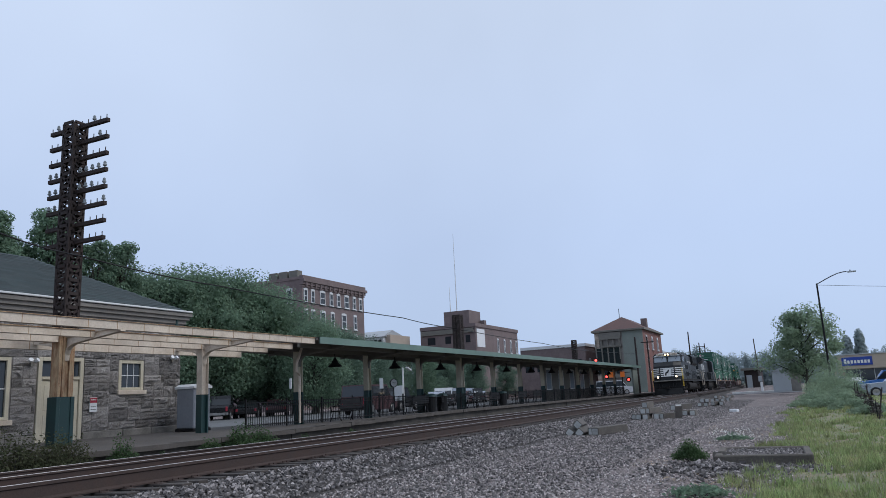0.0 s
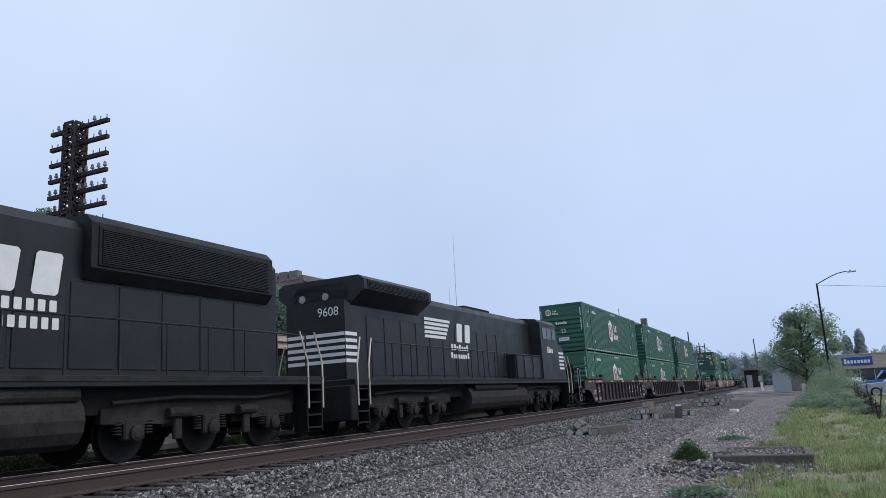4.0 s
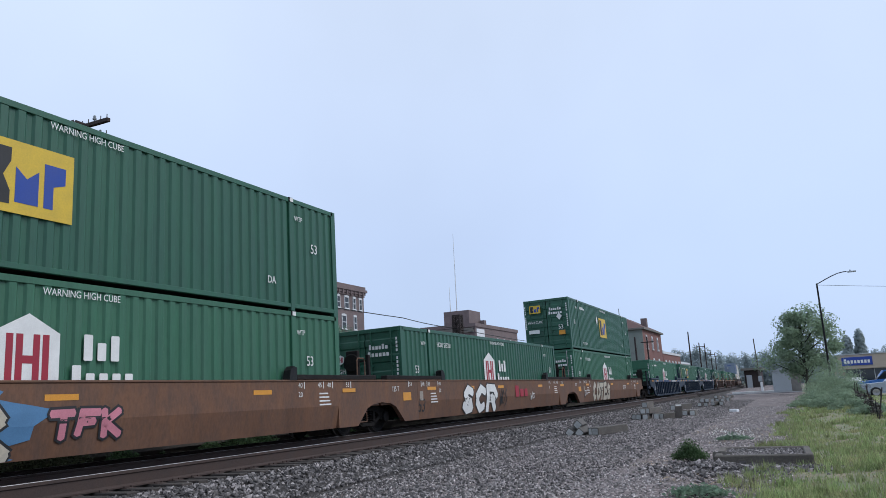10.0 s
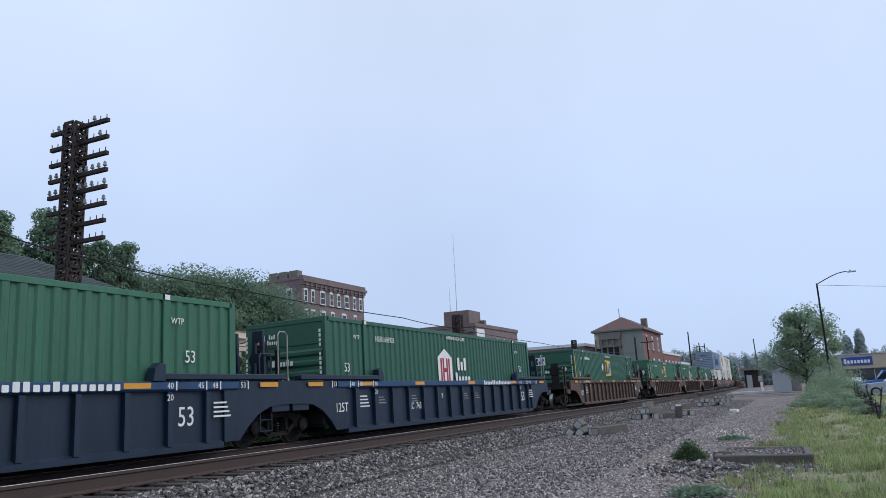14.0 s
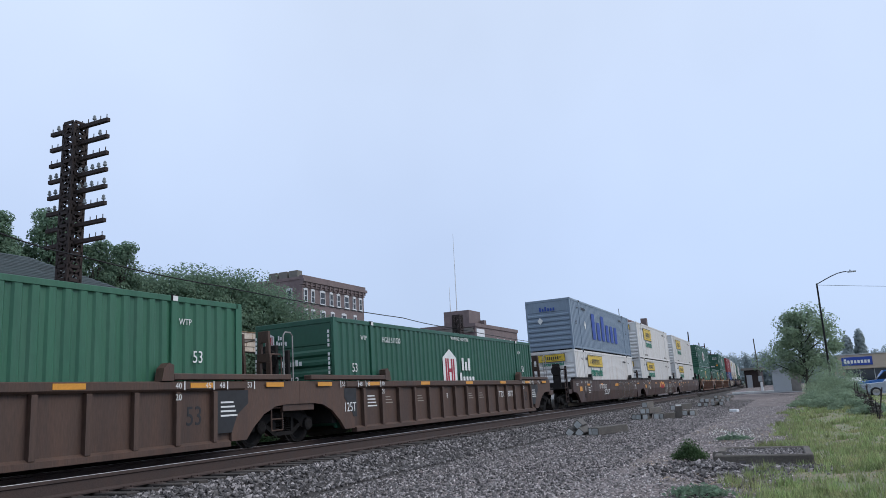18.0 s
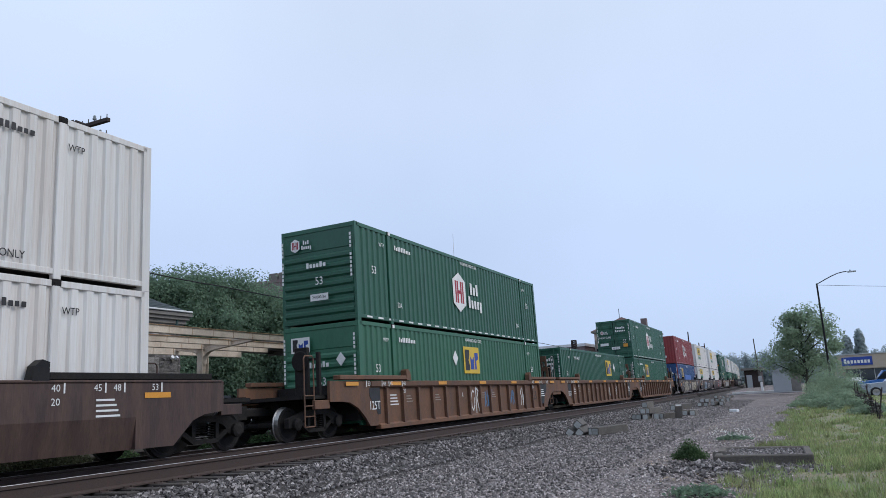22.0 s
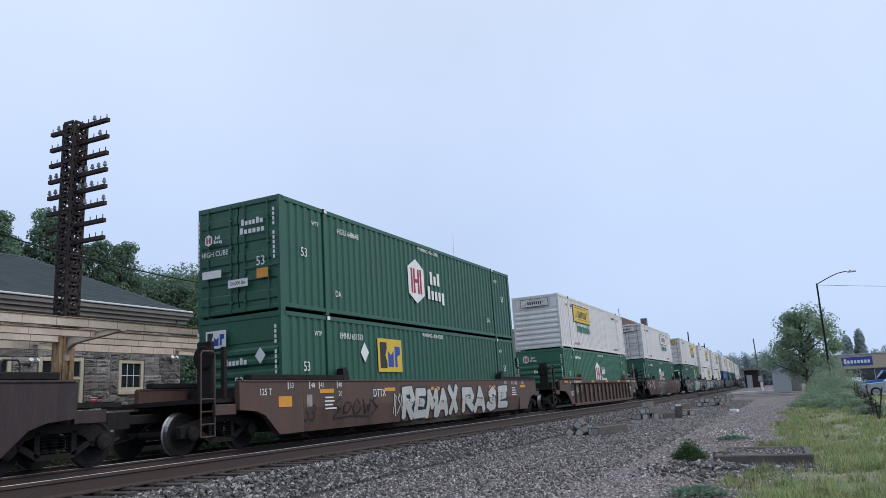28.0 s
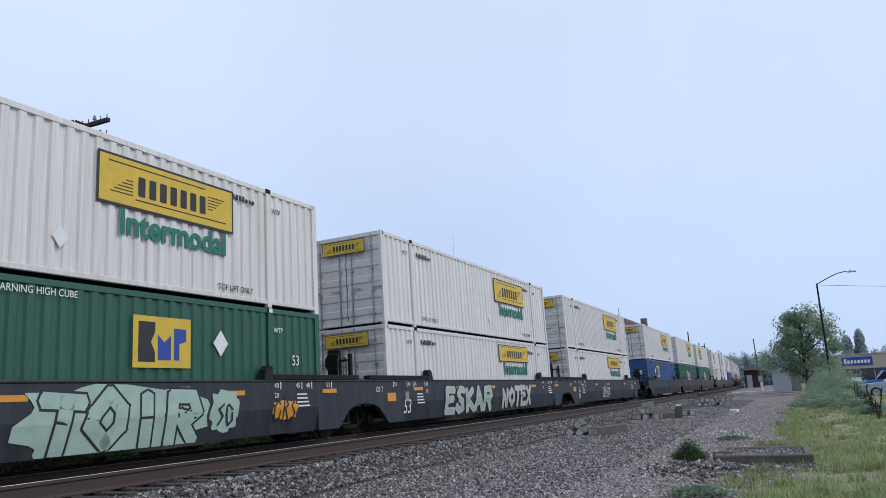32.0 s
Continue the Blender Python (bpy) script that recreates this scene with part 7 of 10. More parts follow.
def bracket_mesh(reach, rise):
    """A knee brace in the y, z plane: a bottom flange that curves off the column and runs on straight to the beam, and its web."""
    me = Mesh()
    low = [(0, 0), (0.01, 0.16), (0.06, 0.29), (0.17, 0.40), (0.34, 0.455), (0.6, 0.49), (reach, rise)]
    for (a, b), (c, d) in zip(low[:-1], low[1:]):
        n = Vector((b - d, c - a)).normalized() * 0.045
        me.prism([(a, b), (c, d), (c + n.x, d + n.y), (a + n.x, b + n.y)], -0.085, 0.085, "x")
    me.prism([(-0.02, 0)] + low[1:] + [(reach, rise + 0.1), (-0.02, rise + 0.1)], -0.012, 0.012, "x")
    return me


def canopy_column(x, big=False, cream=True):
    y = COL_Y + BEND * x * x / 2
    lab = ("heavy riveted steel canopy column, rust-streaked cream over dark green" if big else "slim steel canopy column, cream over a dark green base") if cream else "slim steel canopy column, roof shade put in its paint, over a dark green base"
    c = thing("canopy_column", lab, "column", pose(x, y, 0.22), "canopy columns")
    # Under the roof the same columns get darker paint: roof shade in the colour.
    up = M["rusty"] if big and cream else (M["cream"] if cream else M["cream_door"])
    if big:
        w = 0.2
        me, lo = Mesh(), Mesh()
        for s in (-1, 1):
            me.box(s * w - 0.05, s * w + 0.05, -0.17, 0.17, 1.35, 3.2, 0.01)
            me.box(s * w * 0.55 - 0.03, s * w * 0.55 + 0.03, -0.19, -0.15, 1.35, 3.2)
            lo.box(s * 0.23 - 0.06, s * 0.23 + 0.06, -0.2, 0.2, 0.0, 1.35, 0.01)
        me.box(-w, w, -0.13, 0.13, 1.35, 3.2)
        lo.box(-0.2, 0.2, -0.17, 0.17, 0.0, 1.35)
        part("shaft", me, up, c, "rust-streaked cream upper shaft")
        part("base", lo, M["dark_green"], c, "dark green painted base")
        riv = Mesh()
        for s in (-1, 1):
            for i in range(24):
                riv.lathe([(0.014, 0), (0.006, 0.012)], 6, pose(s * w, -0.172, 1.42 + i * 0.075, 90))
        part("rivets", riv, up, c)
    else:
        sh, lo = Mesh(), Mesh()
        for me, a, b, r in ((sh, 1.32, 3.15, 0.0), (lo, 0.0, 1.32, 0.008)):
            me.box(-0.16 - r, -0.13 + r, -0.12 - r, 0.12 + r, a, b)
            me.box(0.13 - r, 0.16 + r, -0.12 - r, 0.12 + r, a, b)
            me.box(-0.13, 0.13, -0.03 - r, 0.03 + r, a, b)
        part("shaft", sh, up, c, "upper shaft")
        part("base", lo, M["dark_green"], c, "dark green painted base")
    # Braces and arms under the roof carry its shade in their colour.
    trim = M["cream"] if cream else M["canopy_dark"]
    for s, reach in ((-1, 2.2), (1, 1.3)):
        br = bracket_mesh(reach, 0.66 if s < 0 else 0.6)
        part("knee_brace", br, trim, c, "curved knee brace", pose(0, s * (0.17 if big else 0.1), 2.36) @ Matrix.Diagonal((1, s, 1, 1)))
    arm = Mesh().prism([(-2.35, 3.14), (-2.35, 3.24), (0, 3.2), (1.5, 3.02), (1.5, 2.9), (0, 3.0)], -0.06, 0.06, "x")
    part("cross_arm", arm, M["cream"] if cream else M["canopy_dark"], c, "tapered cross arm")
    return c


def beam_along(name, x0, x1, y, z0, z1, w, material, label, joints=0.0):
    b = thing(name, label, "beam", group="canopy beams")
    x = x0
    while x < x1 - 0.01:
        e = min(x1, x + COL_STEP)
        off = BEND * ((x + e) / 2) ** 2 / 2
        me = Mesh().box(x + 0.004, e - 0.004, y - w / 2 + off, y + w / 2 + off, z0, z1, 0.006)
        part("beam_length", me, material, b)
        # The darker lip also stands for the shadow line between the beams.
        lip = Mesh().box(x + 0.004, e - 0.004, y - w / 2 + off - 0.03, y + w / 2 + off + 0.02, z1, z1 + 0.018)
        part("top_flange", lip, M["rusty"], b, "rusty top flange doubling as a shadow line")
        if joints:
            rib = Mesh()
            k = x + 0.9
            while k < e:
                rib.box(k - 0.007, k + 0.007, y - w / 2 + off - 0.006, y - w / 2 + off, z0, z1)
                k += 0.92
            part("joint_strips", rib, M["rusty"], b, "rusty joint strips")
        x = e
    return b


def build_canopy():
    xg = 23.5  # west of here only the frame is left, east of it the roof is whole
    n = int((92 - COL_0) / COL_STEP)
    for i in range(-3, n + 1):
        x = COL_0 + i * COL_STEP
        canopy_column(x, big=(i in (0, 5)), cream=x < 24)
    beam_along("canopy_front_beam", -6, xg, 16.72, 3.27, 3.49, 0.16, M["cream"], "weathered cream steel front beam of the open canopy frame", 1)
    beam_along("canopy_second_beam", -6, xg, 17.75, 3.14, 3.33, 0.14, M["cream"], "weathered cream steel beam of the open canopy frame", 1)
    beam_along("canopy_third_beam", -6, xg, 19.00, 3.10, 3.30, 0.2, M["cream"], "weathered cream steel beam over the columns", 1)
    beam_along("canopy_back_beam", -6, xg, 20.30, 3.00, 3.26, 0.16, M["cream"], "weathered cream steel back beam of the open canopy frame", 1)
    roof = thing("canopy_roof", "long weathered green metal canopy roof with a dark underside", "canopy roof", kind="structure")
    x = xg
    rng = random.Random(8)
    while x < 90:
        e = x + COL_STEP
        o0, o1 = BEND * x * x / 2, BEND * e * e / 2
        me = Mesh()
        sec = [(16.5, 3.40), (16.5, 3.50), (18.6, 3.60), (20.9, 3.44), (20.9, 3.36), (18.6, 3.46)]
        k = len(sec)
        me.add([(x + 0.01, y + o0, z) for y, z in sec] + [(e, y + o1, z) for y, z in sec],
               [(i, (i + 1) % k, (i + 1) % k + k, i + k) for i in range(k)] + [tuple(range(k)), tuple(range(2 * k - 1, k - 1, -1))])
        part("roof_panel", me, M["canopy_dark"], roof)
        sk = Mesh()
        sec = [(16.42, 3.27), (16.42, 3.53), (18.6, 3.64), (20.98, 3.46), (20.98, 3.44), (18.6, 3.61), (16.46, 3.5), (16.46, 3.27)]
        k = len(sec)
        sk.add([(x + 0.012, y + o0, z) for y, z in sec] + [(e, y + o1, z) for y, z in sec],
               [(i, (i + 1) % k, (i + 1) % k + k, i + k) for i in range(k)])
        part("roof_sheet", sk, M["roof_green"], roof, "green metal sheet")
        for y in (17.4, 18.9, 20.3):
            part("purlin", Mesh().box(x, e, y - 0.05 + (o0 + o1) / 2, y + 0.05 + (o0 + o1) / 2, 3.2, 3.38), M["canopy_dark"], roof)
        x = e
    # hanging lamps
    sh = Mesh().lathe([(0.05, 0.42), (0.09, 0.3), (0.14, 0.26), (0.16, 0.18), (0.30, 0.06), (0.33, 0.0), (0.31, 0.0), (0.12, 0.16)], 16).done("shade", M["black"])
    st = Mesh().tube((0, 0, 0.4), (0, 0, 0.92), 0.02, n=6).done("stem", M["black"])
    for i in range(2, 13):
        x = COL_0 + (i + 0.5) * COL_STEP
        c = thing("hanging_lamp", "black bell-shaped lamp hanging under the canopy", "lamp", pose(x, 19.0 + BEND * x * x / 2, 2.62), "canopy lamps")
        part("shade", sh, None, c, "black bell shade")
        part("stem", st, None, c)


def build_fence():
    """Black picket fence behind the platform, one panel between posts."""
    picket = Mesh().box(-0.0095, 0.0095, -0.0095, 0.0095, 0.06, 1.0).done("picket", M["black"])
    post = Mesh().box(-0.03, 0.03, -0.03, 0.03, 0.0, 1.1, 0.006).done("post", M["black"])
    rail = Mesh()
    for z in (0.12, 0.82, 0.94):
        rail.box(0, 2.4, -0.016, 0.016, z, z + 0.03)
    rail = rail.done("rails", M["black"])
    x, count = 22.0, 0
    while x < 88:
        y = 18.72 + BEND * x * x / 2
        f = thing("fence_panel", "black metal picket fence panel beside the platform", "fence", pose(x, y, 0.22), "picket fence panels")
        part("post", post, None, f)
        part("rails", rail, None, f)
        if count < 200:
            for k in range(18):
                part("picket", picket, None, f, "", pose(0.13 + k * 0.127, 0, 0))
                count += 1
        else:
            me = Mesh()
            for k in range(18):
                me.box(0.12 + k * 0.127, 0.14 + k * 0.127, -0.0095, 0.0095, 0.06, 1.0)
            part("pickets", me, M["black"], f)["kind"] = "stuff"
        x += 2.44


# ---- the stone station ----
WALL_Y, WALL_X = 22.4, 22.36


def build_station():
    st = thing("station_building", "old grey rock-faced stone station with a hipped dark shingle roof", "building", kind="structure")
    x0, yb = -8.0, 30.4
    # window and door openings on the platform front: x0, x1, z0, z1
    holes = [(16.2, 17.9, 0.2, 2.97), (19.42, 20.55, 1.86, 2.95), (13.2, 15.3, 1.0, 2.95)]
    core = Mesh()
    xs = sorted({x0, WALL_X} | {h[0] for h in holes} | {h[1] for h in holes})
    for a, b in zip(xs[:-1], xs[1:]):
        cut = [h for h in holes if h[0] <= a + 1e-6 and h[1] >= b - 1e-6]
        z = 0.0
        for h in cut:
            if h[2] > z:
                core.box(a, b, WALL_Y + 0.06, WALL_Y + 0.45, z, h[2])
            z = h[3]
        core.box(a, b, WALL_Y + 0.06, WALL_Y + 0.45, z, 4.3)
    part("wall", core, M["mortar"], st, "mortared wall")
    side = Mesh().box(WALL_X - 0.45, WALL_X - 0.06, WALL_Y + 0.45, yb, 0.0, 4.3)
    side.box(x0, x0 + 0.4, WALL_Y + 0.45, yb, 0, 4.3)
    side.box(x0 + 0.4, WALL_X - 0.45, yb - 0.4, yb, 0, 4.3)
    part("wall", side, M["mortar"], st, "mortared wall")
    part("inside_floor", Mesh().box(x0 + 0.4, WALL_X - 0.45, WALL_Y + 0.45, yb - 0.4, 0.1, 0.2), M["wood_grey"], st)
    # rock-faced blocks
    rng = random.Random(21)
    faces = []
    for v in range(10):
        me = Mesh()
        n = 4
        vs = []
        for i in range(n + 1):
            for j in range(n + 1):
                ed = i in (0, n) or j in (0, n)
                vs.append((i / n, (0.0 if ed else -rng.uniform(0.2, 1.3)), j / n))
        vs += [(0, 1, 0), (1, 1, 0), (1, 1, 1), (0, 1, 1)]
        fs = [(i * (n + 1) + j, (i + 1) * (n + 1) + j, (i + 1) * (n + 1) + j + 1, i * (n + 1) + j + 1) for i in range(n) for j in range(n)]
        k = (n + 1) ** 2
        lo = [i * (n + 1) for i in range(n + 1)]
        hi = [i * (n + 1) + n for i in range(n + 1)]
        le, ri = list(range(n + 1)), list(range(n * (n + 1), k))
        fs += [tuple(lo) + (k + 1, k), tuple(hi) + (k + 2, k + 3), tuple(le) + (k + 3, k), tuple(ri) + (k + 2, k + 1)]
        faces.append(me.add(vs, fs).done("stone_block", M["stone"]))
    def block(p, q, z0, z1):
        ob = part("stone_block", rng.choice(faces), None, st)
        ob.matrix_basis = Matrix.Translation((p + 0.005, WALL_Y + 0.03, z0 + 0.005)) @ Matrix.Diagonal((q - p - 0.012, rng.uniform(0.03, 0.075), z1 - z0 - 0.012, 1))
    # random ashlar: blocks of one to three courses, fitted round the openings
    cw, ch, bx, bz = 0.118, 0.136, 12.0, 0.49
    nx, nz = int((WALL_X - bx) / cw), int((4.2 - bz) / ch)
    cw, ch = (WALL_X - bx) / nx, (4.2 - bz) / nz
    used = [[any(h[0] < bx + (i + 0.6) * cw and h[1] > bx + (i + 0.4) * cw and h[2] - 0.12 < bz + (j + 0.5) * ch < h[3] for h in holes) for j in range(nz)] for i in range(nx)]
    for j in range(nz):
        for i in range(nx):
            if used[i][j]:
                continue
            hh = rng.choice((1, 2, 2, 2, 3)) if bx + i * cw > 13 else 3
            ww = rng.choice((2, 3, 4, 5, 6)) + (hh > 1)
            hh = min(hh, nz - j)
            k = 0
            while k < ww and i + k < nx and not used[i + k][j]:
                k += 1
            while hh > 1 and any(used[i + a][j + b] for a in range(k) for b in range(hh)):
                hh -= 1
            for a in range(k):
                for b in range(hh):
                    used[i + a][j + b] = True
            block(bx + i * cw, bx + (i + k) * cw, bz + j * ch, bz + (j + hh) * ch)
    # quoins round the corner
    z = 0.49
    while z < 4.2:
        h = rng.choice((0.24, 0.3, 0.36))
        ob = part("stone_block", rng.choice(faces), None, st)
        ob.matrix_basis = Matrix.Translation((WALL_X - 0.03, WALL_Y + 0.06, z)) @ Matrix.Rotation(radians(90), 4, "Z") @ Matrix.Diagonal((0.9, 0.05, h - 0.012, 1))
        z += h
    for a, b in ((8.0, 13.3), (13.32, 16.17), (17.93, 19.6), (19.62, 20.9), (20.92, WALL_X + 0.06)):
        part("foundation_stone", Mesh().box(a, b, WALL_Y - 0.05, WALL_Y + 0.3, 0.12, 0.48, 0.02), M["concrete"], st, "pale smooth foundation stone")
    # cornice, gutter and roof
    cor = Mesh()
    for y0, z0, z1 in ((WALL_Y - 0.06, 4.2, 4.42), (WALL_Y - 0.13, 4.42, 4.58), (WALL_Y - 0.22, 4.58, 4.72), (WALL_Y - 0.3, 4.72, 4.86)):
        cor.box(x0, WALL_X + (WALL_Y - y0), y0, yb + (WALL_Y - y0), z0, z1, 0.01)
    part("cornice", cor, M["wood_grey"], st, "stepped grey timber cornice")
    part("gutter", Mesh().box(x0, WALL_X + 0.26, WALL_Y - 0.36, WALL_Y - 0.26, 4.88, 4.95, 0.015).box(WALL_X + 0.2, WALL_X + 0.3, WALL_Y - 0.26, yb + 0.3, 4.88, 4.95, 0.015),
         M["gutter"], st, "white painted gutter")
    pipe = Mesh().path([(WALL_X - 0.35, WALL_Y - 0.12, 4.7), (WALL_X - 0.42, WALL_Y - 0.14, 4.2), (WALL_X - 0.3, WALL_Y - 0.1, 4.0)], 0.06, 8)
    part("downpipe", pipe, M["dark_green"], st, "dark downpipe")
    ex, ey0, ey1, rz = WALL_X + 0.27, WALL_Y - 0.27, 30.65, 7.12
    ym = (ey0 + ey1) / 2
    part("roof", Mesh().add([(x0, ey0, 4.9), (ex, ey0, 4.9), (ex, ey1, 4.9), (x0, ey1, 4.9), (ex - 4.25, ym, rz), (x0, ym, rz)],
                            [(0, 1, 4, 5), (1, 2, 4), (2, 3, 5, 4), (0, 5, 3), (0, 3, 2, 1)]), M["slate"], st, "dark green-grey shingled hip roof")
    # courses of shingles on the platform slope
    sl = Vector((0, ym - ey0, rz - 4.9))
    ln = sl.length
    sl.normalize()
    up = Vector((0, -sl.z, sl.y))
    rows = Mesh()
    for i in range(34):
        s = i * 0.2
        if s > ln - 0.2:
            break
        a = Vector((0, ey0, 4.9)) + sl * s
        b = a + sl * 0.24
        xe = ex - 4.25 * s / ln
        x = 5.0
        while x < xe - 0.3:
            w = rng.uniform(0.5, 1.1)
            x2 = min(x + w, xe - 0.1)
            t0, t1 = up * (0.02 + rng.uniform(0, 0.006)), up * 0.006
            rows.quad((x, *(a + t0).yz), (x2 - 0.006, *(a + t0).yz), (x2 - 0.006, *(b + t1).yz), (x, *(b + t1).yz))
            x += w
    part("shingles", rows, M["slate"], st, "dark shingle courses")["kind"] = "stuff"
    # window with a timber frame
    def window(a, b, c, d, cols, rows_n):
        fr = Mesh()
        y0 = WALL_Y + 0.05
        for u0, u1, v0, v1 in ((a, a + 0.13, c, d), (b - 0.13, b, c, d), (a + 0.13, b - 0.13, d - 0.12, d), (a + 0.13, b - 0.13, c, c + 0.1)):
            fr.box(u0, u1, y0, y0 + 0.14, v0, v1, 0.008)
        w = part("window", fr, M["cream_door"], st, "cream timber window frame")
        part("sill", Mesh().box(a - 0.08, b + 0.08, WALL_Y - 0.06, y0 + 0.1, c - 0.16, c - 0.005, 0.012), M["cream"], w, "cream stone sill")
        gw, gh = (b - a - 0.26) / cols, (d - c - 0.22) / rows_n
        bars = Mesh()
        for i in range(1, cols):
            bars.box(a + 0.13 + i * gw - 0.012, a + 0.13 + i * gw + 0.012, y0 + 0.05, y0 + 0.09, c + 0.1, d - 0.12)
        for j in range(1, rows_n):
            bars.box(a + 0.13, b - 0.13, y0 + 0.045, y0 + 0.095, c + 0.1 + j * gh - 0.015, c + 0.1 + j * gh + 0.015)
        part("glazing_bars", bars, M["trim_white"], w)
        pane = Mesh().box(0.004, gw - 0.004, 0, 0.008, 0.004, gh - 0.004).done("pane", M["glass"])
        for i in range(cols):
            for j in range(rows_n):
                part("pane", pane, None, w, "", pose(a + 0.13 + i * gw, y0 + 0.065, c + 0.1 + j * gh))
    window(*holes[1], 3, 2)
    window(*holes[2], 3, 2)
    # double door with a transom light
    a, b, c, d = holes[0]
    fr = Mesh()
    for u0, u1, v0, v1 in ((a, a + 0.14, c, d), (b - 0.14, b, c, d), (a + 0.14, b - 0.14, d - 0.12, d), (a + 0.14, b - 0.14, 2.24, 2.34)):
        fr.box(u0, u1, WALL_Y - 0.01, WALL_Y + 0.16, v0, v1, 0.01)
    dr = part("door_frame", fr, M["cream_door"], st, "cream door frame with a transom")
    mid = (a + b) / 2
    for u0, u1 in ((a + 0.15, mid - 0.004), (mid + 0.004, b - 0.15)):
        lf = Mesh().box(u0, u1, WALL_Y + 0.05, WALL_Y + 0.1, 0.22, 2.23, 0.006)
        for v0, v1 in ((0.4, 1.1), (1.25, 2.05)):
            lf.box(u0 + 0.12, u1 - 0.12, WALL_Y + 0.038, WALL_Y + 0.05, v0, v1, 0.004)
        part("door_leaf", lf, M["cream_door"], dr, "cream panelled door leaf")
        part("transom_pane", Mesh().box(u0, u1, WALL_Y + 0.06, WALL_Y + 0.07, 2.35, d - 0.13), M["glass"], dr)
    part("door_lock", Mesh().box(mid - 0.14, mid - 0.06, WALL_Y + 0.02, WALL_Y + 0.05, 1.15, 1.3, 0.01), M["black"], dr, "black lock plate")
    # notice on the wall
    no = thing("wall_notice", "white notice with a red heading fixed to the stone wall", "sign", pose(18.29, WALL_Y - 0.075, 1.38) @ Matrix.Scale(0.78, 4))
    part("panel", Mesh().box(-0.19, 0.19, 0.0, 0.03, -0.32, 0.32, 0.008), M["plastic_white"], no, "white panel")
    part("heading", Mesh().box(-0.18, 0.18, -0.004, 0.0, 0.08, 0.31), M["mark_red"], no, "red heading")
    part("text_bars", blocks(0.28, 0.06, 6), M["mark"], no, "plain bars", pose(0, -0.004, 0.22))
    part("text_bars", blocks(0.28, 0.05, 7), M["mark_black"], no, "plain bars", pose(0, -0.001, -0.08))
    part("text_bars", blocks(0.28, 0.05, 7), M["mark_black"], no, "plain bars", pose(0, -0.001, -0.2))
    for x, z in ((15.9, 2.78), (21.85, 3.02)):
        fl = thing("security_light", "small white twin-head security light on the stone wall", "light fixture", pose(x, WALL_Y - 0.05, z))
        part("bracket", Mesh().box(-0.05, 0.05, -0.06, 0.04, -0.12, 0.02, 0.01), M["canopy_dark"], fl)
        for s in (-1, 1):
            part("lamp_head", Mesh().lathe([(0.03, -0.08), (0.06, 0.0), (0.07, 0.08), (0.06, 0.085)], 12, pose(s * 0.1, -0.1, 0.05, 60, 0, s * 20)), M["plastic_white"], fl, "white lamp head")


def lattice_pole(x, y, z0, z1, w, arms, label, name="lattice_pole"):
    p = thing(name, label, "pole", pose(x, y, 0))
    n = int((z1 - z0) / (w * 0.95))
    for sx in (-1, 1):
        for sy in (-1, 1):
            part("leg", Mesh().box(sx * w / 2 - 0.045, sx * w / 2 + 0.045, sy * w / 2 - 0.045, sy * w / 2 + 0.045, z0, z1, 0.006), M["pole"], p)
    lace = Mesh()
    for i in range(n):
        a, b = z0 + (z1 - z0) * i / n, z0 + (z1 - z0) * (i + 1) / n
        for s in (-1, 1):
            e = w / 2 + 0.035
            for q, r in (((-1, 1), (1, -1)) if i % 2 else ((1, -1), (-1, 1))), (((-1, 1), (1, -1)) if i % 2 == 0 else ((1, -1), (-1, 1))):
                lace.add([(q[0] * w / 2, s * e, a), (q[0] * w / 2, s * e, a + 0.09), (r[0] * w / 2, s * e, b), (r[0] * w / 2, s * e, b - 0.09)], [(0, 1, 2, 3)])
                lace.add([(s * e, q[0] * w / 2, a), (s * e, q[0] * w / 2, a + 0.09), (s * e, r[0] * w / 2, b), (s * e, r[0] * w / 2, b - 0.09)], [(0, 1, 2, 3)])
            lace.box(-w / 2, w / 2, s * e - 0.01, s * e + 0.01, b - 0.05, b + 0.05)
            lace.box(s * e - 0.01, s * e + 0.01, -w / 2, w / 2, b - 0.05, b + 0.05)
    part("lacing", lace, M["pole"], p, "riveted lattice lacing")
    ins = Mesh().lathe([(0.02, 0.0), (0.02, 0.05), (0.055, 0.06), (0.06, 0.1), (0.04, 0.12), (0.045, 0.17), (0.02, 0.2)], 8).done("insulator", M["insulator"])
    pin = Mesh().tube((0, 0, 0), (0, 0, 0.13), 0.014, n=6).done("pin", M["pole"])
    rng = random.Random(14)
    for k, (z, y0, y1, glass) in enumerate(arms):
        a = part("cross_arm", Mesh().box(-0.06, 0.06, y0, y1, z - 0.06, z + 0.06, 0.008).box(-0.1, 0.1, -w / 2, w / 2, z - 0.09, z - 0.06), M["pole"], p)
        for i in range(10):
            yy = y0 + 0.06 + (y1 - y0 - 0.12) * i / 9
            if abs(yy) < w / 2 + 0.08:
                continue
            part("insulator" if rng.random() < glass else "pin", ins if rng.random() < glass else pin, None, a, "", pose(-0.02, yy, z + 0.05))
    return p


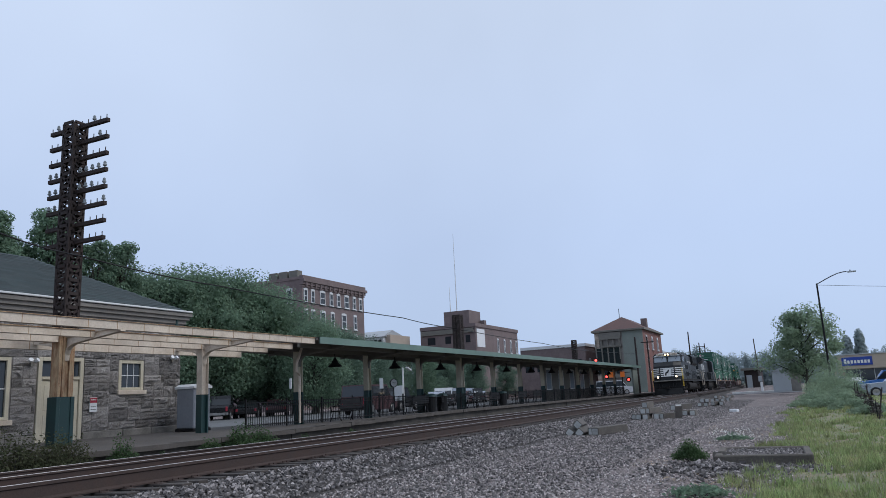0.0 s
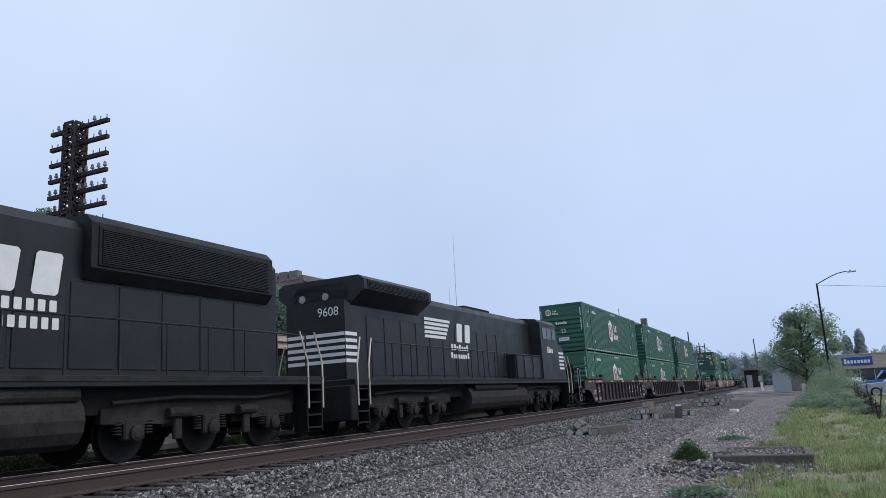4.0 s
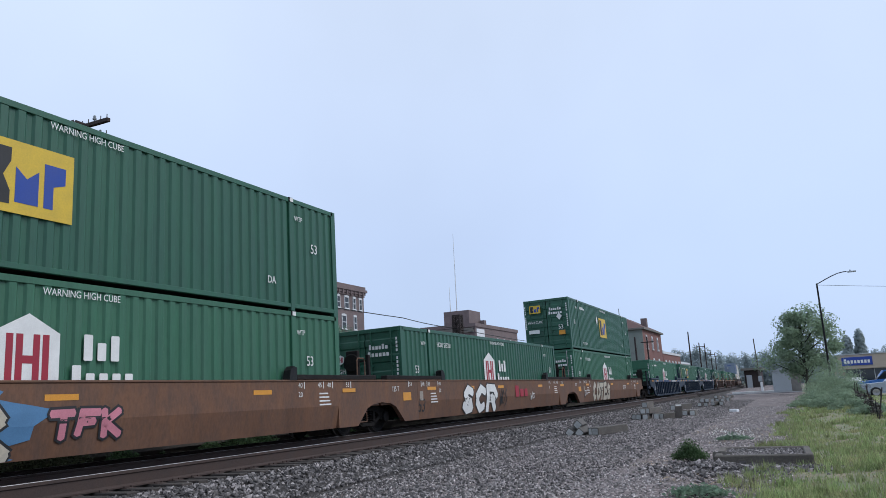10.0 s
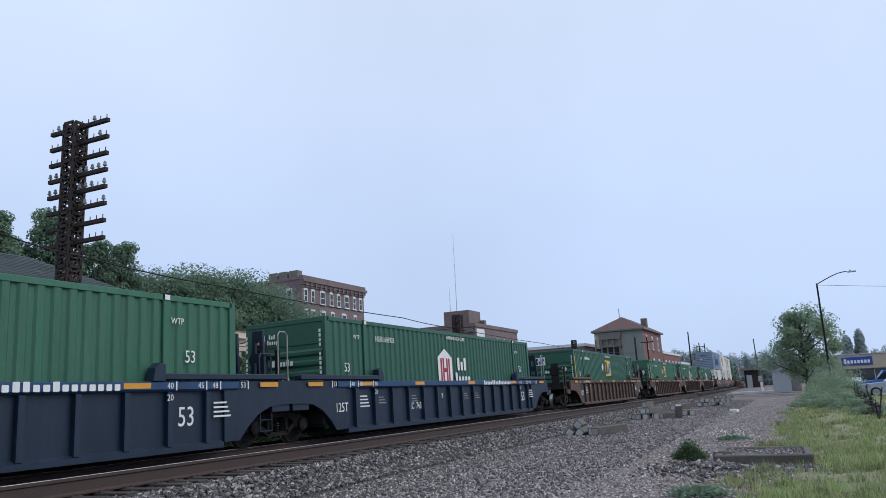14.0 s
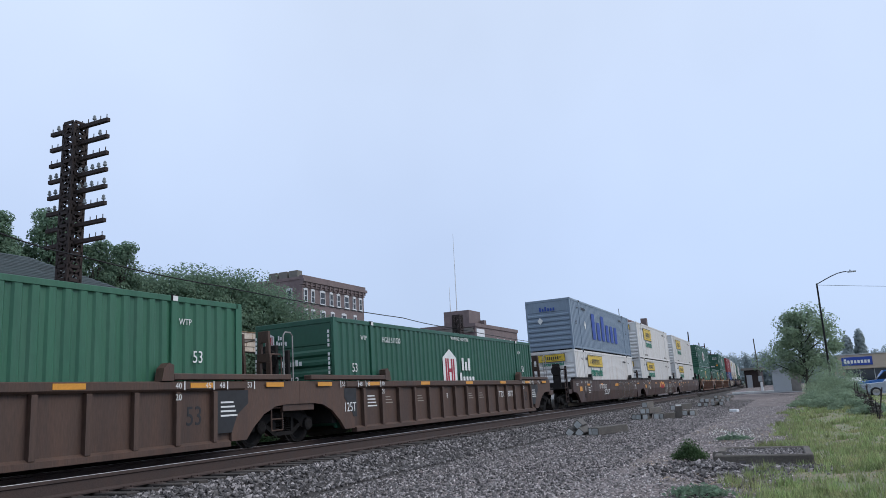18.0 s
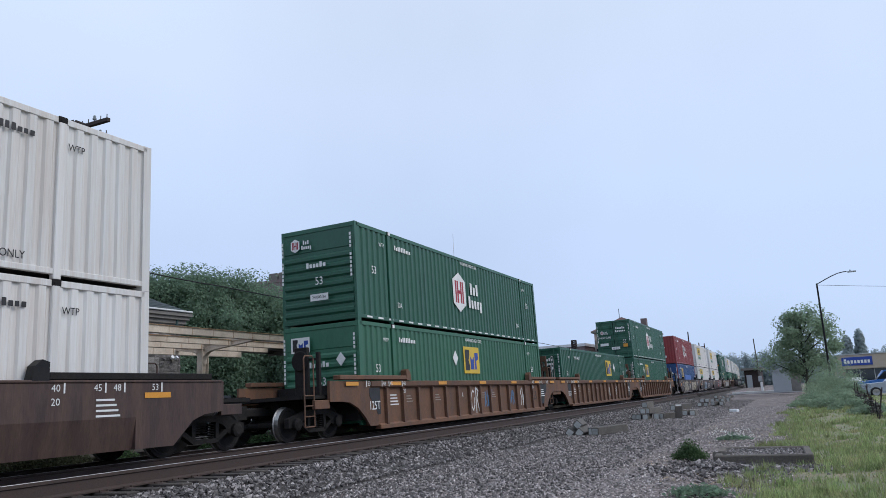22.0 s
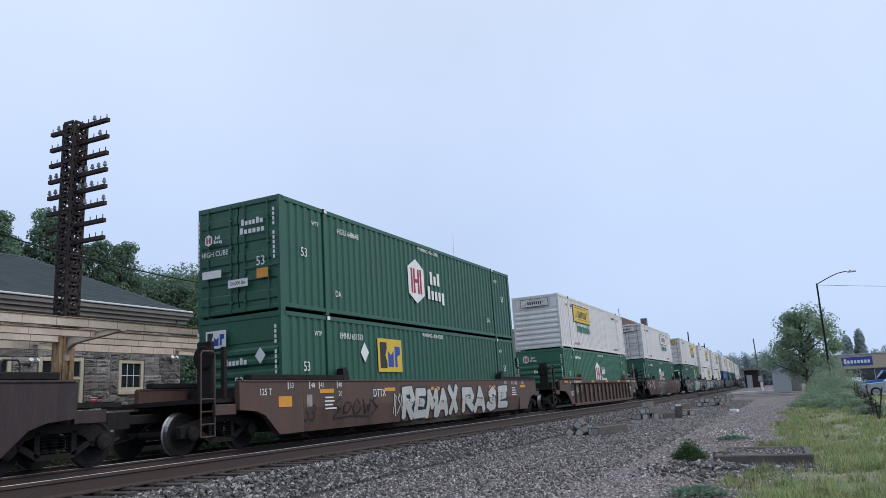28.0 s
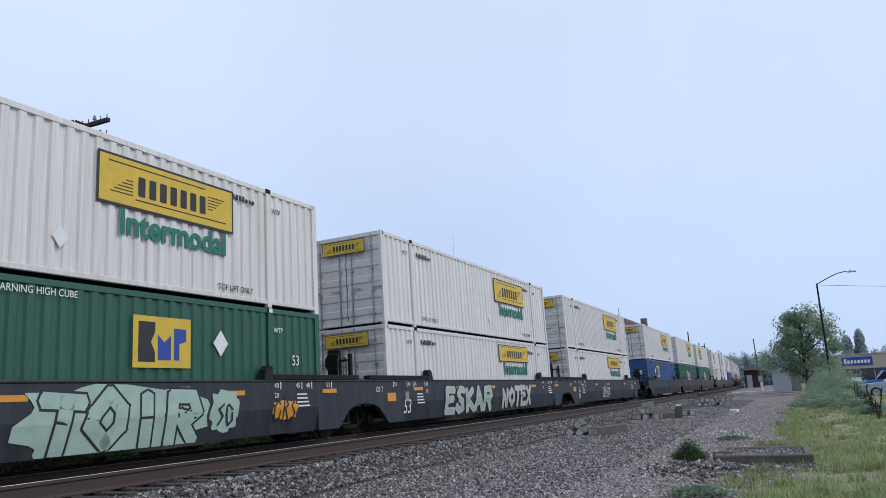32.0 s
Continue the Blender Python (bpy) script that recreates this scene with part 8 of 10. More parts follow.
def build_poles():
    arms = [(9.58 - 0.51 * i, -1.42, 1.06, g) for i, g in enumerate((0.3, 0.2, 0.05, 0.7, 0.8, 0.35, 0.0, 0.0))]
    lattice_pole(14.52, 19.0, 3.3, 9.7, 0.42, arms, "tall rust-brown steel lattice pole with eight cross arms and few insulators")
    lattice_pole(COL_0 + 5 * COL_STEP, 19.2, 3.4, 6.0, 0.45, [], "short rust-brown steel lattice pole stump above the canopy", "lattice_stump")
    lattice_pole(78.0, 21.9, 3.0, 6.3, 0.42, [], "short rust-brown steel lattice pole stump above the canopy", "lattice_stump")
    pts = [(-12, 17.0, 5.95), (10.9, 17.0, 5.46), (14.5, 18.6, 5.6), (20.3, 18.6, 5.36), (34.6, 18.9, 5.28), (41.7, 19.2, 5.2), (60, 19.5, 5.05), (76, 19.9, 5.0), (124, 24.0, 6.5)]
    out = []
    for a, b in zip(pts[:-1], pts[1:]):
        for i in range(6):
            t = i / 6
            out.append(Vector(a).lerp(Vector(b), t) - Vector((0, 0, 0.25 * t * (1 - t))))
    solo("overhead_cable", Mesh().path(out + [Vector(pts[-1])], 0.022, 5), M["black"], "thick black cable strung along the station", "cable")


# ---- trees and plants ----
def leaf_cloud(rng, me, centre, radii, n, size):
    """Leaves as small folded quads through an uneven shell."""
    for _ in range(n):
        d = Vector((rng.gauss(0, 1), rng.gauss(0, 1), rng.gauss(0, 1))).normalized()
        r = 1.3 * rng.random() ** 0.5
        p = Vector(centre) + Vector((d.x * radii[0], d.y * radii[1], d.z * radii[2])) * r
        up = (d + Vector((rng.gauss(0, 0.45), rng.gauss(0, 0.45), 0.35 + rng.gauss(0, 0.45)))).normalized()
        a = up.cross(Vector((rng.uniform(-1, 1), rng.uniform(-1, 1), rng.uniform(-1, 1)))).normalized()
        b = up.cross(a)
        s = size * rng.uniform(0.6, 1.3)
        me.quad(p - a * s, p + b * s * 0.6, p + a * s, p - b * s * 0.6)


def tree_mesh(seed, height, width, clumps, leaves, size, base=0.3, ragged=0.0):
    rng = random.Random(seed)
    wood, crown = Mesh(), Mesh()
    h0 = height * base
    wood.tube((0, 0, -0.3), (0.1, 0, h0), height * 0.028, height * 0.02, n=9)
    wood.tube((0.1, 0, h0), (0.2, 0.1, height * 0.8), height * 0.02, height * 0.006, n=8)
    for i in range(clumps):
        t = (i + 0.5) / clumps
        z = h0 * 0.9 + (height - h0) * (0.05 + 0.9 * t)
        spread = width / 2 * math.sin(math.pi * (0.22 + 0.70 * t)) ** 0.8
        a = i * 2.4 + rng.uniform(-0.5, 0.5)
        r = spread * rng.uniform(0.35 - 0.2 * ragged, 0.85 + 0.3 * ragged)
        c = Vector((math.cos(a) * r, math.sin(a) * r, z))
        k = min(height * 0.13, width * 0.16) * rng.uniform(0.65 - 0.15 * ragged, 1.3 + 0.2 * ragged)
        wood.tube((0.12, 0.03, min(z - k, height * 0.72) * 0.82), c, height * 0.008, height * 0.003, n=5)
        leaf_cloud(rng, crown, c, (k * 1.15, k * 1.15, k * 0.8), leaves // clumps, size)
    return wood, crown


def plant_trees():
    kinds = []
    for s, (h, w, c, n, z, low) in enumerate(((11.5, 8.2, 40, 24000, 0.12, 0.12), (12.5, 7.4, 42, 24000, 0.12, 0.12), (10.0, 9.0, 38, 22000, 0.12, 0.12), (15.5, 5.4, 34, 17000, 0.12, 0.3), (15.0, 4.4, 28, 13000, 0.12, 0.35))):
        wd, cr = tree_mesh(40 + s, h, w, c, n, z, low)
        kinds.append((wd.done("trunk", M["bark"]), cr.done("crown", M["leaf"]), cr.done("crown", M["leaf_dark"])))
    # x, y, kind, size, tone
    spots = [(24.5, 46, 1, 1.22, 0), (29.6, 46, 3, 0.96, 0), (32.1, 47.5, 4, 0.92, 0), (33.5, 46, 3, 1.02, 0), (35.8, 47.5, 4, 0.9, 1), (37.3, 46, 4, 0.95, 0), (39.6, 46, 4, 0.97, 0),
             (41.4, 47, 0, 1.0, 0), (44.4, 46, 1, 0.98, 0), (47.8, 46, 0, 1.11, 0), (51.4, 46, 1, 1.05, 0), (54.6, 47, 2, 1.27, 0), (57.4, 46, 0, 1.05, 0), (61.0, 46, 2, 1.05, 0),
             (44, 53, 0, 1.12, 1), (50, 53, 1, 1.08, 1), (38.6, 53, 2, 1.2, 1), (54.5, 39, 2, 0.8, 0), (58, 41, 1, 0.7, 0), (65, 43, 2, 0.84, 1), (71, 46, 0, 0.74, 1),
             (78, 48, 2, 0.82, 1), (86, 51, 1, 0.66, 1), (94, 54, 0, 0.74, 1), (103, 56, 2, 0.84, 1), (113, 57, 1, 0.7, 1), (124, 58, 0, 0.78, 1), (136, 60, 2, 0.9, 1),
             (80, 41, 0, 0.55, 0), (92, 44, 2, 0.6, 1), (106, 46, 1, 0.55, 1), (120, 46, 0, 0.6, 1)]
    rng = random.Random(77)
    for x, y, k, s, dark in spots:
        t = thing("tree", "leafy %sgreen street tree behind the station" % ("dark " if dark else ""), "tree", pose(x, y, 0.1, 0, 0, rng.uniform(0, 360)) @ Matrix.Scale(s, 4), "trees behind the station")
        part("trunk", kinds[k][0], None, t)
        part("crown", kinds[k][1 + dark], None, t, "leafy crown")
    wd, cr = tree_mesh(93, 8.8, 6.6, 34, 11500, 0.15, 0.22, 1.0)
    t = thing("tree", "leafy green tree standing beside the yard", "tree", pose(88, -0.05, -0.3))
    part("trunk", wd, M["bark"], t)
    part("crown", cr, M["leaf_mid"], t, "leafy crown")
    # far woods down the line and behind the shop, haze put in their colour
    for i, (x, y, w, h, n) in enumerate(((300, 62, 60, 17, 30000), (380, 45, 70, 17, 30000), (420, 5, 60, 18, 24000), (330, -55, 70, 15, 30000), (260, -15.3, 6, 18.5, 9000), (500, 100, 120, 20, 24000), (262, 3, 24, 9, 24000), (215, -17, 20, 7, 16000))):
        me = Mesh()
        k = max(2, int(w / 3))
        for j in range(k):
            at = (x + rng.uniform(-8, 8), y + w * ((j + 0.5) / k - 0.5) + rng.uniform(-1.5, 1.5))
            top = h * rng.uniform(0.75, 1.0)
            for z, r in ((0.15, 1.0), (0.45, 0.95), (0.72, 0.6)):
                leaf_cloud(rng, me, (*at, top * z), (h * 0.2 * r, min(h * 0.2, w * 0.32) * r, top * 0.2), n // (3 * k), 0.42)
        solo("far_woods", me, M["leaf_far"], "distant woods with haze in their green", "woods", kind="stuff")


def bush(name, label, x, y, z, w, h, n, size, material, seed, group=""):
    rng = random.Random(seed)
    b = thing(name, label, "bush", pose(x, y, z), group)
    tw, lf = Mesh(), Mesh()
    for i in range(16):
        a = i * 2.4
        r = w * 0.42 * math.sqrt((i + 0.5) / 16)
        tip = Vector((math.cos(a) * r, math.sin(a) * r, h * (0.95 - 0.75 * (r / (w * 0.45)) ** 2) * rng.uniform(0.6, 1.05)))
        tw.tube((tip.x * 0.2, tip.y * 0.2, -0.05), tip, 0.01, 0.004, n=4)
        leaf_cloud(rng, lf, (tip.x, tip.y, tip.z * 0.75), (w * 0.17, w * 0.17, max(0.05, tip.z * 0.4)), n // 16, size)
    part("stems", tw, M["bark"], b)
    part("leaves", lf, M[material], b)
    return b


def plant_bushes():
    lab = "ragged green bush growing between the track and the platform"
    for i, (x, y, w, h) in enumerate(((11.4, 15.4, 1.6, 0.95), (12.1, 15.5, 1.3, 0.8), (10.6, 15.3, 1.5, 0.9), (13.9, 15.8, 0.8, 0.75), (17.2, 16.0, 0.8, 0.5), (18.6, 16.1, 1.2, 0.8), (19.6, 16.1, 1.1, 0.75), (21.9, 16.1, 0.5, 0.35), (25.0, 16.1, 0.5, 0.4), (15.3, 15.9, 0.35, 0.3))):
        bush("bush", lab, x, y, -0.42, w, h * 1.35, int(1500 * w), 0.028 + 0.006 * w, "bush_brown" if i in (0, 1, 2) else "bush", 200 + i, "trackside bushes")
    bush("weed_clump", "dense green weed clump on the gravel yard", 15.9, 2.3, -0.5, 0.66, 0.5, 4200, 0.018, "bush", 300)
    bush("weed_clump", "pale green low weed on the gravel", 11.2, 1.55, -0.5, 0.85, 0.18, 500, 0.035, "leaf", 301)
    fl = bush("weed_clump", "low weed with small white flowers", 21.6, 1.95, -0.5, 0.9, 0.2, 900, 0.03, "leaf", 302)
    rng = random.Random(303)
    pet = Mesh()
    for _ in range(70):
        o = Vector((rng.gauss(0, 0.3), rng.gauss(0, 0.35), rng.uniform(0.12, 0.3)))
        vs, fs = rock(rng, 0.02)
        pet.add([v + o for v in vs], fs)
    part("flowers", pet, M["petal"], fl, "small white flowers")
    for i, (x, y, w, h) in enumerate(((70, -1.9, 4.2, 2.9), (66, -2.3, 4.2, 2.9), (76, -1.3, 3.4, 2.5), (61, -2.8, 2.4, 1.4), (82, -1.2, 3.0, 1.5), (56, -1.9, 2.4, 0.9), (48, -1.6, 2.4, 0.75), (43, -0.8, 1.8, 0.5), (60, -0.6, 2.4, 0.7), (52, -0.4, 2.6, 0.6), (38, -1.7, 2.0, 0.55), (33, -2.1, 1.6, 0.5), (46, 0.2, 1.8, 0.35))):
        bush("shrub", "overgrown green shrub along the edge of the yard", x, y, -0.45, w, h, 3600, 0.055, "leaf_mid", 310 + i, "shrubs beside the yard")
    rng = random.Random(9)
    me = Mesh()
    for _ in range(105000):
        x = 8.5 + 55 * rng.random() ** 1.6
        edge = 1.15 + 0.9 * noise.noise(Vector((x * 0.35, 0, 5))) - 0.25 * smooth(25, 50, x)
        y = edge - rng.random() ** 0.8 * (2.0 + 0.22 * x)
        if 14.6 < x < 17.0 and 0.0 < y < 1.85:
            continue
        thick = noise.noise(Vector((x * 0.5, y * 0.7, 9))) + 0.5 * noise.noise(Vector((x * 1.7, y * 1.9, 4)))
        if thick < 0.02 and rng.random() < 0.85:
            continue
        h = rng.uniform(0.02, 0.085) * (1.0 + 1.3 * max(0.0, thick))
        a = rng.uniform(0, 6.28)
        z = ground_z(x, y)
        w = 0.004 + 0.00055 * x
        lx, ly = math.cos(a) * h * 0.7, math.sin(a) * h * 0.7
        me.add([(x - w * math.sin(a), y + w * math.cos(a), z - 0.01), (x + w * math.sin(a), y - w * math.cos(a), z - 0.01), (x + lx, y + ly, z + h)], [(0, 1, 2)])
    for _ in range(520):
        x = 9.5 + 36 * rng.random() ** 1.4
        y = 0.9 + 0.9 * noise.noise(Vector((x * 0.35, 0, 5))) - rng.random() ** 1.3 * (1.5 + 0.13 * x)
        if 14.7 < x < 16.9 and 0.05 < y < 1.8:
            continue
        z, tall = ground_z(x, y), rng.uniform(0.1, 0.26)
        for _ in range(26):
            a, h = rng.uniform(0, 6.28), tall * rng.uniform(0.5, 1.0)
            bx, by, lean, w = x + rng.gauss(0, 0.07), y + rng.gauss(0, 0.07), h * rng.uniform(0.2, 0.7), 0.004 + 0.0004 * x
            me.add([(bx - w * math.sin(a), by + w * math.cos(a), z - 0.01), (bx + w * math.sin(a), by - w * math.cos(a), z - 0.01), (bx + lean * math.cos(a), by + lean * math.sin(a), z + h)], [(0, 1, 2)])
    solo("grass", me, M["grass"], "patchy coarse green grass along the yard", "grass", kind="stuff")
    me = Mesh()
    for _ in range(5000):
        x = 9 + 30 * rng.random() ** 1.5
        y = rng.uniform(-1.5, 3.4)
        if noise.noise(Vector((x * 0.5, y * 0.5, 21))) < 0.12:
            continue
        a, l = rng.uniform(0, 6.28), rng.uniform(0.06, 0.2)
        z = ground_z(x, y) + 0.012
        d = Vector((math.cos(a), math.sin(a), rng.uniform(-0.05, 0.25))) * l
        s = Vector((-math.sin(a), math.cos(a), 0)) * 0.006
        p = Vector((x, y, z))
        me.quad(p - s, p + s, p + d + s, p + d - s)
    solo("dry_straw", me, M["straw"], "dry straw and dead stalks lying on the gravel", "straw", kind="stuff")


# ---- the yard's clutter ----
def timber_block(x, y, z, l, w, h, rz, ry, rx, label="short grey timber block with pale cut ends on the gravel"):
    b = thing("timber_block", label, "timber", pose(x, y, z, rx, ry, rz), "cut timbers in the yard")
    part("body", Mesh().box(-l / 2, l / 2, -w / 2, w / 2, 0, h, 0.015), M["timber"], b)
    part("cut_end", Mesh().box(-l / 2 - 0.006, -l / 2, -w / 2 + 0.03, w / 2 - 0.03, 0.03, h - 0.03), M["timber_end"], b, "pale cut end")
    part("cut_end", Mesh().box(l / 2, l / 2 + 0.006, -w / 2 + 0.03, w / 2 - 0.03, 0.03, h - 0.03), M["timber_end"], b, "pale cut end")


def build_clutter():
    g = -0.5
    # first heap
    for x, y, z, l, rz, rx in ((26.2, 7.75, g, 1.2, 6, 38), (26.0, 7.3, g, 1.3, 2, 40), (26.25, 7.5, g + 0.26, 1.2, 8, 44), (26.0, 6.75, g, 1.1, -4, 0), (26.4, 6.38, g, 2.2, -14, 0)):
        timber_block(x, y, z, l, 0.27, 0.26, rz, 0, rx)
    # second heap
    for x, y, z, l, rz, rx in ((37.6, 7.9, g, 1.0, 10, 30), (37.2, 7.5, g, 1.2, 5, 8), (37.0, 7.1, g, 1.4, 3, 0), (37.1, 7.2, g + 0.27, 1.3, 2, 0), (37.3, 6.6, g, 1.4, 0, 0), (37.5, 6.9, g + 0.27, 2.0, -6, 0), (37.4, 7.1, g + 0.54, 1.2, -4, 0),
                              (37.2, 6.05, g, 1.3, -30, 0), (40.2, 6.1, g, 1.2, 0, 0), (40.4, 5.75, g, 1.2, 0, 0), (40.3, 5.4, g, 1.2, 3, 0), (40.6, 6.0, g + 0.3, 2.6, -10, 0)):
        timber_block(x, y, z, l, 0.28, 0.27, rz, 0, rx)
    timber_block(36.6, 5.55, g + 0.25, 0.7, 0.3, 0.2, 20, 70, 0, "short pale timber block leaning on a heap")
    for x, y, z in ((56, 7.0, 0), (56.2, 6.6, 0), (56, 6.8, 0.27), (56.1, 6.45, 0.27), (57, 6.1, 0), (57.2, 5.7, 0), (68, 7.4, 0), (68.3, 7.0, 0), (68.2, 6.6, 0), (68.4, 7.1, 0.27), (69, 6.2, 0), (74, 7.4, 0), (74.2, 7.0, 0), (74, 6.6, 0), (82, 7.8, 0), (83, 7.2, 0)):
        timber_block(x, y, g + z, 1.2, 0.29, 0.27, random.Random(int(x * 10)).uniform(-8, 8), 0, 0)
    # gravel-filled concrete pad with a low kerb
    p = thing("concrete_pad", "low dark concrete box filled with gravel", "concrete pad", pose(15.78, 0.92, -0.55, 0, 0, 2))
    for a, b, c, d in ((-0.95, -0.8, -0.83, 0.83), (0.8, 0.95, -0.83, 0.83), (-0.8, 0.8, -0.83, -0.7), (-0.8, 0.8, 0.7, 0.83)):
        part("kerb", Mesh().box(a, b, c, d, 0, 0.27, 0.02), M["concrete_dark"], p, "stained concrete kerb")
    fill = Mesh()
    rng = random.Random(31)
    for _ in range(900):
        vs, fs = rock(rng, rng.uniform(0.025, 0.055))
        o = Vector((rng.uniform(-0.78, 0.78), rng.uniform(-0.68, 0.68), 0.22))
        fill.add([v + o for v in vs], fs)
    part("gravel_fill", fill, M["pebble"], p, "loose grey stones")["kind"] = "stuff"
    rub = Mesh()
    for _ in range(1300):
        vs, fs = rock(rng, rng.uniform(0.02, 0.055))
        o = Vector((14.6 + rng.gauss(0, 0.6), 1.5 + rng.gauss(0, 0.6), -0.48))
        rub.add([v + o for v in vs], fs)
    for _ in range(1500):
        vs, fs = rock(rng, rng.uniform(0.02, 0.07) * rng.choice((0.7, 1.0, 1.3)))
        t = rng.random()
        o = Vector((14.5 - 0.25 * t + rng.gauss(0, 0.16), 1.9 - 2.4 * t + rng.gauss(0, 0.1), -0.5 + 0.10 * math.exp(-4 * t) + rng.uniform(0, 0.03)))
        rub.add([v + o for v in vs], fs)
    solo("rubble", rub, M["pebble"], "loose rubble around the concrete box", "rubble", kind="stuff")
    st = Mesh().prism([(-0.25, -0.1), (0.2, -0.16), (0.28, 0.1), (0.0, 0.2), (-0.22, 0.1)], 0, 0.12, "z")
    solo("flat_stone", st, M["timber"], "flat grey slab of stone lying on the gravel", "stone", pose(15.5, 1.62, -0.42, 8, 12, 20))
    solo("white_carton", Mesh().box(-0.22, 0.22, -0.12, 0.12, 0, 0.16, 0.02), M["plastic_white"], "small white carton lying on the gravel", "litter", pose(42.2, 3.6, -0.5, 0, 0, 60))
    # leaning wire fence
    f = thing("broken_fence", "sagging dark mesh fence with leaning posts in the weeds", "fence", pose(0, 0, 0))
    prev = None
    for i, (x, y, lean) in enumerate(((28.5, -1.95, 12), (34, -2.2, -6), (41, -2.4, 8), (50, -2.6, 0), (60, -2.9, 5))):
        part("post", Mesh().tube((0, 0, 0), (0, 0, 1.2), 0.022, n=7), M["pole"], f, "leaning post", pose(x, y, -0.55, lean, lean * 0.5))
        if prev:
            me = Mesh()
            n = 26
            for k in range(n):
                t = k / n
                a, b = Vector(prev).lerp(Vector((x, y, 0)), t), Vector(prev).lerp(Vector((x, y, 0)), (k + 1) / n)
                h = 0.75 - 0.25 * math.sin(t * math.pi)
                me.box(-0.006, 0.006, -0.006, 0.006, -0.55, h - 0.5, 0, Matrix.Translation((a.x, a.y, 0)))
                for z in (-0.4, -0.2, 0.0, h - 0.52):
                    me.tube((a.x, a.y, z), (b.x, b.y, z), 0.006, n=3, caps=False)
            part("wire_mesh", me, M["black"], f, "dark wire mesh")["kind"] = "stuff"
        prev = (x, y, 0)
    # Brown leaf clumps added to stand for the fence's dense dark mesh.
    clump_mesh, rng = Mesh(), random.Random(61)
    for i in range(26):
        x = 29.5 + i * 1.2
        leaf_cloud(rng, clump_mesh, (x, -2.0 - 0.028 * (x - 28.5), -0.22 + rng.uniform(-0.1, 0.12)), (0.8, 0.15, 0.3), 90, 0.06)
    part("vines", clump_mesh, M["bark"], f, "dark brown clumps standing for dense fence mesh")


# ---- vehicles ----
def vehicle(kind, paint, x, y, z, rz, label, category="car"):
    """kind: 'suv', 'pickup', 'sedan' or 'van'; it faces its own -x."""
    c = thing(kind, label, category, pose(x, y, z, 0, 0, rz), "parked cars")
    dims = {"suv": (4.9, 1.95, 1.8), "pickup": (5.7, 2.0, 1.9), "sedan": (4.7, 1.8, 1.45), "van": (5.2, 2.0, 2.0)}[kind]
    l, w, h = dims
    a = l / 2
    belt = h * 0.58
    nose, rake = {"suv": (0.34, 0.48), "pickup": (0.25, 0.36), "sedan": (0.26, 0.42), "van": (0.18, 0.3)}[kind]
    body = [(-a, 0.4), (-a, belt * 0.78), (-a + 0.12, belt * 0.9), (-a + l * nose, belt), (a - 0.1, belt), (a, belt * 0.85), (a, 0.4), (a - 0.6, 0.28), (-a + 0.6, 0.28)]
    part("body", Mesh().prism(body, -w / 2, w / 2), M[paint], c, "painted body")
    roofs = {"suv": [(-a + l * nose, belt), (-a + l * rake, h), (a - 0.35, h), (a - 0.08, belt)], "van": [(-a + l * nose, belt), (-a + l * rake, h), (a - 0.15, h), (a - 0.05, belt)],
             "sedan": [(-a + l * nose, belt), (-a + l * rake, h), (a - l * 0.27, h), (a - l * 0.1, belt)], "pickup": [(-a + l * nose, belt), (-a + l * rake, h), (-a + l * 0.6, h), (-a + l * 0.64, belt)]}[kind]
    top = Mesh().prism(roofs, -w / 2 + 0.1, w / 2 - 0.1)
    part("cabin", top, M[paint], c)
    gl = [(p[0] * 0.98 + (roofs[1][0] + roofs[2][0]) / 2 * 0.02, belt + 0.04 + (p[1] - belt) * 0.82) for p in roofs]
    for s in (-1, 1):
        part("side_glass", Mesh().prism(gl, s * (w / 2 - 0.1) - 0.008, s * (w / 2 - 0.1) + 0.008), M["glass"], c, "dark side windows")
    fr, fb = roofs[0], roofs[1]
    part("windscreen", Mesh().add([(fr[0] - 0.01, -w / 2 + 0.16, fr[1] + 0.04), (fr[0] - 0.01, w / 2 - 0.16, fr[1] + 0.04), (fb[0] - 0.01, w / 2 - 0.2, fb[1] - 0.08), (fb[0] - 0.01, -w / 2 + 0.2, fb[1] - 0.08)], [(0, 1, 2, 3)]), M["glass"], c)
    br, bb = roofs[3], roofs[2]
    part("rear_glass", Mesh().add([(br[0] + 0.012, -w / 2 + 0.16, br[1] + 0.06), (br[0] + 0.012, w / 2 - 0.16, br[1] + 0.06), (bb[0] + 0.012, w / 2 - 0.2, bb[1] - 0.08), (bb[0] + 0.012, -w / 2 + 0.2, bb[1] - 0.08)], [(0, 1, 2, 3)]), M["glass"], c)
    r = 0.36
    for sx in (-1, 1):
        for s in (-1, 1):
            t = part("wheel", Mesh().lathe([(r - 0.1, -0.11), (r, -0.08), (r, 0.08), (r - 0.1, 0.11)], 18, pose(sx * l * 0.31, s * (w / 2 - 0.08), r, 90)), M["rubber"], c, "black tyre")
            part("rim", Mesh().lathe([(0.05, 0.0), (0.22, 0.02), (0.24, 0.0)], 14, pose(sx * l * 0.31, s * (w / 2 + 0.035), r, -90 * s)), M["steel"], t)
    for s in (-1, 1):
        part("headlamp", Mesh().box(-a - 0.012, -a + 0.05, s * w * 0.36 - 0.18, s * w * 0.36 + 0.18, belt * 0.62, belt * 0.78, 0.01), M["plastic_white"], c)
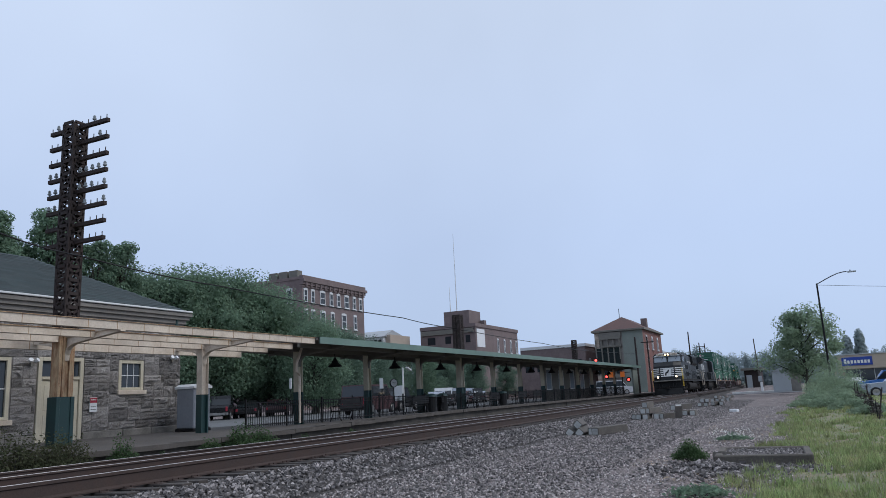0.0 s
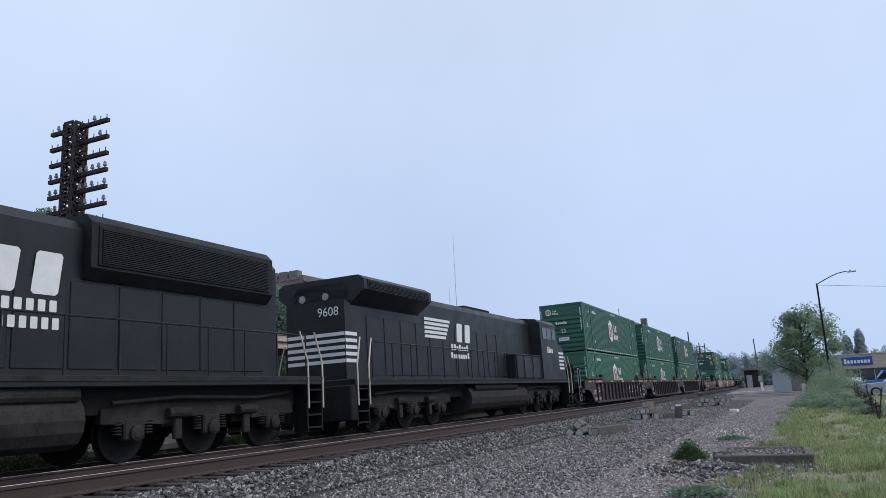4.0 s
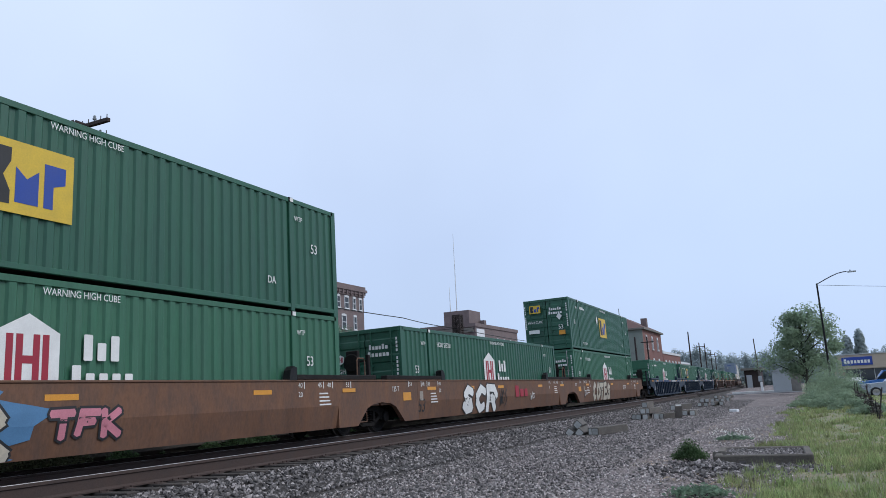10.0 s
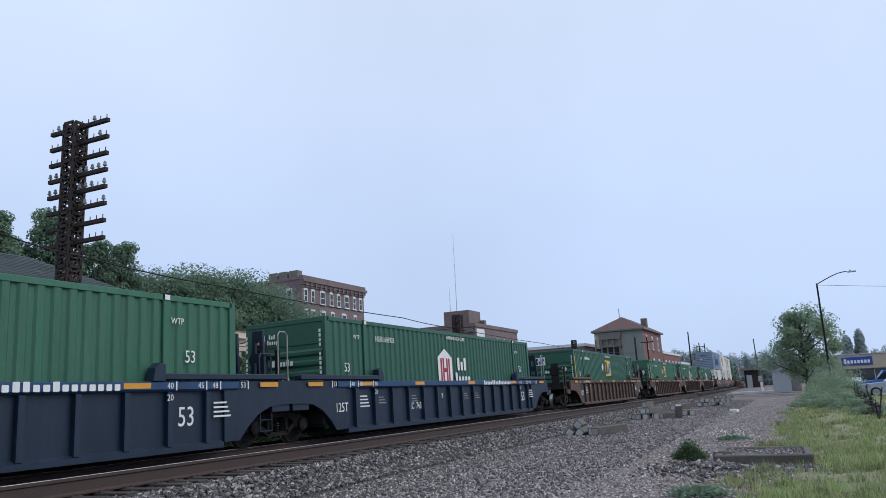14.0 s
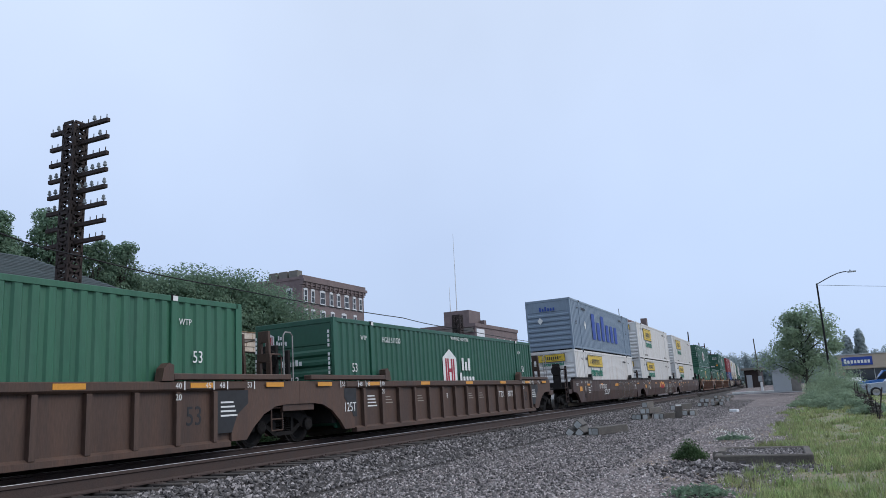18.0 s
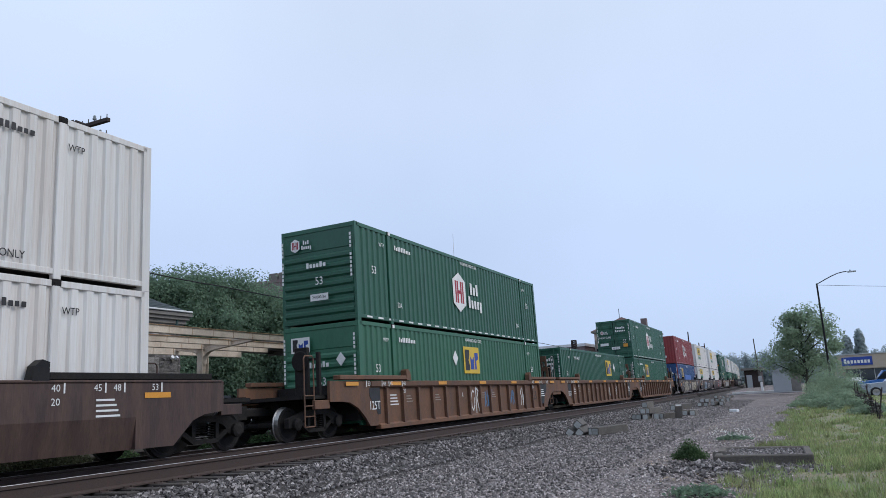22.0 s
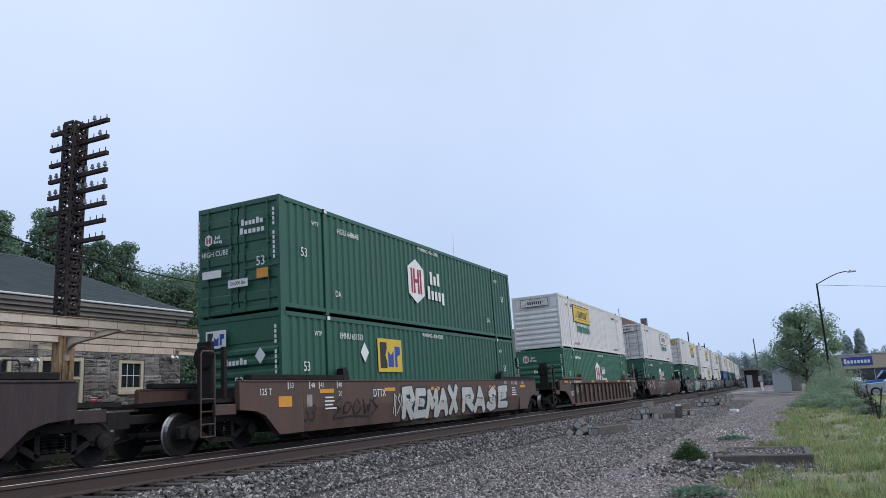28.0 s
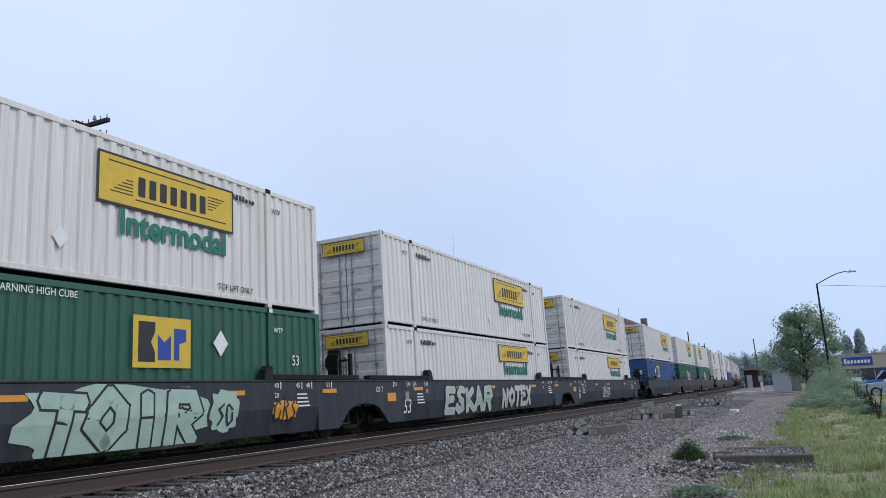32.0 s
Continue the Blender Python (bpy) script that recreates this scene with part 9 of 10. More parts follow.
        part("tail_lamp", Mesh().box(a - 0.05, a + 0.012, s * w * 0.42 - 0.08, s * w * 0.42 + 0.08, belt * 0.6, belt * 0.92, 0.01), M["mark_red"], c, "red tail lamp")
    for x0 in (-a - 0.03, a - 0.1):
        part("bumper", Mesh().box(x0, x0 + 0.13, -w / 2 + 0.03, w / 2 - 0.03, 0.36, 0.56, 0.02), M["black"] if kind != "pickup" else M["steel"], c)
    part("grille", Mesh().box(-a - 0.02, -a, -0.5, 0.5, belt * 0.5, belt * 0.74), M["black"], c)
    return c


def park_cars():
    solo("parking_lot", Mesh().box(18, 130, 24.5, 46, 0.06, 0.16), M["asphalt"], "grey asphalt car park behind the station", "car park", kind="structure")
    z = 0.16
    vehicle("pickup", "car_black", 47.5, 43.2, z, 215, "black pickup truck parked in the car park", "pickup")
    vehicle("sedan", "car_black", 51.2, 43.4, z, 215, "dark saloon parked in the car park")
    vehicle("sedan", "car_maroon", 54.6, 43.0, z, 215, "dark red saloon parked in the car park")
    vehicle("van", "car_maroon", 46.2, 28.2, z, 185, "maroon van parked behind the fence", "van")
    vehicle("suv", "car_black", 52.5, 29.5, z, 185, "dark estate car parked behind the fence")
    rng = random.Random(12)
    for i in range(9):
        vehicle(("sedan", "suv")[i % 2], ("silver", "car_white", "car_black", "silver", "car_maroon")[i % 5], 66 + i * 3.4, 32.5 + i * 0.9, z, 200 + rng.uniform(-6, 6), "%s car parked in the distant row" % ("silver", "white", "black", "silver", "maroon")[i % 5])
    vehicle("van", "car_white", 106, 24.4, z, 100, "white van parked beyond the end of the platform", "van")
    vehicle("suv", "silver", 61.5, -5.75, -0.5, -88, "silver sport utility vehicle parked beyond the weeds")
    vehicle("pickup", "car_blue", 76.0, -6.9, -0.45, -89, "bright blue pickup truck parked by the shop", "pickup")
    vehicle("sedan", "car_white", 79.0, -3.6, -0.5, 15, "pale saloon parked by the shop")


# ---- station furniture ----
def furnish_platform():
    for i, x in enumerate((28.2, 35.0, 38.4, 43.0, 45.6, 51.0, 54.5)):
        b = thing("bench", "black slatted metal platform bench", "bench", pose(x, 18.35 + BEND * x * x / 2, 0.24, 0, 0, 180), "platform benches")
        for k in range(4):
            part("slat", Mesh().box(-0.9, 0.9, -0.2 + k * 0.11, -0.12 + k * 0.11, 0.42, 0.45, 0.006), M["black"], b)
        for k in range(4):
            part("back_slat", Mesh().box(-0.9, 0.9, 0.24, 0.27, 0.52 + k * 0.1, 0.6 + k * 0.1, 0.006), M["black"], b)
        for s in (-0.8, 0.8):
            part("leg_frame", Mesh().path([(s, -0.3, 0), (s, -0.18, 0.22), (s, -0.22, 0.42), (s, 0.2, 0.42), (s, 0.28, 0.95)], 0.025).path([(s, 0.2, 0.42), (s, 0.16, 0.2), (s, 0.3, 0)], 0.025)
                 .path([(s, -0.22, 0.42), (s, -0.26, 0.62), (s, 0.22, 0.66)], 0.022), M["black"], b, "curled leg frame")
    for x in (36.6, 38.0, 47.5):
        c = thing("litter_bin", "dark slatted metal litter bin on the platform", "bin", pose(x, 18.3 + BEND * x * x / 2, 0.24), "platform bins")
        part("drum", Mesh().lathe([(0.26, 0.0), (0.29, 0.05), (0.31, 0.8), (0.33, 0.84), (0.25, 0.84)], 16), M["black"], c)
        part("lid", Mesh().lathe([(0.33, 0.85), (0.3, 0.95), (0.12, 1.02)], 16), M["dark_green"], c)
    ck = thing("post_clock", "round white-faced clock on a black post", "clock", pose(37.9, 21.5, 0.2) @ Matrix.Scale(0.66, 4))
    part("post", Mesh().lathe([(0.14, 0), (0.1, 0.2), (0.05, 0.35), (0.045, 2.3), (0.07, 2.35)], 12), M["black"], ck)
    part("case", Mesh().lathe([(0.34, -0.09), (0.38, -0.06), (0.38, 0.06), (0.34, 0.09)], 24, pose(0, 0, 2.7, 90, 0, -30)), M["black"], ck)
    fc = part("face", Mesh().lathe([(0.32, 0.0), (0.32, 0.01)], 24, pose(0, 0, 2.7, 90, 0, -30) @ pose(0, 0, 0.085)), M["plastic_white"], ck, "white clock face")
    part("clock_pointer", Mesh().box(-0.012, 0.012, -0.01, 0.2, 0.105, 0.115, 0, pose(0, 0, 2.7, 90, 0, -30) @ pose(0, 0, 0, 0, 0, -80)).box(-0.015, 0.015, -0.01, 0.14, 0.105, 0.115, 0, pose(0, 0, 2.7, 90, 0, -30) @ pose(0, 0, 0, 0, 0, 70)), M["mark_black"], fc)
    lampst = Mesh().lathe([(0.1, 0), (0.07, 0.1), (0.06, 3.0)], 10)
    lp = thing("short_light_post", "pale short light post in the car park", "light post", pose(43.6, 24.0, 0.1))
    part("post", lampst, M["gutter"], lp)
    part("lamp_head", Mesh().box(-0.5, 0.05, -0.1, 0.1, 2.98, 3.08, 0.02), M["gutter"], lp, "", pose(0, 0, 0, 0, 20))
    for x, y, zt, w, h in ((43.3, 24.2, 1.35, 1.3, 0.95), (41.5, 24.4, 2.0, 0.5, 0.65), (57.5, 26.0, 2.45, 0.62, 0.6), (42.5, 32.3, 2.4, 0.45, 0.7)):
        s = thing("sign_board", "white sign board seen edge-lit on a thin post", "sign", pose(x, y, 0.1), "car park signs")
        part("post", Mesh().tube((0, 0, 0), (0, 0, zt + h / 2), 0.03, n=8), M["black"], s)
        part("panel", Mesh().box(-0.02, 0.02, -w / 2, w / 2, zt - h / 2, zt + h / 2, 0.006, pose(-0.05, 0, 0, 0, 0, -35)), M["plastic_white"], s, "white panel")
    t = thing("portable_toilet", "grey plastic portable toilet with a white roof", "toilet cabin", pose(21.75, 21.1, 0.24))
    part("base", Mesh().box(-0.46, 0.46, -0.46, 0.46, 0, 0.12, 0.02), M["black"], t)
    part("wall", Mesh().box(-0.43, 0.43, -0.43, 0.43, 0.12, 1.58, 0.03), M["plastic"], t, "grey plastic walls")
    part("door", Mesh().box(-0.3, 0.28, -0.45, -0.43, 0.2, 1.5, 0.015), M["plastic"], t, "grey plastic door")
    part("door_lock", Mesh().box(0.18, 0.24, -0.48, -0.45, 0.9, 1.0, 0.01), M["plastic_white"], t)
    part("roof", Mesh().prism([(-0.48, 1.58), (-0.48, 1.66), (-0.28, 1.75), (0.28, 1.75), (0.48, 1.66), (0.48, 1.58)], -0.48, 0.48), M["plastic_white"], t, "white domed roof")
    # downpipe that drops from the canopy's end
    x = COL_0 + 2 * COL_STEP - 0.5
    solo("canopy_downpipe", Mesh().path([(x + 0.1, 18.6, 3.3), (x - 0.05, 18.6, 3.0), (x - 0.25, 18.6, 2.65), (x - 0.25, 18.6, 2.35), (x + 0.1, 18.7, 2.2), (x + 0.2, 18.8, 0.3)], 0.055, 8), M["cream"], "cream drainpipe bent down beside a canopy column", "drainpipe")


# ---- town buildings ----
def sash(w, h):
    fr = Mesh()
    for a, b, c, d in ((-w / 2, -w / 2 + 0.13, 0, h), (w / 2 - 0.13, w / 2, 0, h), (-w / 2, w / 2, 0, 0.13), (-w / 2, w / 2, h / 2 - 0.06, h / 2 + 0.06), (-w / 2, w / 2, h - 0.12, h)):
        fr.box(a, b, -0.12, 0.06, c, d)
    return fr


def add_window(b, m, w, h, key, dark=True):
    wd = part("window", shared("sash %s" % key, lambda: sash(w, h), M["trim_white"]), None, b, "white sash window", m)
    part("pane", shared("pane %s" % key, lambda: Mesh().box(-w / 2 + 0.1, w / 2 - 0.1, -0.03, -0.01, 0.1, h - 0.1), M["glass" if dark else "glass_pale"]), None, wd)
    part("sill", shared("sill %s" % key, lambda: Mesh().box(-w / 2 - 0.12, w / 2 + 0.12, -0.2, 0.05, -0.16, 0.0), M["trim_white"]), None, wd, "white sill")
    part("lintel", shared("lintel %s" % key, lambda: Mesh().prism([(-w / 2 - 0.06, h), (-w / 2, h + 0.2), (0, h + 0.32), (w / 2, h + 0.2), (w / 2 + 0.06, h)], -0.1, 0.05), M["trim_white"]), None, wd)


def build_town():
    # tall brown brick block
    b = thing("brick_building", "tall brown brick commercial block with white sash windows", "building")
    x0, x1, y0, y1, zt = 102.0, 121.7, 75.0, 97.0, 22.0
    part("wall", Mesh().box(x0, x1, y0, y1, 0, zt), M["brick"], b, "brown brick walls")
    cn = Mesh()
    for o, z0, z1 in ((0.15, zt - 1.3, zt - 1.0), (0.3, zt - 0.9, zt - 0.4), (0.55, zt - 0.4, zt + 0.1), (0.3, zt + 0.1, zt + 0.7)):
        cn.box(x0 - 0.1, x1 + o, y0 - o, y0 + 0.5, z0, z1)
    part("cornice", cn, M["brick"], b, "corbelled brick cornice")
    part("parapet", Mesh().box(x0 - 0.12, x0 + 0.4, y0 + 0.5, y1, zt, zt + 0.5), M["brick"], b)
    for i in range(14):
        part("bracket", shared("cornice bracket", lambda: Mesh().box(-0.15, 0.15, -0.45, 0, 0, 0.7), M["brick"]), None, b, "", pose(x0 + 0.8 + i * 1.4, y0 - 0.02, zt - 1.2))
    for j, z in enumerate((18.1, 14.3, 10.7)):
        for i, dx in enumerate((0.9, 3.0, 5.9, 8.6, 10.9, 13.6, 16.2, 18.4)):
            if j and i in (4, 6, 7):
                continue
            wide = i in (2, 5)
            if j and i == 5:
                dx = 12.6
            if j and i == 3:
                dx = 8.9
            add_window(b, pose(x0 + dx, y0 - 0.02, z), 1.5 if wide else 1.05, 2.2 if j == 0 else 2.5, "a%d%d" % (wide, j == 0))
        if j:
            add_window(b, pose(x0 + 16.4, y0 - 0.02, z), 1.05, 2.5, "a00")
        for dy in (2.6, 8.0, 14.0):
            add_window(b, pose(x0 - 0.02, y0 + dy, z, 0, 0, -90), 1.2, 2.3, "side")
    for i in range(3):
        part("roof_unit", shared("roof unit", lambda: Mesh().box(-0.7, 0.7, -0.9, 0.9, 0, 1.5, 0.05), M["canopy_dark"]), None, b, "grey roof unit", pose(x0 + 1.2, y0 + 2.2 + i * 2.2, zt + 0.3))
    # second brown block with a penthouse and masts
    b = thing("brick_building", "low brown brick block with a rooftop penthouse", "building")
    x0, x1, y0, y1, zt = 150.0, 176.6, 64.0, 77.6, 16.0
    part("wall", Mesh().box(x0, x1, y0, y1, 0, zt), M["brick"], b, "brown brick walls")
    part("parapet", Mesh().box(x0 - 0.25, x0 + 0.4, y0 - 0.2, y1, zt, zt + 0.8).box(x0 + 0.4, x1 + 0.2, y0 - 0.2, y0 + 0.4, zt, zt + 0.8), M["brick"], b)
    part("penthouse", Mesh().box(151.5, 158, 66.0, 72.2, zt, zt + 4.0), M["brick"], b, "weathered penthouse")
    part("chimney", Mesh().box(156.5, 157.8, 64.5, 65.6, zt, zt + 1.9), M["brick"], b)
    part("sign_panel", Mesh().box(x0 + 0.6, x0 + 5, y0 - 0.1, y0 - 0.02, 11.6, 15.6), M["plastic_white"], b, "pale faded wall panel")
    # Dark box put in for the shadow under the roof's overhang.
    part("wall_band", Mesh().box(x0 - 0.4, x0, y0 + 0.4, y1 - 0.3, zt - 1.2, zt - 0.2, 0.02), M["canopy_dark"], b, "dark box standing for the overhang's shadow")
    for ya, yb in ((73.9, 75.8), (70.0, 71.4), (65.3, 66.4)):
        part("window", Mesh().box(x0 - 0.06, x0 - 0.01, ya, yb, 12.7, 14.3), M["glass"], b, "dark window")
    for x in (163.0, 167.2, 171.4, 175.2):
        add_window(b, pose(x, y0 - 0.02, 10.8), 0.9, 2.9, "tall")
    for x, y, z0, z1 in ((154, 70.0, zt + 4.0, 38.4), (155, 72.1, zt + 4.0, 26.3)):
        a = thing("radio_mast", "thin pale radio mast on a rooftop", "mast", pose(x, y, 0))
        part("pole", Mesh().tube((0, 0, z0), (0, 0, z1), 0.12, 0.04, n=6), M["gutter"], a)
    # pale gabled house between them
    b = thing("town_house", "pale gabled building behind the canopy", "building")
    part("wall", Mesh().box(140, 150, 81.6, 93, 0, 14.7), M["trim_white"], b, "pale wall")
    part("roof", Mesh().prism([(139.6, 14.7), (143.5, 16.3), (150.4, 14.7)], 81.2, 93.4, "y"), M["shed"], b, "pale metal roof")
    part("side_wing", Mesh().box(141, 150, 80.4, 81.58, 0, 15.1), M["render_tan"], b, "tan side wing")
    for i in range(5):
        part("window", shared("house pane", lambda: Mesh().box(-0.05, 0.05, -0.4, 0.4, 0, 1.5), M["glass"]), None, b, "", pose(139.97, 82.4 + i * 1.1, 12.6))
    # corner tower house with a hipped tile roof, by the crossing
    b = thing("tower_house", "sage-painted brick corner house with a hipped red roof", "building")
    x0, x1, y0, y1, zt = 125.0, 142.6, 23.4, 31.45, 10.75
    part("wall", Mesh().box(x0 + 0.1, x1, y0, y1, -0.6, zt), M["brick_red"], b, "red brick side wall")
    part("front_wall", Mesh().box(x0, x0 + 0.1, y0, y0 + 3.4, -0.6, zt), M["sage"], b, "sage painted blank wall")
    part("front_wall", Mesh().box(x0, x0 + 0.1, y0 + 3.4, y1 - 0.75, -0.6, zt), M["wood_grey"], b, "weathered grey bay front")
    for k in range(17):
        part("quoin", Mesh().box(x0 - 0.06 - 0.04 * (k % 2), x0 + 0.1, y1 - 0.74, y1, -0.6 + k * 0.66, 0.03 + k * 0.66, 0.02), M["render_tan"], b, "pale corner stone")
    bay = Mesh()
    for i in range(5):
        y = y0 + 3.9 + i * 1.0
        bay.box(x0 - 0.35, x0, y - 0.1, y + 0.1, 3.2, 9.2)
    bay.box(x0 - 0.45, x0, y0 + 3.6, y1 - 0.8, 9.2, 10.3)
    bay.box(x0 - 0.45, x0, y0 + 3.6, y1 - 0.8, 7.9, 8.2)
    bay.box(x0 - 0.45, x0, y0 + 3.6, y1 - 0.8, 2.8, 3.4)
    part("bay_frame", bay, M["canopy_dark"], b, "dark timber bay")
    for i in range(4):
        part("window", shared("bay pane", lambda: Mesh().box(-0.05, 0.0, -0.4, 0.4, 0, 4.3), M["glass"]), None, b, "dark tall window", pose(x0 - 0.1, y0 + 4.4 + i * 1.0, 3.5))
    ry = (y0 + y1) / 2
    part("roof", Mesh().add([(x0 - 0.45, y0 - 0.4, zt), (x1 + 0.4, y0 - 0.4, zt), (x1 + 0.4, y1 + 0.4, zt), (x0 - 0.45, y1 + 0.4, zt), (x0 + 4.0, ry, zt + 2.4), (x1 - 4.0, ry, zt + 2.4)],
                            [(0, 1, 5, 4), (1, 2, 5), (2, 3, 4, 5), (3, 0, 4), (0, 3, 2, 1)]), M["tile_red"], b, "dull red hipped roof")
    part("eaves", Mesh().box(x0 - 0.5, x1 + 0.45, y0 - 0.45, y1 + 0.45, zt - 0.3, zt, 0.02), M["canopy_dark"], b)
    part("chimney", Mesh().box(x0 + 8, x0 + 9, y0 + 0.6, y0 + 1.6, zt, zt + 2.2), M["brick"], b)
    part("finial", Mesh().tube((x0 + 4.2, ry + 0.4, zt + 2.2), (x0 + 4.2, ry + 0.4, zt + 3.9), 0.05, n=6), M["black"], b)
    for z in (7.4, 3.6):
        for i in range(3):
            add_window(b, pose(x0 + 3 + i * 5, y0 - 0.02, z), 1.0, 2.0, "t")
    # low row of shops behind the far end of the canopy
    for x, w, y, h, mt, lab in ((128, 26, 34, 8.6, "brick", "brown brick shop row with a pale parapet"), (162, 24, 26.5, 7.8, "brick_red", "red brick shop row along the line"), (190, 30, 29, 6.6, "render_tan", "tan rendered shop row along the line")):
        s = thing("shop_row", lab, "building")
        part("wall", Mesh().box(x, x + w, y, y + 12, -0.6, h), M[mt], s)
        part("parapet", Mesh().box(x - 0.15, x + w, y - 0.15, y + 12, h, h + 0.5), M["gutter"], s)
        for i in range(5):
            part("shop_window", shared("shop pane", lambda: Mesh().box(-0.06, 0, -0.8, 0.8, 0, 1.8), M["glass"]), None, s, "", pose(x - 0.01, y + 1.6 + i * 2.2, 4.6))
            add_window(s, pose(x + 2.5 + i * 4.5, y - 0.02, 4.2), 1.2, 2.0, "shop")
    # dark bridge-like shed and pale lorry at the end of the line
    s = thing("trackside_shed", "dark low flat-roofed shed in the distance", "building")
    part("wall", Mesh().box(190, 204, 9.6, 13.0, -0.6, 3.7), M["pole"], s)
    part("roof", Mesh().box(189, 205, 9.0, 13.6, 3.7, 4.2), M["canopy_dark"], s)
    part("doorway", Mesh().box(189.9, 190.0, 11.4, 12.6, -0.4, 2.6), M["shed"], s, "pale roller door")
    # metal utility cabin
    s = thing("utility_cabin", "pale grey sheet-metal utility cabin with a gabled roof", "shed", pose(104, 1.75, -0.4))
    part("wall", Mesh().box(-1.2, 1.2, 0, 2.1, 0, 2.6, 0.02), M["shed"], s)
    part("roof", Mesh().prism([(-0.1, 2.55), (1.05, 2.95), (2.2, 2.55)], -1.3, 1.3, "x"), M["shed"], s)
    part("side_wing", Mesh().box(-0.6, 1.2, -1.1, 0, 0, 2.3, 0.02), M["wood_grey"], s, "brown lean-to")
    part("side_door", Mesh().box(-1.22, -1.2, 0.5, 1.5, 0.1, 2.1, 0.005), M["shed"], s)
    p = thing("white_post", "short white marker post", "post", pose(112, 5.6, -0.4))
    part("post", Mesh().box(-0.16, 0.16, -0.16, 0.16, 0, 1.3, 0.03), M["plastic_white"], p)
    solo("crossing_road", Mesh().box(96, 104, -60, 9.2, -0.42, -0.37), M["asphalt"], "asphalt road crossing the line", "road", kind="structure")
    solo("crossing_kerb", Mesh().box(106, 106.3, -1, 9.0, -0.42, -0.2, 0.02), M["gutter"], "pale kerb along the crossing road", "kerb", kind="structure")
    # paint shop with a blue sign
    s = thing("shop", "low tan shop with a blue lettered sign panel", "shop")
    part("wall", Mesh().box(108, 124, -26, -3.9, -0.6, 3.3), M["render_tan"], s)
    part("fascia", Mesh().box(107.3, 108, -26.2, -3.7, 1.95, 3.7, 0.03), M["render_tan"], s, "tan fascia")
    part("shop_window", Mesh().box(107.9, 108.02, -24, -4.6, 0.1, 1.9), M["glass"], s, "dark shop window")
    for y in (-4.6, -6.2, -7.8, -9.4, -11.0):
        part("mullion", Mesh().box(107.84, 107.9, y - 0.04, y + 0.04, 0.1, 1.9), M["shed"], s, "pale window bar")
    part("coping", Mesh().box(107.2, 108.1, -26.3, -3.6, 3.7, 3.82, 0.02), M["shed"], s, "pale metal coping")
    part("sign_panel", Mesh().box(107.18, 107.3, -7.7, -4.3, 2.38, 3.42, 0.02), M["sign_blue"], s, "blue sign panel")
    part("sign_blocks", blocks(3.0, 0.55, 8), M["mark"], s, "white letter blocks", Matrix.Translation((107.17, -6.0, 2.92)) @ Matrix.Rotation(radians(-90), 4, "Z"))
    p = thing("parking_sign", "pale post with a small parking sign", "sign", pose(86, -2.95, -0.45))
    part("post", Mesh().box(-0.06, 0.06, -0.06, 0.06, 0, 2.9, 0.01), M["shed"], p)
    part("sign_plate", Mesh().box(-0.09, -0.06, -0.62, 0.02, 1.15, 1.6, 0.01), M["trim_white"], p, "small pale plate")
    part("sign_mark", Mesh().box(-0.095, -0.09, -0.5, -0.1, 1.28, 1.47), M["sign_blue"], p, "blue mark")
    # street lamp
    l = thing("street_lamp", "tall dark street lamp with a curved arm", "street lamp", pose(80, -2.1, -0.45))
    part("pole", Mesh().lathe([(0.16, 0), (0.13, 0.3), (0.11, 1), (0.08, 10.5)], 10), M["black"], l)
    arm = [(0, 0.05, 10.4), (0, -0.6, 10.72), (0, -1.3, 11.05), (0, -1.9, 11.28), (0, -2.4, 11.36), (0, -2.7, 11.36)]
    part("arm", Mesh().path(arm, 0.045, 8), M["black"], l)
    part("lamp_head", Mesh().box(-0.14, 0.14, -3.5, -2.75, 11.25, 11.38, 0.03), M["shed"], l, "flat grey lamp head")
    part("photocell", Mesh().tube((0, -3.0, 11.38), (0, -3.0, 11.5), 0.05, n=8), M["black"], l)
    solo("lamp_wire", Mesh().path([Vector((80, -2.1, 9.9)).lerp(Vector((96, -30, 9.0)), t / 8) - Vector((0, 0, 1.2 * t / 8 * (1 - t / 8))) for t in range(9)], 0.02, 4), M["black"], "thin wire from the street lamp", "cable")
    # poles and signals down the line
    for i, (x, y, h) in enumerate(((92, 18.2, 7.4), (118, 21.5, 9.0), (135, 17.5, 10.4), (158, 18.6, 9.6), (178, 19.8, 10.4), (205, 21.5, 9.6), (230, 23.0, 10.2))):
        p = thing("utility_pole", "dark wooden utility pole beside the line", "pole", pose(x, y, -0.3), "utility poles")
        part("shaft", Mesh().tube((0, 0, 0), (0, 0, h), 0.15, 0.1, n=8), M["pole"], p)
        if i % 2:
            part("cross_arm", Mesh().box(-0.06, 0.06, -1.0, 1.0, h - 0.9, h - 0.76), M["pole"], p)
    p = thing("utility_pole", "slim grey pole with a small box beside the crossing", "pole", pose(118, 6.0, -0.4))
    part("shaft", Mesh().tube((0, 0, 0), (0.2, 0.25, 7.6), 0.1, 0.07, n=8), M["timber"], p)
    part("meter_box", Mesh().box(-0.2, 0.2, -0.25, 0.25, 1.4, 2.2, 0.02), M["shed"], p)
    sg = thing("crossing_signal", "crossing signal with red lamps lit", "signal", pose(93, 20.4, 0.0))
    part("mast", Mesh().tube((0, 0, 0), (0, 0, 4.6), 0.07, n=8), M["black"], sg)
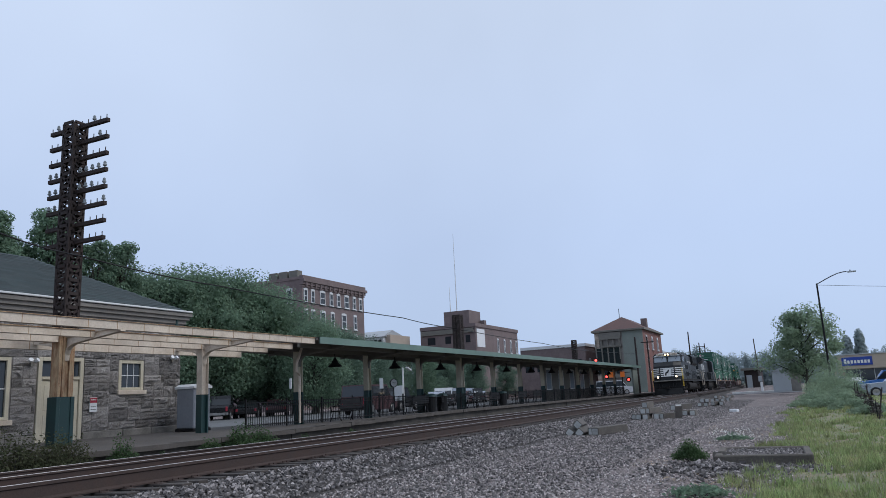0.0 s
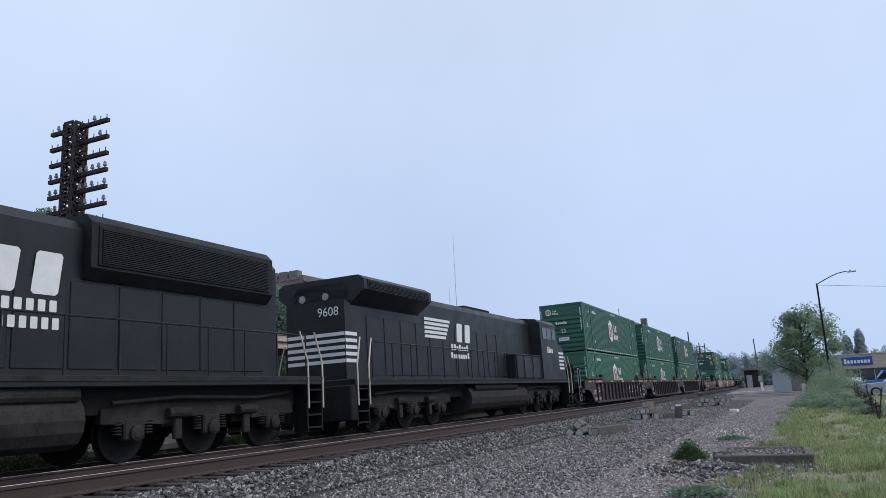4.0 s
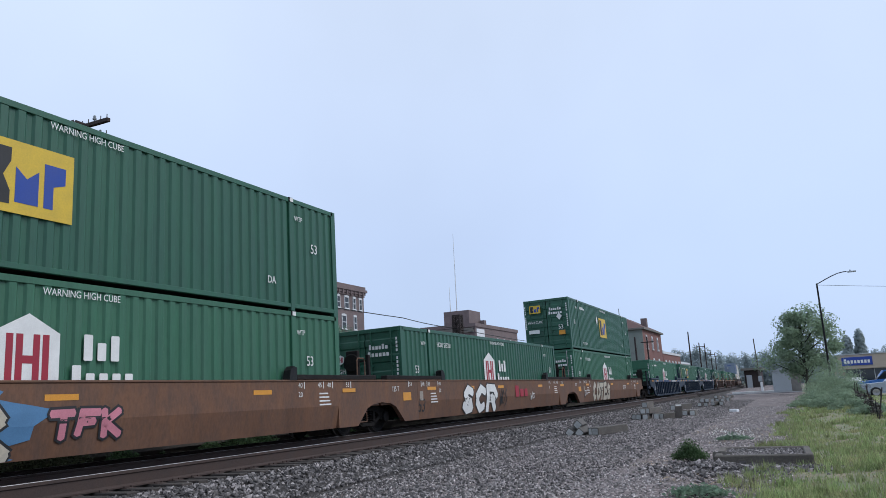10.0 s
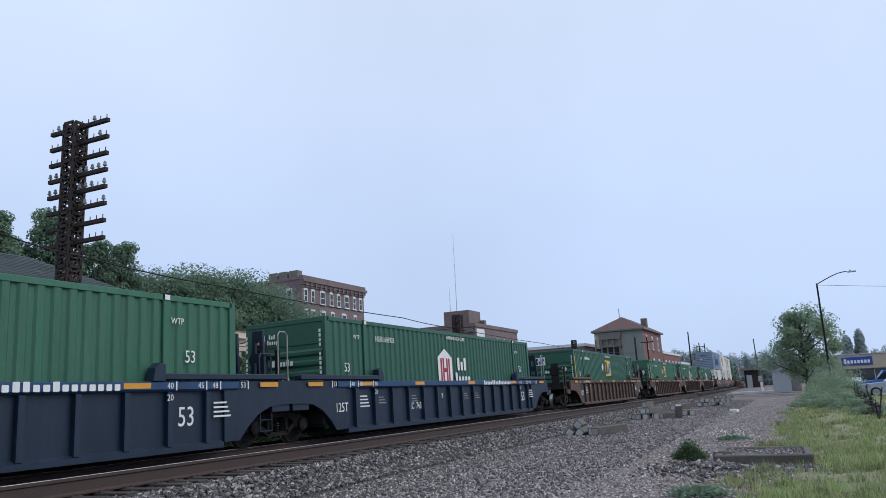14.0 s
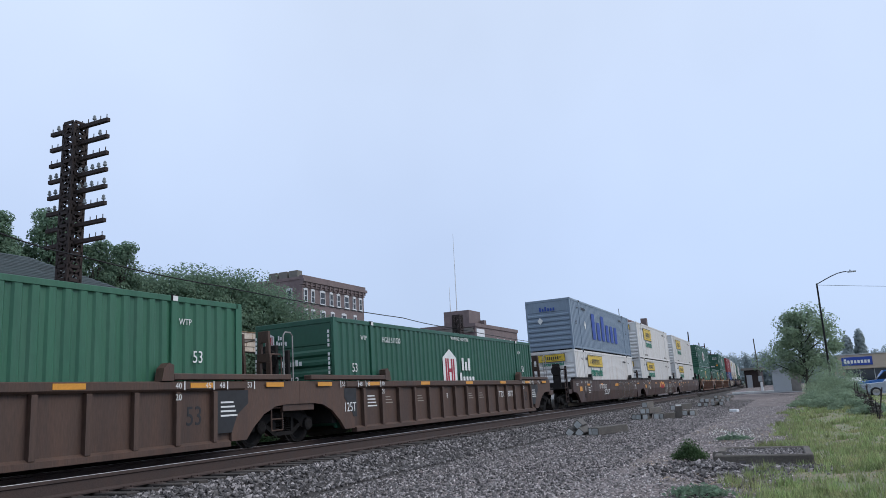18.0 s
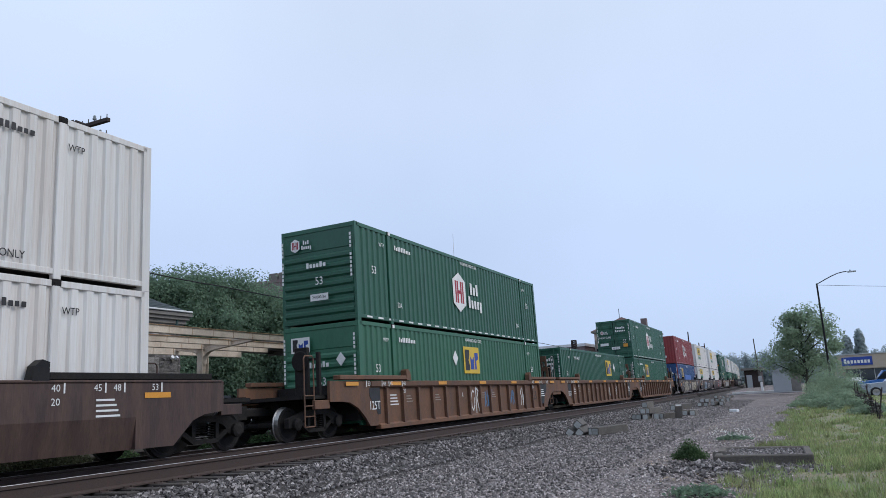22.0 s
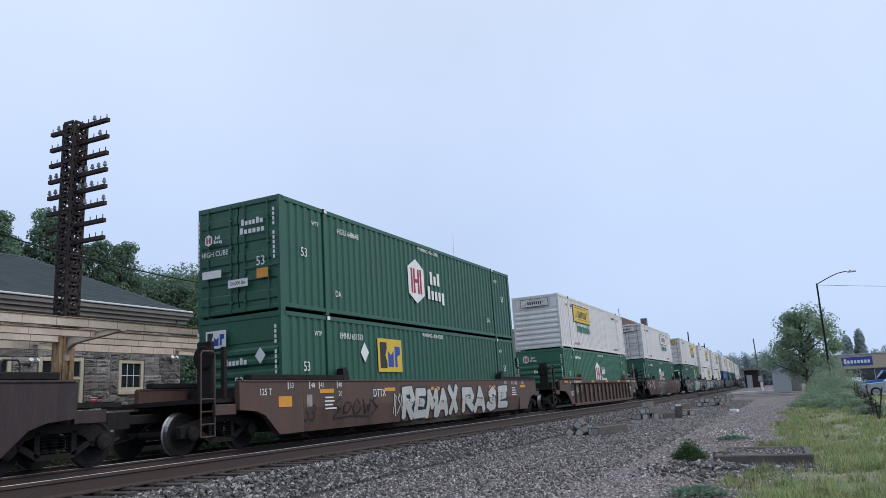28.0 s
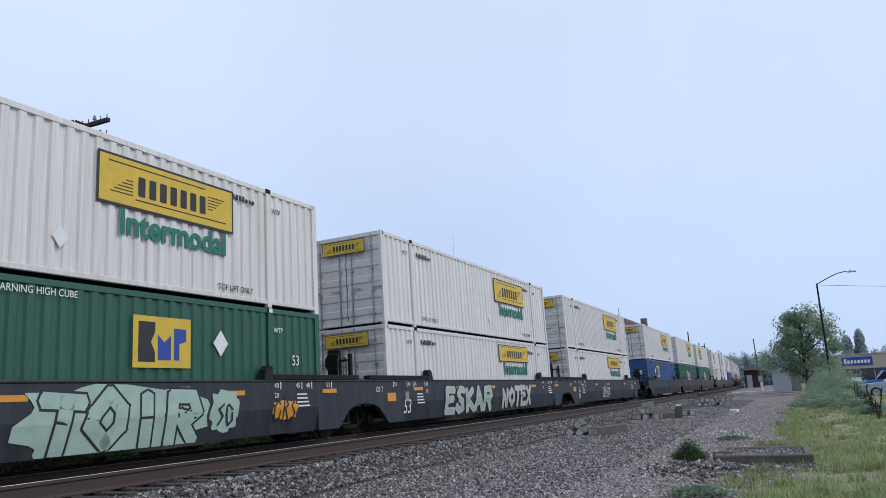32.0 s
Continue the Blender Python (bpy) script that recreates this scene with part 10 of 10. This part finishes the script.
    for y, z in ((1.89, 2.54), (1.37, 2.79), (3.05, 4.64), (-0.8, 2.05)):
        part("hood", Mesh().lathe([(0.3, 0), (0.32, 0.02), (0.3, 0.05)], 16, pose(-0.1, y, z, 0, -90)), M["black"], sg)
        part("lamp", Mesh().lathe([(0.14, 0), (0.12, 0.05)], 14, pose(-0.15, y, z, 0, -90)), M["tail"], sg, "lit red lamp")
    part("arm", Mesh().box(-0.05, 0.05, -1.0, 3.2, 2.9, 2.98).box(-0.05, 0.05, 3.0, 3.1, 2.9, 4.7), M["black"], sg)
    hut = thing("platform_hut", "pale green platform end shelter wall", "shelter", pose(86, 17.6, 0.2))
    part("wall", Mesh().box(-0.1, 2.5, 0, 0.15, 0, 3.0), M["sage"], hut)
    for y, mt in ((0.9, "lamp_orange"), (2.2, "lamp_orange")):
        part("lit_sign", Mesh().box(-0.3, -0.2, y, y + 0.5, 2.1, 2.7, 0.02), M[mt], hut, "amber lit sign")
    # Invented panels standing for the bright background between the knee braces.
    for x in (66, 70, 74, 78, 82):
        w = thing("bright_gap_panel", "white arched panel for the bright background between braces", "window", pose(x, 20.6 + BEND * x * x / 2, 0.3), "shelter windows")
        part("frame", Mesh().box(-0.8, 0.8, 0, 0.1, 0.9, 1.0).box(-0.8, -0.72, 0, 0.1, 1.0, 2.7).box(0.72, 0.8, 0, 0.1, 1.0, 2.7).prism([(-0.8, 2.7), (-0.5, 2.95), (0.5, 2.95), (0.8, 2.7)], 0, 0.1), M["trim_white"], w)
        part("wall_panel", Mesh().box(-2.0, -0.8, 0, 0.12, -0.1, 3.0).box(0.8, 2.0, 0, 0.12, -0.1, 3.0).box(-0.8, 0.8, 0, 0.12, -0.1, 0.9), M["canopy_dark"], w)
        part("pane", Mesh().box(-0.72, 0.72, 0.04, 0.06, 1.0, 2.7), M["glass_pale"], w, "pale window pane")


# ---- build ----
lay_ground()
lay_track()
build_platform()
build_canopy()
build_fence()
build_station()
build_poles()
GEAR_READY = coupler_mesh()
locomotive_front()
locomotive_rear()
build_train()
plant_trees()
plant_bushes()
build_clutter()
park_cars()
furnish_platform()
build_town()
scatter_stones()


def gone(t):
    """How far the train has come at t."""
    for (a, p), (b, q) in zip(PROGRESS[:-1], PROGRESS[1:]):
        if t <= b:
            return p + (q - p) * (t - a) / (b - a)
    return PROGRESS[-1][1]


def when(s):
    """The moment at which the train has come that far, within the clip."""
    for (a, p), (b, q) in zip(PROGRESS[:-1], PROGRESS[1:]):
        if s <= q:
            return max(0.0, round((a + (b - a) * (s - p) / (q - p)) * FPS) / FPS)
    return 32.0


def motions():
    """The train rolls past; its wheels turn while it is near."""
    for ob, u, z in MOVERS:
        walk(ob, [(t, rail_pose(u - s, z)) for t, s in PROGRESS])
    for ob, u, r, m in WHEELS:
        # the times at which this wheelset stands 26 m ahead of the eye and 8 m past it
        t0, t1 = when(u - 26.0), when(u + 8.0)
        if t1 - t0 < 0.1:
            continue
        rows = [(0.0, m)] if t0 > 0.0 else []
        n = max(1, int(round((t1 - t0) * FPS)))
        for i in range(n + 1):
            t = t0 + (t1 - t0) * i / n
            rows.append((t, m @ Matrix.Rotation(-(gone(t) - gone(t0)) / r, 4, "Y")))
        if t1 < 32.0:
            rows.append((32.0, rows[-1][1]))
        walk(ob, rows)


motions()
